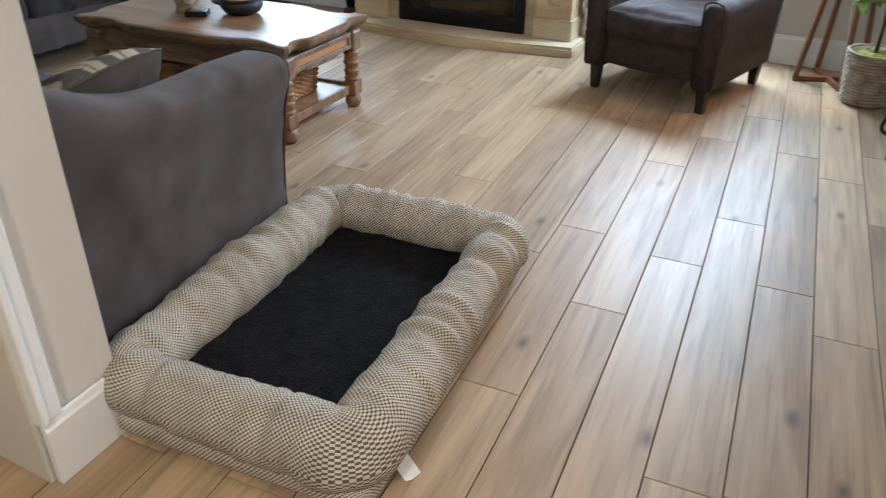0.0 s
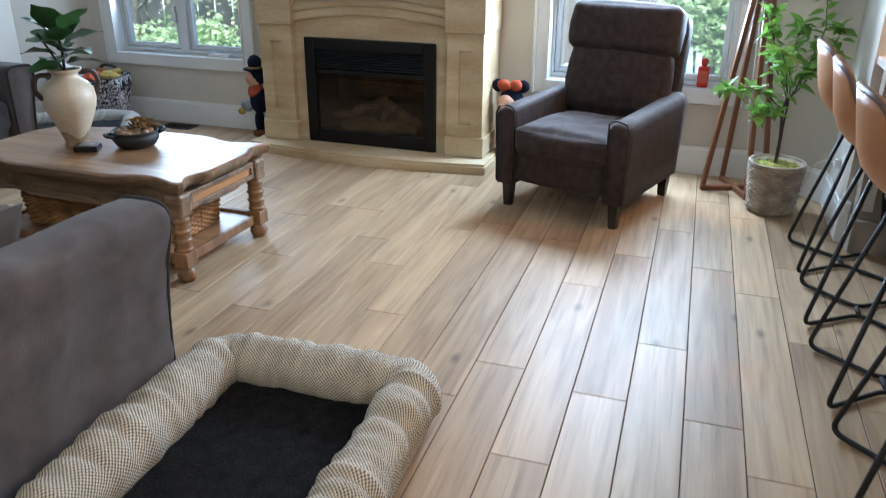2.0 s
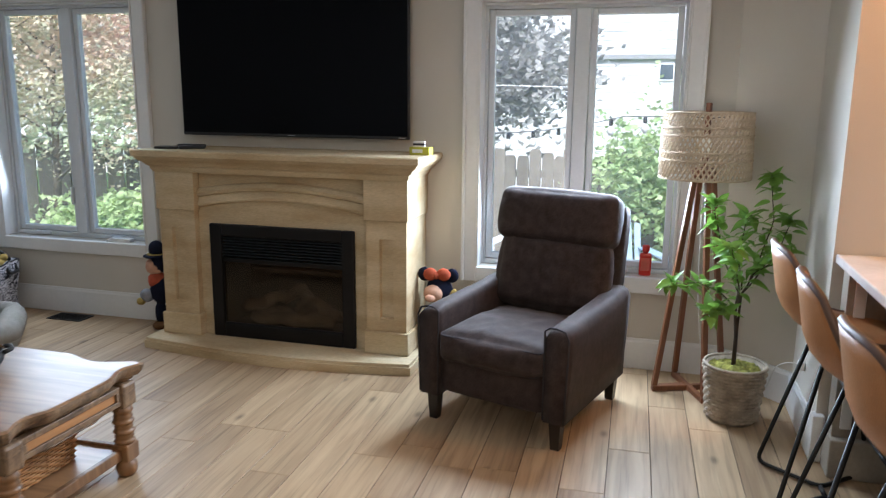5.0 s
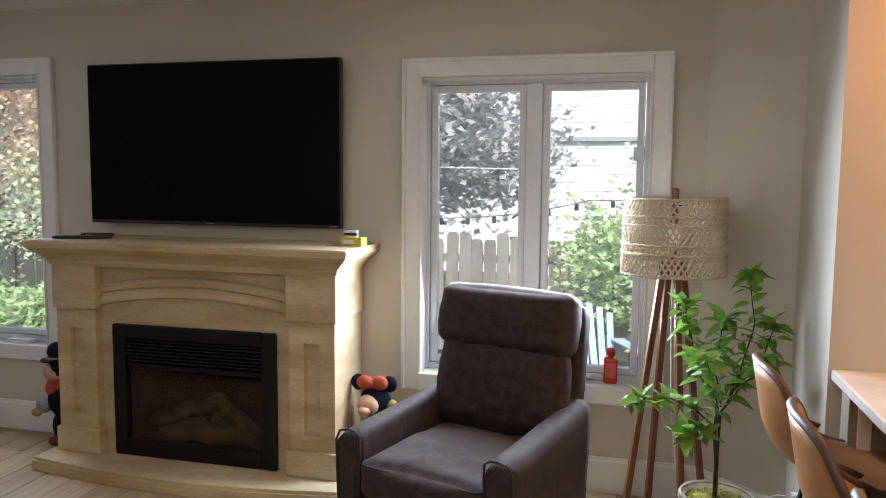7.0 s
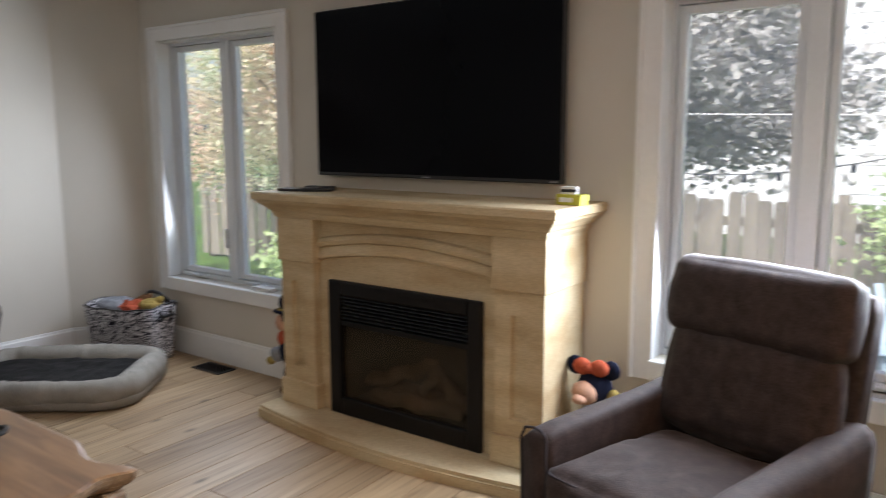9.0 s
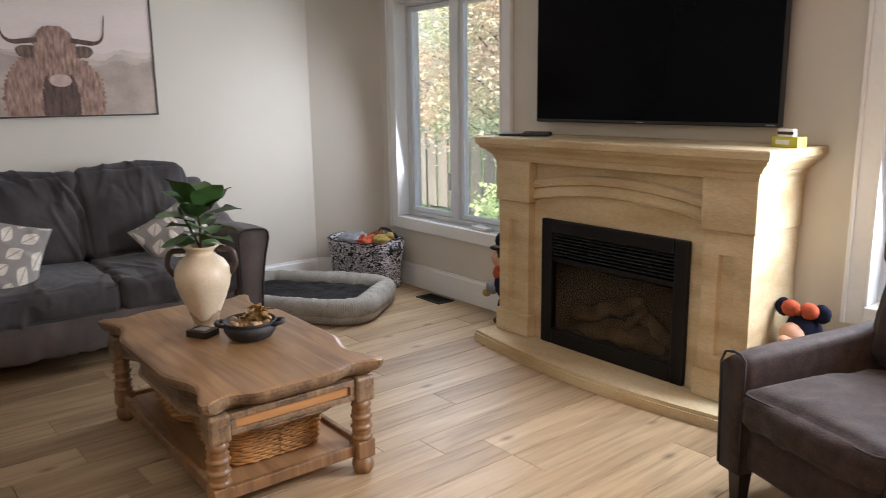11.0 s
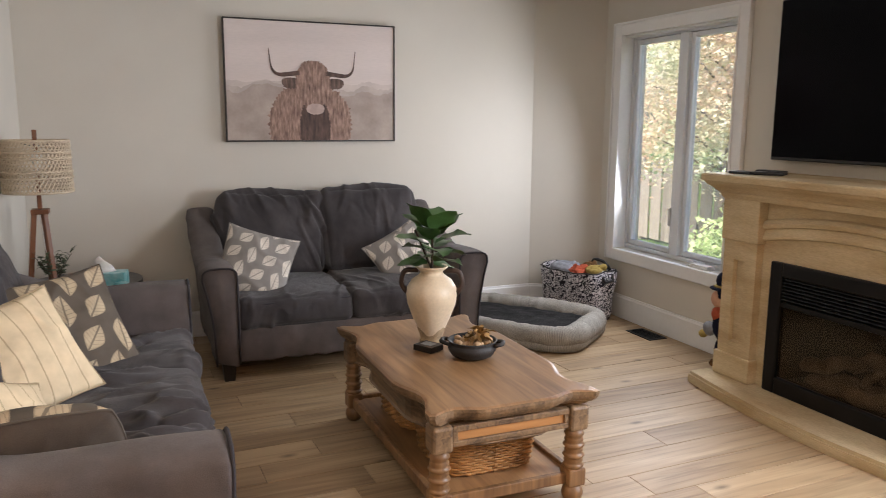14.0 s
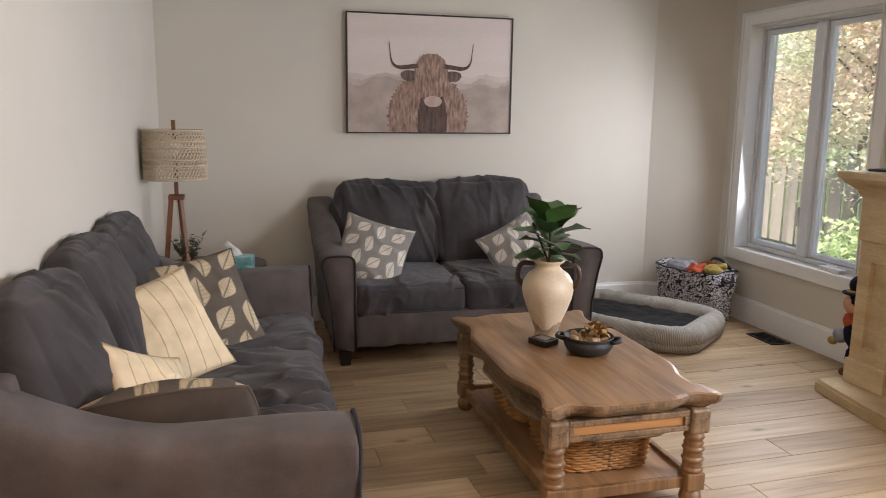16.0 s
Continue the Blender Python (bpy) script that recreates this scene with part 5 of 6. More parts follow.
def floor_lamp():
    l = thing("floor_lamp", pose(-0.10, 5.945, 0, 0, 0, -24), "walnut four-legged floor lamp with knotted cord shade, unlit", "floor lamp")
    f = 0.128
    feet = [(-f, -f), (f, -f), (f, f), (-f, f)]
    for x, y in feet:
        part("leg", bar(bmesh.new(), (x, y, 0.03), (x * 0.24, y * 0.24, 1.125), 0.026), LAMPWOOD, l)
    part("foot_bar", bar(bmesh.new(), (-f - 0.012, -f, 0.014), (-f + 0.1, f * 0.0, 0.014), 0.028), LAMPWOOD, l)
    for a, b in ((0, 2), (1, 3)):
        p, q = feet[a], feet[b]
        part("foot_bar", bar(bmesh.new(), (p[0] * 1.06, p[1] * 1.06, 0.0142 + 0.001 * a), (q[0] * 1.06, q[1] * 1.06, 0.0142 + 0.001 * a), 0.028), LAMPWOOD, l)
    part("head", box(-0.045, 0.045, -0.045, 0.045, 1.105, 1.14, 0.004), LAMPWOOD, l)
    part("post", box(-0.012, 0.012, -0.012, 0.012, 1.14, 1.45, 0.003), LAMPWOOD, l)
    shade_parts(l, 0.212, 0.205, 1.095, 1.405, 54, 0.0046)
    c = bmesh.new()
    tube(c, rounded([(0.0, 0.0, 1.1), (0.005, -0.01, 0.9), (0.01, 0.01, 0.5), (0.03, 0.05, 0.2), (0.1, 0.12, 0.06), (0.2, 0.02, 0.03)], 0.08), 0.0025, 6)
    part("cord", c, WHITE, l, "thin pale cord", smooth=True)


floor_lamp()


def side_table_and_lamp():
    t = thing("side_table", pose(-4.52, 2.64, 0), "dark wooden side table with an uneven edge, in the corner", "side table")
    n = 40
    ol = [((0.29 + 0.014 * noise.noise(Vector((math.cos(2 * math.pi * i / n) * 2, math.sin(2 * math.pi * i / n) * 2, 1)))) * math.cos(2 * math.pi * i / n), (0.29 + 0.016 * noise.noise(Vector((math.cos(2 * math.pi * i / n) * 2, math.sin(2 * math.pi * i / n) * 2, 5)))) * math.sin(2 * math.pi * i / n)) for i in range(n)]
    part("tabletop", prism(bmesh.new(), ol, 0.505, 0.535), DARKWOOD, t)
    for k in range(3):
        a = radians(90 + 120 * k)
        part("leg", bar(bmesh.new(), (0.2 * math.cos(a), 0.2 * math.sin(a), 0.0), (0.1 * math.cos(a), 0.1 * math.sin(a), 0.505), 0.03), DARKWOOD, t)
    l = thing("table_lamp", pose(-4.36, 2.455, 0.5355), "walnut tripod table lamp with woven cord shade, unlit", "table lamp")
    for k in range(3):
        a = radians(40 + 120 * k)
        part("leg", bar(bmesh.new(), (0.075 * math.cos(a), 0.075 * math.sin(a), 0.0), (0.028 * math.cos(a), 0.028 * math.sin(a), 0.42), 0.026), LAMPWOOD, l)
    part("head", box(-0.042, 0.042, -0.042, 0.042, 0.40, 0.425, 0.004), LAMPWOOD, l)
    part("post", box(-0.011, 0.011, -0.011, 0.011, 0.425, 0.83, 0.003), LAMPWOOD, l)
    shade_parts(l, 0.163, 0.157, 0.515, 0.775, 50, 0.0042)
    c = bmesh.new()
    tube(c, rounded([(0, 0, 0.4), (0.005, 0.01, 0.2), (0.03, 0.04, 0.05), (0.1, 0.1, 0.004)], 0.06), 0.002, 6)
    part("cord", c, WHITE, l, smooth=True)
    p = thing("small_potted_plant", pose(-4.32, 2.50, 0.5355), "small sage-green artificial plant in a dark dish", "potted plant")
    b = bmesh.new()
    lathe(b, [(0, 0), (0.06, 0), (0.075, 0.02), (0.078, 0.03), (0.07, 0.03), (0.05, 0.012), (0, 0.012)], 24, cap=False)
    part("dish", b, BLACKCLAY, p, smooth=True)
    rng = random.Random(12)
    sm = leaf_mesh(0.034, 0.014, SAGE, 0.15, 0.3)
    st = bmesh.new()
    for i in range(14):
        a, r = rng.uniform(0, 6.28), rng.uniform(0.03, 0.1)
        top = Vector((r * math.cos(a), r * math.sin(a), rng.uniform(0.08, 0.19)))
        tube(st, [(0, 0, 0.01), top * 0.5 + Vector((0, 0, 0.03)), top], 0.0015, 4)
        for k in range(9):
            q = top * (0.5 + 0.06 * k)
            q.z += 0.02
            put_leaf(sm, p, q, rng.uniform(0, 360), rng.uniform(-10, 60), rng.uniform(-30, 30), rng.uniform(0.8, 1.2))
    part("stem", st, BARK, p)
    t = thing("tissue_box", pose(-4.36, 2.735, 0.5355, 0, 0, 78), "teal marbled tissue box with a raised white tissue", "tissue box")
    part("carton", box(-0.115, 0.115, -0.058, 0.058, 0, 0.075, 0.003), TEAL, t)
    b = bmesh.new()
    rings = []
    for i in range(9):
        u = i / 8
        w = 0.05 * (1 - u) ** 0.7 + 0.002
        rings.append([(w * math.cos(a) * (1 + 0.3 * math.sin(3 * a + u * 4)) - 0.02 * u, 0.5 * w * math.sin(a) + 0.01 * math.sin(u * 6), 0.075 + 0.085 * u) for a in [2 * math.pi * j / 14 for j in range(14)]])
    add_rings(b, rings)
    part("tissue", b, WHITE, t, "white paper tissue", smooth=True)
    g = thing("tissue_pack", pose(-4.30, 2.81, 0.5355, 0, 0, 30), "flat pale blue tissue packet on the side table", "packet")
    part("packet", cushion(0.11, 0.06, 0.025, 0.01, 0.004, 0.002, 8, 1), TEAL, g, smooth=True, at=pose(0, 0, 0.0125))


SAGE = mat("sage_leaf", (0.10, 0.13, 0.07), 0.6, var=0.25, scale=9, spec=0.3)
side_table_and_lamp()


# ---- cushions ----
def pillow(m, size, material, label, seed, thick=0.15, back=None, pinch=0.085):
    """A square cushion of two sheets that meet in a seam, its corners drawn out to points."""
    p = thing("throw_pillow", m, label, "pillow")
    n, h = 34, size / 2
    bm = bmesh.new()
    lay = bm.loops.layers.uv.verify()
    def place(u, v, side):
        dome = max(0.0, (1 - u * u) * (1 - v * v))
        x = h * u * (1.03 - pinch * (1 - v * v))
        y = h * v * (1.03 - pinch * (1 - u * u))
        w = Vector((x * 5 + seed, y * 5 + seed * 2.3, side))
        crease = 0.010 * noise.noise(w) + 0.012 * (1 - abs(noise.noise(w * 1.3))) ** 8 - 0.006
        return Vector((x, y, side * (thick / 2 * dome ** 0.5 + crease * min(1, dome * 4))))
    grid = {}
    for side in (1, -1):
        for i in range(n + 1):
            for j in range(n + 1):
                edge = i in (0, n) or j in (0, n)
                if edge and side < 0:
                    grid[side, i, j] = grid[1, i, j]
                else:
                    grid[side, i, j] = bm.verts.new(place(-1 + 2 * i / n, -1 + 2 * j / n, side))
    for side in (1, -1):
        for i in range(n):
            for j in range(n):
                k = ((i, j), (i + 1, j), (i + 1, j + 1), (i, j + 1))
                f = bm.faces.new([grid[(side, *q)] for q in (k if side > 0 else k[::-1])])
                f.material_index = 1 if back and side < 0 else 0
                for lp, q in zip(f.loops, k if side > 0 else k[::-1]):
                    lp[lay].uv = (q[0] / n, q[1] / n)
    part("cover", bm, [material, back] if back else material, p, smooth=True)
    b = bmesh.new()
    ring = [(i, 0) for i in range(n)] + [(n, j) for j in range(n)] + [(n - i, n) for i in range(n)] + [(0, n - j) for j in range(n)]
    tube(b, [place(-1 + 2 * i / n, -1 + 2 * j / n, 1) for i, j in ring], 0.0035, 5, closed=True)
    part("seam", b, material, p, smooth=True)
    return p


BROWNBACK = mat("plain_brown_cotton", (0.085, 0.066, 0.052), 0.9, var=0.12, scale=8, bump=0.3, bscale=350, spec=0.12)
pillow(pose(-4.36, 3.54, 0.60, 56, 16, 76), 0.41, LEAFCUSH, "grey throw pillow with pale leaf print, on the loveseat", 1.0)
pillow(pose(-4.46, 4.50, 0.555, 60, -26, 98), 0.40, LEAFCUSH, "grey throw pillow with pale leaf print, slumped on the loveseat", 2.0)
pillow(pose(-3.17, 2.63, 0.61, 58, -4, 122), 0.45, BROWNCUSH, "brown throw pillow with tan leaf print, against the sofa arm", 3.0)
pillow(pose(-2.74, 2.52, 0.635, 58, -8, 132), 0.40, CREAMCUSH, "cream throw pillow with thin tan stripes, on the sofa", 4.0)
pillow(pose(-2.18, 2.54, 0.575, 62, 24, 146), 0.34, CREAMCUSH, "cream striped throw pillow tucked behind another", 5.0, 0.12)
pillow(pose(-2.02, 2.60, 0.55, 50, 3, -86), 0.40, BROWNCUSH, "brown leaf-print throw pillow with a plain back, by the sofa arm", 6.0, 0.22, BROWNBACK, -0.14)


# ---- picture ----
def picture():
    p = thing("framed_picture", pose(PX, 4.0585, 1.672, 0, 0, 90), "sepia landscape canvas print with a shaggy brown shape, thin dark frame", "picture")
    w, h = 0.5725, 0.39
    # local x runs along the wall, -y faces the room
    part("canvas", box(-w + 0.006, w - 0.006, -0.036, -0.003, -h + 0.006, h - 0.006), PICSKY, p, "pale pinkish print")
    for x0, x1, z0, z1 in ((-w, w, h - 0.009, h), (-w, w, -h, -h + 0.009), (-w, -w + 0.009, -h + 0.009, h - 0.009), (w - 0.009, w, -h + 0.009, h - 0.009)):
        part("frame_bar", box(x0, x1, -0.045, -0.002, z0, z1, 0.002), DARKWOOD, p)
    def flat(name, pts, y, material):
        b = bmesh.new()
        add_rings(b, [[(x, yy, z) for x, z in pts] for yy in (y, y + 0.0012)])
        return part(name, b, material, p)
    lo = -h + 0.0095
    for k, (z0, amp, m) in enumerate(((0.0, 0.035, PICHAZE), (-0.03, 0.05, PICHAZE2), (-0.06, 0.06, PICBUSH))):
        hill = [(-w + 0.01, lo), (w - 0.01, lo)] + [(w - 0.01 - (2 * w - 0.02) * i / 60, z0 + amp * noise.noise(Vector((i * 0.16, 2, 0.3 * k))) + 0.25 * amp * noise.noise(Vector((i * 0.7, 7, k)))) for i in range(61)]
        flat("print_bushes", hill, -0.0366 - 0.0004 * k, m)
    def shaggy(cx, cz, rx, rz, hang, seed, n=120):
        """A round outline with a ragged edge, longer below."""
        out = []
        for i in range(n):
            a = 2 * math.pi * i / n
            r = 1 + 0.07 * noise.noise(Vector((math.cos(a) * 9, math.sin(a) * 9, seed))) + 0.05 * (i % 2)
            z = cz + rz * math.sin(a) * r
            if math.sin(a) < 0:
                z -= hang * (0.5 + 0.5 * noise.noise(Vector((i * 0.9, seed, 0)))) * -math.sin(a)
            out.append((cx + rx * math.copysign(abs(math.cos(a)) ** 0.8, math.cos(a)) * r, max(z, lo)))
        return out
    flat("print_shape", shaggy(-0.02, -0.26, 0.27, 0.24, 0.1, 1), -0.0382, PICBROWN)
    flat("print_shade", shaggy(0.01, -0.30, 0.10, 0.2, 0.1, 2), -0.0395, PICDARK)
    for e in (-1, 1):
        flat("print_tuft", shaggy(e * 0.15, 0.0, 0.058, 0.026, 0.035, 3 + e, 60), -0.0395, PICEAR)
    flat("print_crest", shaggy(0.0, 0.0, 0.115, 0.135, 0.06, 6), -0.0408, PICBROWN)
    flat("print_patch", shaggy(0.012, -0.175, 0.06, 0.035, 0.0, 7, 40), -0.0421, PICPALE)
    for e in (-1, 1):
        b = bmesh.new()
        tube(b, rounded([(e * 0.09, -0.0385, 0.058), (e * 0.27, -0.0385, 0.035), (e * 0.29, -0.0385, 0.21)], 0.12, 9), [0.017 - 0.014 * i / 11 for i in range(12)], 6)
        bmesh.ops.scale(b, vec=(1, 0.06, 1), space=Matrix.Translation((0, 0.0405, 0)), verts=b.verts)
        part("print_curve", b, PICDARK, p)


PICHAZE = mat("print_haze", (0.57, 0.485, 0.445), 0.7, var=0.08, scale=6, fine=0.03)
PICHAZE2 = mat("print_far_bushes", (0.49, 0.41, 0.37), 0.7, var=0.12, scale=7, fine=0.03)
PICEAR = mat("print_mid_brown", (0.2, 0.125, 0.095), 0.7, var=0.35, scale=24, stretch=(2.5, 1, 0.5), fine=0.2)
PICPALE = mat("print_pale_patch", (0.50, 0.37, 0.32), 0.7, var=0.1, scale=20)
PICSKY = mat("print_pale_sky", (0.66, 0.57, 0.53), 0.7, var=0.06, scale=2, stretch=(0.4, 1, 2.5), fine=0.03)
PICBUSH = mat("print_soft_bushes", (0.42, 0.345, 0.30), 0.7, var=0.2, scale=7, color2=(0.31, 0.245, 0.21), fine=0.04)
PICBROWN = mat("print_shaggy_brown", (0.42, 0.27, 0.21), 0.7, var=0.4, scale=26, stretch=(2.5, 1, 0.5), color2=(0.14, 0.075, 0.055), fine=0.2)
PICDARK = mat("print_dark_brown", (0.13, 0.075, 0.058), 0.7, var=0.3, scale=20, stretch=(2.5, 1, 0.5), fine=0.2)
picture()


# ---- bag of toys in the corner ----
def toy_bag():
    b = thing("fabric_storage_bag", pose(-4.66, 5.925, 0, 0, 0, 17), "black and white damask fabric bag full of dog toys", "storage bag")
    def ring(z, k, inset):
        n = 56
        r = []
        for i in range(n):
            a = 2 * math.pi * i / n
            c, s = math.cos(a), math.sin(a)
            m = (abs(c) ** 6 + abs(s) ** 6) ** (-1 / 6)
            p = Vector(((0.235 + 0.04 * z / 0.38 - inset) * c * m, (0.13 + 0.03 * z / 0.38 - inset) * s * m, z))
            p += Vector((c, s, 0)) * 0.012 * noise.noise(p * 9)
            if k:
                p.z += 0.016 * noise.noise(Vector((c * 3, s * 3, 0))) + 0.012 * math.cos(2 * a)
            r.append(tuple(p))
        return r
    bm = bmesh.new()
    add_rings(bm, [ring(z, z > 0.3, 0) for z in (0.003, 0.05, 0.12, 0.2, 0.28, 0.36)] + [ring(0.365, 1, 0.008), ring(0.2, 0, 0.012), ring(0.1, 0, 0.015)])
    part("bag_body", bm, DAMASK, b, smooth=True)
    rim = bmesh.new()
    tube(rim, ring(0.362, 1, 0.0), 0.005, 6, closed=True)
    part("rim_binding", rim, PLASTIC, b, smooth=True)
    for s in (-1, 1):
        h = bmesh.new()
        pts = rounded([(s * 0.27, -0.05, 0.34), (s * 0.285, -0.05, 0.30), (s * 0.285, 0.05, 0.30), (s * 0.27, 0.05, 0.34)], 0.03)
        tube(h, pts, 0.011, 6)
        part("strap", h, PLASTIC, b, "black webbing strap", smooth=True)
    s = bmesh.new()
    tube(s, rounded([(0.02, 0.12, 0.36), (0.06, 0.1, 0.43), (0.16, 0.1, 0.42), (0.2, 0.12, 0.36)], 0.05), 0.012, 6)
    part("strap", s, PLASTIC, b, smooth=True)
    for x, y, z, sx, sy, sz, m, name, seed in ((0.15, 0.02, 0.36, 0.14, 0.11, 0.06, TOYYELLOW, "plush_toy", 1), (0.02, -0.02, 0.345, 0.12, 0.1, 0.055, ORANGE, "plush_toy", 2), (-0.12, 0.0, 0.345, 0.2, 0.16, 0.07, GREYTOY, "plush_toy", 3), (0.06, 0.06, 0.36, 0.12, 0.1, 0.07, BROWNTOY, "plush_toy", 4)):
        t = thing(name, b.matrix_world @ pose(x, y, z), {1: "yellow plush dog toy in the bag", 2: "orange plush dog toy in the bag", 3: "grey plush dog toy in the bag", 4: "brown plush dog toy in the bag"}[seed], "dog toy")
        part("body", cushion(sx, sy, sz, 0.035, 0.01, 0.02, 14, seed * 3.1, freq=16), m, t, smooth=True)
        part("limb", cushion(0.09, 0.04, 0.045, 0.02, 0.0, 0.01, 8, seed * 1.7, freq=18), m, t, smooth=True, at=pose(sx * 0.3, 0, sz * 0.4, 0, -25, 30 * seed))


toy_bag()


# ---- plush dolls beside the mantel, as plain shapes ----
def doll(m, label, parts):
    bm = bmesh.new()
    mats = []
    for (x, y, z), (rx, ry, rz), material in parts:
        if material not in mats:
            mats.append(material)
        r = bmesh.ops.create_icosphere(bm, subdivisions=2, radius=1.0, matrix=Matrix.LocRotScale((x, y, z), None, (rx, ry, rz)))
        for v in r["verts"]:
            for f in v.link_faces:
                f.material_index = mats.index(material)
    me = mesh_from(bm, "plush_doll", mats, True)
    ob = new("plush_doll", me)
    ob.matrix_world = m
    return tagged(ob, label, "doll")


doll(pose(-3.315, 6.04, 0), "plush doll in a dark hat and red-orange coat, on the floor", [
    ((0.02, 0, 0.03), (0.05, 0.07, 0.03), BROWNTOY), ((0.02, 0, 0.11), (0.035, 0.04, 0.08), NAVY), ((0.03, 0, 0.26), (0.07, 0.06, 0.1), NAVY), ((0.01, 0, 0.32), (0.06, 0.06, 0.06), ORANGE),
    ((-0.06, -0.02, 0.22), (0.05, 0.03, 0.045), GREYTOY), ((-0.10, -0.03, 0.18), (0.03, 0.025, 0.025), TOYYELLOW), ((0.0, 0, 0.41), (0.062, 0.06, 0.06), PEACH), ((0.025, 0.01, 0.43), (0.06, 0.06, 0.065), NAVY),
    ((0.01, 0, 0.475), (0.085, 0.075, 0.014), NAVY), ((0.015, 0, 0.52), (0.05, 0.048, 0.055), NAVY), ((0.01, -0.005, 0.487), (0.054, 0.052, 0.012), TOYYELLOW)])
doll(pose(-1.475, 6.045, 0), "plush doll with a large orange bow, on the floor", [
    ((0.0, 0, 0.09), (0.07, 0.07, 0.09), ORANGE), ((0.0, 0, 0.24), (0.055, 0.055, 0.09), NAVY), ((-0.05, -0.03, 0.2), (0.03, 0.03, 0.05), WHITE), ((0.01, 0.01, 0.40), (0.078, 0.062, 0.075), NAVY),
    ((-0.012, -0.038, 0.385), (0.058, 0.04, 0.052), PEACH), ((-0.02, -0.07, 0.365), (0.032, 0.03, 0.022), PEACH), ((-0.075, 0.0, 0.485), (0.04, 0.016, 0.042), NAVY), ((0.085, 0.0, 0.485), (0.04, 0.016, 0.042), NAVY),
    ((-0.035, -0.02, 0.49), (0.042, 0.024, 0.038), ORANGE), ((0.042, -0.02, 0.492), (0.042, 0.024, 0.038), ORANGE), ((0.003, -0.028, 0.485), (0.018, 0.02, 0.02), ORANGE), ((0.1, 0.0, 0.37), (0.03, 0.025, 0.04), TOYYELLOW)])


# ---- small things on the mantel and sills ----
def slab(name, m, sx, sy, sz, material, label, category, bevel=0.004, extra=()):
    t = thing(name, m, label, category)
    part("body", box(-sx / 2, sx / 2, -sy / 2, sy / 2, 0, sz, bevel), material, t)
    for nm, (x0, x1, y0, y1, z0, z1), mt in extra:
        part(nm, box(x0, x1, y0, y1, z0, z1), mt, t)
    return t


slab("media_box", pose(-3.07, 5.90, 1.1585, 0, 0, 12), 0.13, 0.09, 0.014, PLASTIC, "flat black media box on the mantel", "media box")
slab("remote_control", pose(-2.93, 5.93, 1.1585, 0, 0, 40), 0.15, 0.045, 0.018, PLASTIC, "black remote control on the mantel", "remote control", 0.006, [("button", (-0.05, -0.03, -0.01, 0.01, 0.0182, 0.020), GREY), ("button", (0.0, 0.05, -0.012, 0.012, 0.0182, 0.020), BLACKMETAL)])
slab("remote_control", pose(-2.98, 6.0, 1.1585, 0, 0, 15), 0.16, 0.045, 0.022, PLASTIC, "black remote control on the mantel", "remote control", 0.006, [("button", (-0.05, -0.03, -0.01, 0.01, 0.0222, 0.024), GREY)])
slab("card_box", pose(-1.555, 5.99, 1.1585, 0, 0, -6), 0.115, 0.06, 0.042, YELLOW, "small lime yellow carton on the mantel", "box", 0.002, [("label_panel", (-0.04, 0.02, -0.0315, -0.0302, 0.012, 0.03), WHITE)])
slab("small_box", pose(-1.565, 5.99, 1.2008, 0, 0, 4), 0.062, 0.036, 0.03, WHITE, "tiny white and black box on a carton", "box", 0.002, [("dark_band", (-0.031, 0.031, -0.0185, 0.0185, 0.008, 0.02), PLASTIC)])
t = thing("red_bottle", pose(-0.352, 6.235, 0.5195), "red plastic pump bottle on the window sill", "bottle")
b = box(-0.032, 0.032, -0.02, 0.02, 0, 0.125, 0.012, seg=3)
part("bottle_body", b, RED, t, smooth=False)
b = bmesh.new()
lathe(b, [(0.014, 0.122), (0.014, 0.135), (0.02, 0.137), (0.02, 0.165), (0.012, 0.17)], 16)
part("cap", b, RED, t, smooth=True)
part("label_panel", box(-0.024, 0.024, -0.0215, -0.0203, 0.03, 0.1), mat("faded_red_label", (0.6, 0.12, 0.08), 0.4, var=0.1, scale=20), t)
slab("book", pose(-3.70, 6.215, 0.5105, 0, 0, 2), 0.17, 0.06, 0.012, WHITE, "pale thin book lying on the window sill", "book", 0.002)
slab("book", pose(-3.69, 6.213, 0.5230, 0, 0, -1), 0.16, 0.058, 0.012, WHITE, "pale thin book lying on another book", "book", 0.002)

v = thing("floor_vent", pose(-4.03, 6.075, 0.0), "black metal floor register with slats", "floor vent")
b = bmesh.new()
for x0, x1, y0, y1 in ((-0.13, 0.13, -0.07, -0.055), (-0.13, 0.13, 0.055, 0.07), (-0.13, -0.115, -0.055, 0.055), (0.115, 0.13, -0.055, 0.055)):
    add_box(b, x0, x1, y0, y1, 0.0005, 0.007, 0.001)
part("frame", b, BLACKMETAL, v)
part("duct", box(-0.115, 0.115, -0.055, 0.055, 0.0005, 0.0015), BLACKMETAL, v)
for i in range(14):
    part("slat", box(-0.108 + i * 0.0166 - 0.003, -0.108 + i * 0.0166 + 0.003, -0.055, 0.055, 0.0016, 0.006), BLACKMETAL, v)


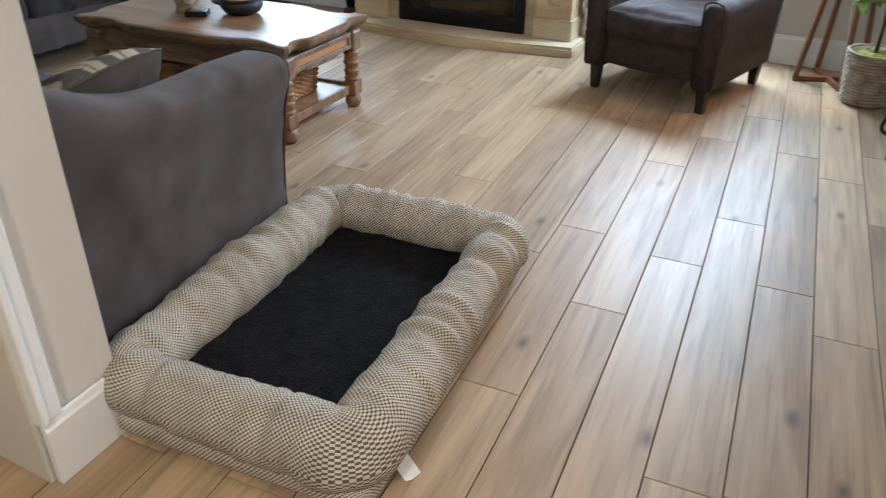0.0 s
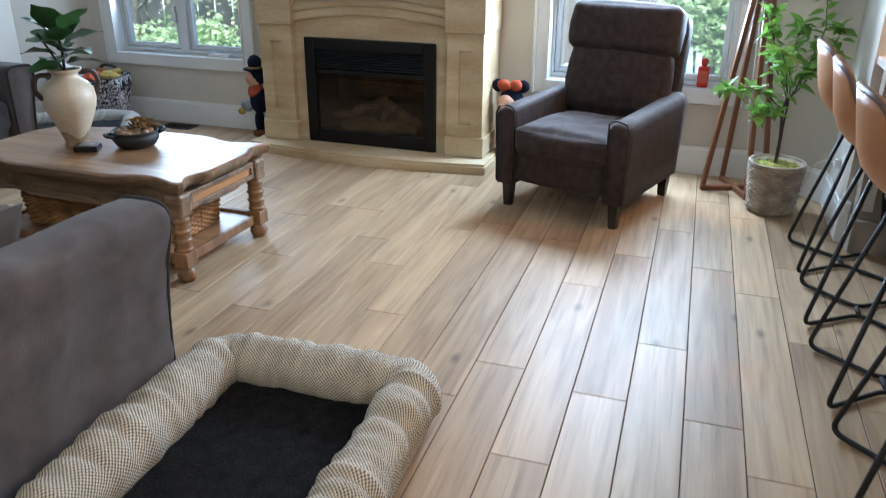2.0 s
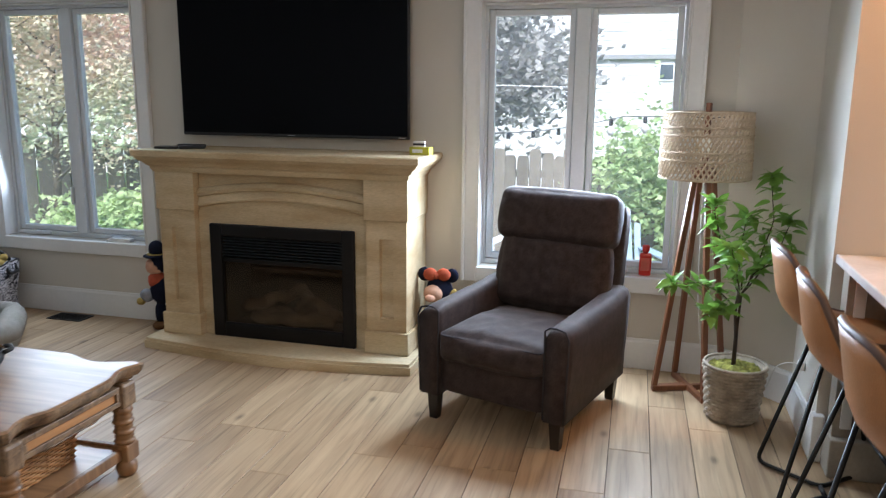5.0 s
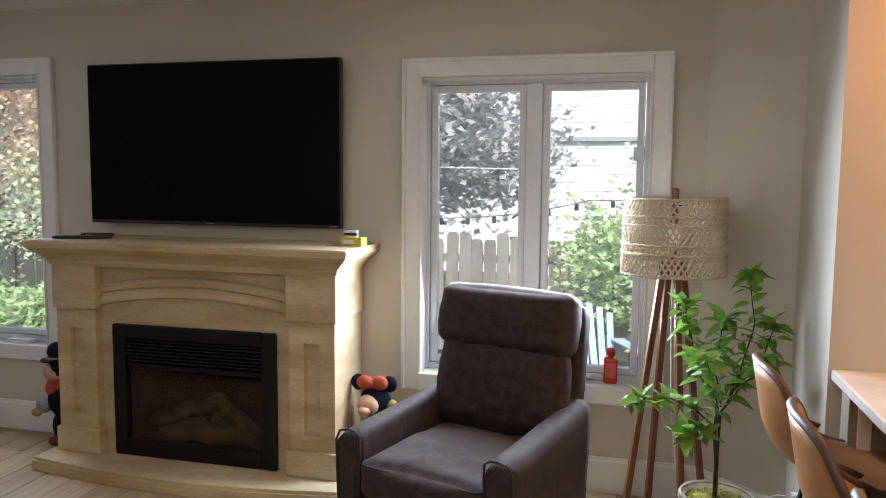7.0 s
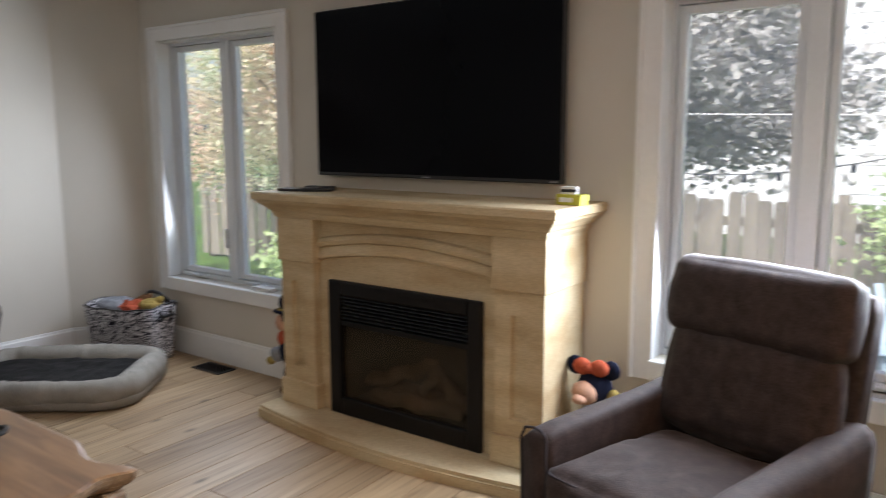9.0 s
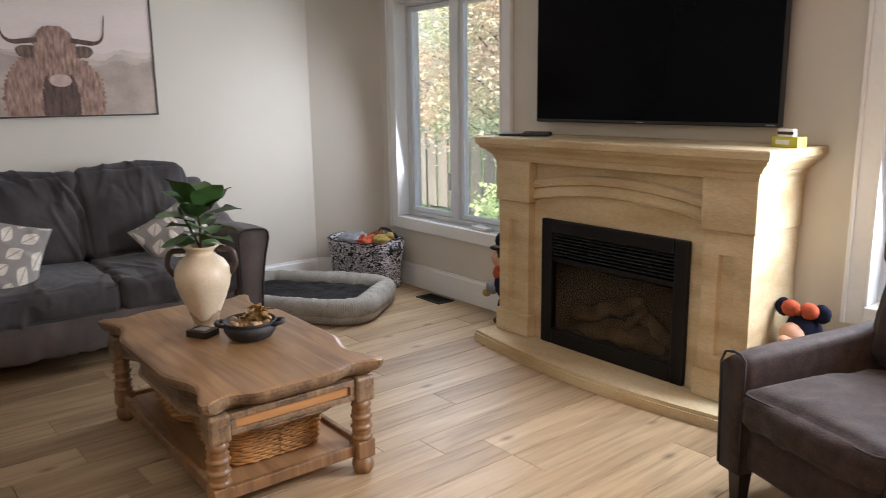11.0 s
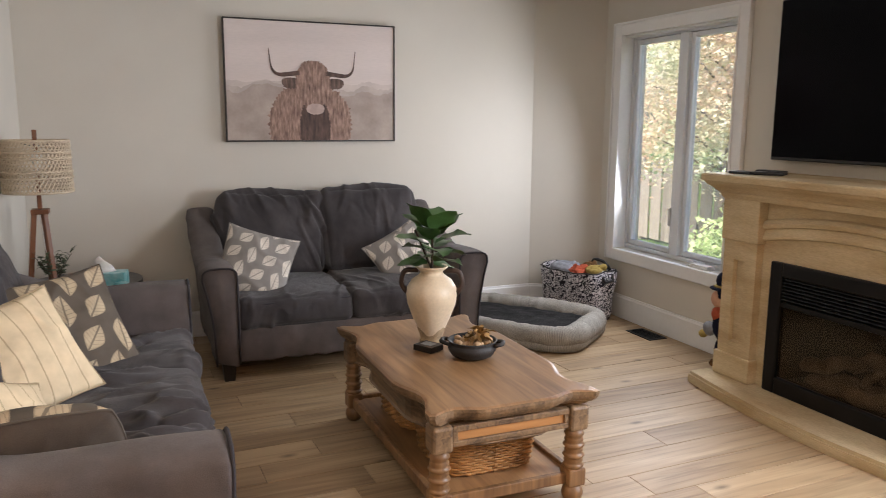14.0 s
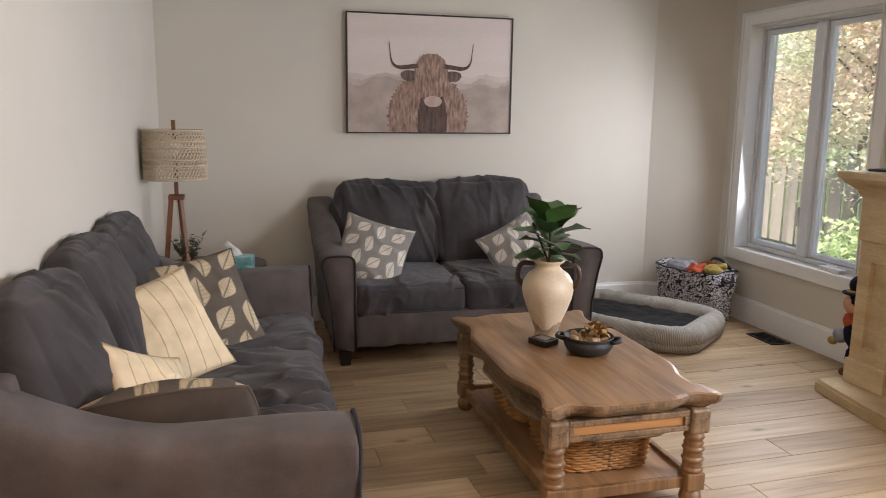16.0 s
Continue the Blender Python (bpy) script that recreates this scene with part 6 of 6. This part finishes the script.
# ---- counter and stools ----
def counter():
    c = thing("breakfast_bar", pose(0, 0, 0), "breakfast bar with white marbled top over taupe panels", "counter")
    part("worktop", box(0.378, 1.15, 1.6, 5.296, 0.838, 0.873, 0.005), QUARTZ, c, "white marbled worktop")
    part("back_panel", box(0.80, 0.83, 1.62, 5.296, 0.0, 0.837), CABINET, c)
    part("end_panel", box(0.405, 0.80, 5.17, 5.26, 0.0, 0.837, 0.003), CABINET, c)
    part("end_strip", box(0.43, 0.47, 5.155, 5.1695, 0.2, 0.837, 0.003), TRIM, c)
    part("end_plinth", box(0.395, 0.80, 5.13, 5.2655, 0.0, 0.16, 0.006), CABINET, c)
    part("cabinet_body", box(0.83, 1.12, 1.62, 5.296, 0.0, 0.837), CABINET, c)
    part("shelf", box(0.44, 0.7995, 4.0, 5.169, 0.55, 0.575, 0.003), DARKWOOD, c)
    part("shelf_bracket", box(0.5, 0.7995, 4.02, 4.05, 0.3, 0.5495, 0.003), DARKWOOD, c)


counter()
slab("notebook", pose(0.60, 4.93, 0.5755, 0, 0, 12), 0.22, 0.3, 0.02, BLACKMETAL, "dark notebook on the shelf under the counter", "notebook", 0.003)
slab("notebook", pose(0.60, 4.92, 0.5960, 0, 0, 4), 0.21, 0.28, 0.016, NAVY, "dark blue notebook on the shelf", "notebook", 0.003)
slab("spiral_pad", pose(0.59, 4.93, 0.6125, 0, 0, 8), 0.2, 0.27, 0.012, WHITE, "white spiral-bound paper pad on notebooks", "notepad", 0.002, [("pen", (-0.05, 0.05, -0.02, -0.012, 0.0122, 0.02), PLASTIC)])


def stool(m):
    s = thing("bar_stool", m, "tan leather bucket bar stool on a black tube frame", "bar stool", group="stools at the counter")
    # local: the sitter looks to +x
    n, k = 15, 15
    bm = bmesh.new()
    for off, flip in ((0.0, 1), (0.022, -1)):
        rows = []
        for i in range(n):
            t = i / (n - 1)
            row = []
            for j in range(k):
                u = -1 + 2 * j / (k - 1)
                if t < 0.5:
                    q = t / 0.5
                    x, z = 0.20 - 0.30 * q, 0.655 - 0.02 * math.sin(math.pi * q) - 0.02 * max(0, 1 - q * 4)
                    w = 0.20 + 0.01 * q
                    lift = 0.045 * abs(u) ** 2.5 * (0.3 + q)
                    x2, z2 = x, z + lift
                else:
                    q = (t - 0.5) / 0.5
                    a = min(1, q * 2.2)
                    x = -0.10 - 0.085 * math.sin(a * math.pi / 2) - 0.055 * q
                    z = 0.655 + 0.02 * (1 - math.cos(a * math.pi / 2)) + 0.285 * q ** 1.15
                    w = 0.21 - 0.045 * q ** 2.5
                    wrap = (0.085 * (1 - 0.55 * q)) * abs(u) ** 2.2
                    x2, z2 = x + wrap, z + 0.0585 * (1 - q) * abs(u) ** 2.5 - 0.035 * (abs(u) ** 4) * q
                nrm = Vector((0, 0, -1)) if t < 0.5 else Vector((-0.9, 0, -0.35))
                row.append(bm.verts.new(Vector((x2, u * w, z2)) + nrm * off))
            rows.append(row)
        for a, b in zip(rows, rows[1:]):
            for j in range(k - 1):
                q = (a[j], a[j + 1], b[j + 1], b[j])
                bm.faces.new(q if flip > 0 else q[::-1])
        if off == 0.0:
            first = rows
        else:
            ring0 = first[0] + [r[-1] for r in first[1:]] + first[-1][-2::-1] + [r[0] for r in first[-2:0:-1]]
            ring1 = rows[0] + [r[-1] for r in rows[1:]] + rows[-1][-2::-1] + [r[0] for r in rows[-2:0:-1]]
            for i in range(len(ring0)):
                bm.faces.new((ring0[i - 1], ring0[i], ring1[i], ring1[i - 1]))
            edge = [(p.co + q.co) / 2 for p, q in zip(ring0, ring1)]
    so = part("seat_shell", bm, LEATHER, s, "tan leather bucket shell", smooth=True)
    e = bmesh.new()
    tube(e, edge, 0.0125, 6, closed=True)
    part("edge_seam", e, SEAM, so, smooth=True)
    fx, bx, fy = 0.205, -0.205, 0.205
    for y in (-1, 1):
        L = bmesh.new()
        tube(L, rounded([(-0.06, y * 0.10, 0.625), (bx, y * fy, 0.012), (0.0, y * 0.035, 0.012), (fx, y * fy, 0.012), (0.08, y * 0.10, 0.625)], 0.045, 6), 0.0085, 8)
        part("leg_frame", L, STOOLMETAL, s, smooth=True)
    u = bmesh.new()
    add_box(u, -0.1, 0.12, -0.12, 0.12, 0.606, 0.622, 0.004)
    part("seat_plate", u, STOOLMETAL, s)
    w = bmesh.new()
    tube(w, [(0.0, -0.036, 0.0125), (0.0, 0.036, 0.0125)], 0.009, 8)
    part("centre_joint", w, STOOLMETAL, s, smooth=True)
    fr = bmesh.new()
    tube(fr, [(0.168, -0.178, 0.2), (0.168, 0.178, 0.2)], 0.0075, 8)
    part("footrest", fr, STOOLMETAL, s, smooth=True)
    return s


first_stool = stool(pose(0.355, 4.985, 0, 0, 0, 2))
for i, y in enumerate((4.47, 3.92, 3.38)):
    copy_thing(first_stool, pose(0.36 + 0.008 * i, y, 0, 0, 0, (-2, 3, -1)[i]))

# recessed ceiling lamps
for lx, ly, lp, lc in LAMPS:
    r = thing("recessed_light", pose(lx, ly, CH), "round warm recessed ceiling lamp, lit", "ceiling lamp", group="recessed lamps")
    b = bmesh.new()
    lathe(b, [(0.085, -0.006), (0.105, -0.006), (0.105, -0.001), (0.085, -0.001)], 28, cap=False)
    part("ring", b, TRIM, r)
    b = bmesh.new()
    lathe(b, [(0.0, -0.004), (0.0849, -0.004), (0.0849, -0.002), (0, -0.002)], 28, cap=False)
    part("diffuser", b, LAMPGLOW, r)

c = bmesh.new()
tube(c, rounded([(0.352, 5.60, 0.30), (0.30, 5.60, 0.31), (0.26, 5.66, 0.27), (0.23, 5.72, 0.12), (0.20, 5.80, 0.006), (0.05, 6.0, 0.006)], 0.06), 0.0025, 6)
k = thing("power_cable", Matrix(), "thin white power cable from the wall behind the pot", "cable")
part("cable", c, WHITE, k, smooth=True)
part("plug", box(0.34, 0.368, 5.58, 5.62, 0.28, 0.32, 0.004), WHITE, k)

# ---- garden ----
GZ = -0.6
b = bmesh.new()
bmesh.ops.create_grid(b, x_segments=60, y_segments=60, size=1.0)
for v in b.verts:
    s = 3000 if max(abs(v.co.x), abs(v.co.y)) > 0.96 else 45
    v.co = Vector((v.co.x * s, v.co.y * s + 6, GZ + (0.03 * noise.noise(v.co * 20) if s < 100 else 0)))
solid("ground", b, GRASS, "green lawn round the house", "lawn", smooth=True)
solid("pavement", box(-3.2, 4.5, 6.5, 10.3, GZ - 0.1, GZ + 0.06), PATIO, "pale gravel patio beside the house", "patio")


def fence():
    f = thing("fence", pose(0, 11.2, GZ), "weathered grey wooden board fence behind the lawn", "fence")
    rng = random.Random(2)
    bm0 = {}
    for i in range(94):
        x = -11.0 + i * 0.152
        h = rng.choice((1.32, 1.36, 1.4))
        if h not in bm0:
            b = bmesh.new()
            prism(b, [(-0.07, 0), (0.07, 0), (0.07, h - 0.04), (0.045, h), (-0.045, h), (-0.07, h - 0.04)], 0, 0.018, pose(0, 0, 0, 90, 0, 0))
            bm0[h] = mesh_from(b, "board", FENCEWOOD)
        ob = new("board", bm0[h])
        ob.parent = f
        ob.matrix_local = pose(x + rng.uniform(-0.006, 0.006), 0.03 * (i % 2), 0.05, 0, rng.uniform(-0.6, 0.6), 0)
    for z in (0.35, 1.1):
        part("rail", box(-11.1, 3.4, 0.04, 0.08, z, z + 0.09), FENCEWOOD, f)
    for i in range(7):
        part("post", box(-11.0 + 2.4 * i, -10.9 + 2.4 * i, 0.05, 0.15, -0.3, 1.45), FENCEWOOD, f)


fence()


def foliage(count, shape, size, rng, flat=0.6):
    """Many small leaves as bent quads, set by shape(rng) -> point."""
    verts, faces = [], []
    for _ in range(count):
        c = shape(rng)
        e = Euler((rng.uniform(-flat, flat) * 1.6, rng.uniform(-flat, flat) * 1.6, rng.uniform(0, 6.28))).to_matrix()
        s = size * rng.uniform(0.6, 1.3)
        k = len(verts)
        for p in ((-0.5, 0, 0.08), (0, -0.55, 0), (0.5, 0, 0.08), (0.12, 0.2, 0), (0, 0.7, -0.12), (-0.12, 0.2, 0)):
            verts.append(c + e @ (Vector(p) * s))
        faces += [(k, k + 1, k + 5), (k + 1, k + 2, k + 3), (k + 1, k + 3, k + 5), (k + 5, k + 3, k + 4)]
    me = bpy.data.meshes.new("crown")
    me.from_pydata([tuple(v) for v in verts], [], faces)
    return me


def tree(m, label, height, spread, low, material, leaves, size, seed, trunk_r=0.09, lean=0.0):
    t = thing("tree", m, label, "tree")
    rng = random.Random(seed)
    b = bmesh.new()
    top = Vector((lean, 0, height * 0.8))
    tube(b, [Vector((0, 0, -0.1)), Vector((lean * 0.2, 0.03, height * 0.25)), Vector((lean * 0.6, -0.03, height * 0.5)), top], [trunk_r, trunk_r * 0.8, trunk_r * 0.55, trunk_r * 0.2], 10)
    tips = []
    for i in range(16):
        z = low + (height * 0.8 - low) * (i / 16)
        a = i * 2.4 + rng.uniform(-0.4, 0.4)
        r = spread * (1 - 0.45 * i / 16) * rng.uniform(0.75, 1.05)
        s = Vector((lean * z / height, 0, z * 0.85))
        e = s + Vector((r * math.cos(a), r * math.sin(a), 0.35 * r + 0.25))
        mid = s.lerp(e, 0.5) + Vector((0, 0, 0.12))
        tube(b, [s, mid, e], [trunk_r * 0.35, trunk_r * 0.2, trunk_r * 0.06], 6)
        tips += [mid, e, s.lerp(e, 0.75)]
        for k in range(2):
            e2 = mid + Vector((rng.uniform(-1, 1), rng.uniform(-1, 1), rng.uniform(-0.2, 0.6))) * spread * 0.4
            tube(b, [mid, e2], [trunk_r * 0.12, trunk_r * 0.04], 5)
            tips.append(e2)
    part("trunk", b, TRUNK, t, smooth=True)
    def shape(r):
        c = r.choice(tips)
        return c + Vector((r.gauss(0, 1), r.gauss(0, 1), r.gauss(0, 0.7))) * spread * 0.17
    me = foliage(leaves, shape, size, rng)
    me.materials.append(material)
    ob = new("crown", me)
    ob.parent = t
    ob["kind"] = "stuff"
    return t


def shrub(m, label, rx, ry, h, material, leaves, size, seed):
    t = thing("shrub", m, label, "shrub")
    rng = random.Random(seed)
    b = bmesh.new()
    tips = []
    for i in range(14):
        a = i * 2.4
        r = rng.uniform(0.3, 1)
        e = Vector((rx * r * math.cos(a), ry * r * math.sin(a), h * (1.05 - 0.5 * r * r) * rng.uniform(0.85, 1.1)))
        tube(b, [(0.1 * math.cos(a), 0.1 * math.sin(a), 0), e * 0.5 + Vector((0, 0, 0.15 * h)), e], [0.02, 0.012, 0.004], 5)
        tips += [e, e * 0.75 + Vector((0, 0, 0.12 * h)), e * 0.5 + Vector((0, 0, 0.1 * h))]
    part("stem", b, TRUNK, t)
    def shape(r):
        c = r.choice(tips)
        p = c + Vector((r.gauss(0, 1) * rx, r.gauss(0, 1) * ry, r.gauss(0, 0.8) * h)) * 0.16
        p.z = max(0.05, p.z)
        return p
    me = foliage(leaves, shape, size, rng)
    me.materials.append(material)
    ob = new("crown", me)
    ob.parent = t
    ob["kind"] = "stuff"
    return t


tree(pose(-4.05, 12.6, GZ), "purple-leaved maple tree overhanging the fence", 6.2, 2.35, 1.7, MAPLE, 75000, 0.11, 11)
tree(pose(-7.9, 10.2, GZ), "red and green maple with a slim forked trunk", 4.6, 1.9, 1.1, REDLEAF, 24000, 0.06, 21, 0.06, 0.3)
tree(pose(-9.6, 12.6, GZ), "red and green maple beyond the fence", 5.2, 2.2, 1.4, REDLEAF, 6000, 0.10, 31, 0.08)
shrub(pose(0.55, 10.9, GZ), "large yellow-green shrub at the back of the patio", 1.5, 0.8, 1.85, SHRUB, 14000, 0.085, 41)
shrub(pose(2.6, 11.8, GZ), "large yellow-green shrub by the fence", 1.5, 0.9, 1.7, SHRUB, 7000, 0.10, 42)
shrub(pose(-4.9, 9.9, GZ), "green shrub below the window", 1.1, 0.8, 1.7, SHRUB, 8000, 0.08, 43)
shrub(pose(-6.4, 9.4, GZ), "low green shrub by the fence", 0.9, 0.5, 0.8, SHRUB, 4500, 0.08, 44)


def neighbour():
    h = thing("neighbouring_house", pose(2.5, 19.0, GZ), "white-sided two-storey neighbouring house beyond the garden", "house")
    # left stretch is added as a white backdrop for bright gaps between leaves
    part("wall", box(-20.0, 7.0, 0.0, 6.0, 0.0, 5.6), SIDING, h)
    for i in range(30):
        part("siding_board", box(-20.02, 7.0, -0.02, -0.001, 0.2 + i * 0.18, 0.2 + i * 0.18 + 0.165), SIDING, h)
    part("trim_band", box(-20.05, 7.05, -0.1, -0.021, 2.86, 2.96), GREY, h)
    r = bmesh.new()
    add_rings(r, [[(x, -0.4, 5.6), (x, 6.4, 5.6), (x, 3.0, 7.8)] for x in (-20.3, 7.3)])
    part("roof", r, ROOF, h)
    for x in (-2.72, -2.35, 1.2, 3.4):
        w = part("window", box(x - 0.16, x + 0.16, -0.05, -0.0205, 2.42, 2.78), SIDING, h)
        part("pane", box(x - 0.13, x + 0.13, -0.056, -0.0505, 2.45, 2.75), DARKGLASS, w)


neighbour()


def garden_chair(m, material, label):
    c = thing("garden_chair", m, label, "garden chair")
    for i in range(7):
        u = -1 + i / 3
        hgt = 0.62 - 0.10 * u * u
        part("back_slat", box(-0.033, 0.033, -0.009, 0.009, 0, hgt, 0.004, m=pose(u * 0.24, 0.24, 0.3, 24 * -1, u * 7, 0)), material, c)
    for i in range(5):
        part("seat_slat", box(-0.26, 0.26, -0.038, 0.038, -0.009, 0.009, 0.004, m=pose(0, -0.24 + i * 0.095, 0.37 - i * 0.02, -12, 0, 0)), material, c)
    for s in (-1, 1):
        part("arm", box(s * 0.33 - 0.06, s * 0.33 + 0.06, -0.38, 0.34, 0.53, 0.55, 0.006), material, c)
        part("front_leg", box(s * 0.30 - 0.02, s * 0.30 + 0.02, -0.32, -0.22, 0.0, 0.5295, 0.004), material, c)
        part("back_leg", box(-0.02, 0.02, -0.36, 0.42, -0.04, 0.04, 0.004, m=pose(s * 0.27, 0.0, 0.23, -23, 0, 0)), material, c)


PZ = GZ + 0.06
garden_chair(pose(-1.55, 9.7, PZ, 0, 0, -10), CHAIRWHITE, "white slatted garden armchair on the patio")
garden_chair(pose(-0.55, 9.3, PZ, 0, 0, 25), CHAIRBLUE, "blue-grey slatted garden armchair on the patio")
garden_chair(pose(-2.4, 8.6, PZ, 0, 0, -60), CHAIRBLUE, "blue-grey slatted garden armchair on the patio")


def string_lights(a, bpt, sag, bulbs, label):
    s = thing("string_lights", Matrix(), label, "string lights")
    A, B = Vector(a), Vector(bpt)
    w = bmesh.new()
    P = [A.lerp(B, i / 24) - Vector((0, 0, sag * 4 * (i / 24) * (1 - i / 24))) for i in range(25)]
    tube(w, P, 0.0045, 5)
    part("cable", w, BULB if bulbs == 0 else CABLE, s)
    for i in range(bulbs):
        t = (i + 0.5) / bulbs
        p = A.lerp(B, t) - Vector((0, 0, sag * 4 * t * (1 - t)))
        k = bmesh.new()
        lathe(k, [(0.004, 0), (0.016, -0.005), (0.018, -0.05), (0.012, -0.055)], 8)
        so = part("socket", k, PLASTIC, s, at=Matrix.Translation(p))
        k = bmesh.new()
        lathe(k, [(0.01, -0.055), (0.028, -0.08), (0.03, -0.105), (0.018, -0.13), (0.003, -0.138)], 10)
        part("bulb", k, BULB, so, smooth=True)


string_lights((-4.5, 8.4, 1.62), (4.0, 8.9, 1.45), 0.0, 0, "thin pale cable across the garden")
string_lights((-3.2, 8.6, 1.35), (-0.6, 8.6, 1.32), 0.18, 12, "festoon cable of unlit bulbs over the patio")
string_lights((-0.6, 8.6, 1.32), (2.4, 8.8, 1.75), 0.12, 9, "festoon cable of unlit bulbs over the patio")
for x, y, h in ((-4.5, 8.4, 2.3), (4.0, 8.9, 2.5)):
    p = thing("garden_post", pose(x, y, GZ), "wooden post that carries the festoon cables", "post")
    part("post", box(-0.05, 0.05, -0.05, 0.05, 0, h, 0.005), FENCEWOOD, p)

# ---- floor: planks in staggered rows, nearly along y ----
bm = box(PX - 0.1, 3.9, -3.1, 6.25, -0.12, -0.004)
floor_ob = solid("floor", bm, GAP, "light oak plank floor with knots and dark joints", "floor")
TILT_F = pose(-0.215, 2.75, 0, 0, 0, 1.5)
PW = 0.1728
rest = bmesh.new()
plank_meshes = {}
rng = random.Random(4)


def plank_mesh(length):
    key = round(length, 2)
    if key not in plank_meshes:
        b = bmesh.new()
        w, g = PW - 0.0024, 0.0018
        add_rings(b, [[(x, y, z) for x, y in ((i, i), (w - i, i), (w - i, length - 0.0016 - i), (i, length - 0.0016 - i))] for i, z in ((0.0, -0.0035), (g * 0.3, -0.001), (g, 0.0))])
        plank_meshes[key] = mesh_from(b, "plank", FLOOR)
    return plank_meshes[key]


for i in range(-29, 24):
    x = i * PW
    y = -6.0 + rng.random() * 1.2
    while y < 3.6:
        length = rng.choice((1.2, 0.95, 1.2, 1.4, 0.7))
        inside = [TILT_F @ Vector((x + u, y + v, 0)) for u in (0, PW) for v in (0, length)]
        if all(p.x < PX - 0.02 or p.x > 3.85 or p.y < -3.05 or p.y > 6.22 for p in inside):
            y += length
            continue
        c = TILT_F @ Vector((x + PW / 2, y + length / 2, 0))
        if -4.9 < c.x < 0.7 and 1.3 < c.y < 6.3:
            ob = new("plank", plank_mesh(length))
            ob.parent = floor_ob
            ob.matrix_local = TILT_F @ pose(x, y, 0)
        else:
            w = PW - 0.003
            add_rings(rest, [[TILT_F @ Vector((x + u, y + v, z)) for u, v in ((0, 0), (w, 0), (w, length - 0.003), (0, length - 0.003))] for z in (-0.0035, 0.0)])
        y += length
ob = part("far_planks", rest, FLOORFAR, floor_ob)
ob["kind"] = "stuff"
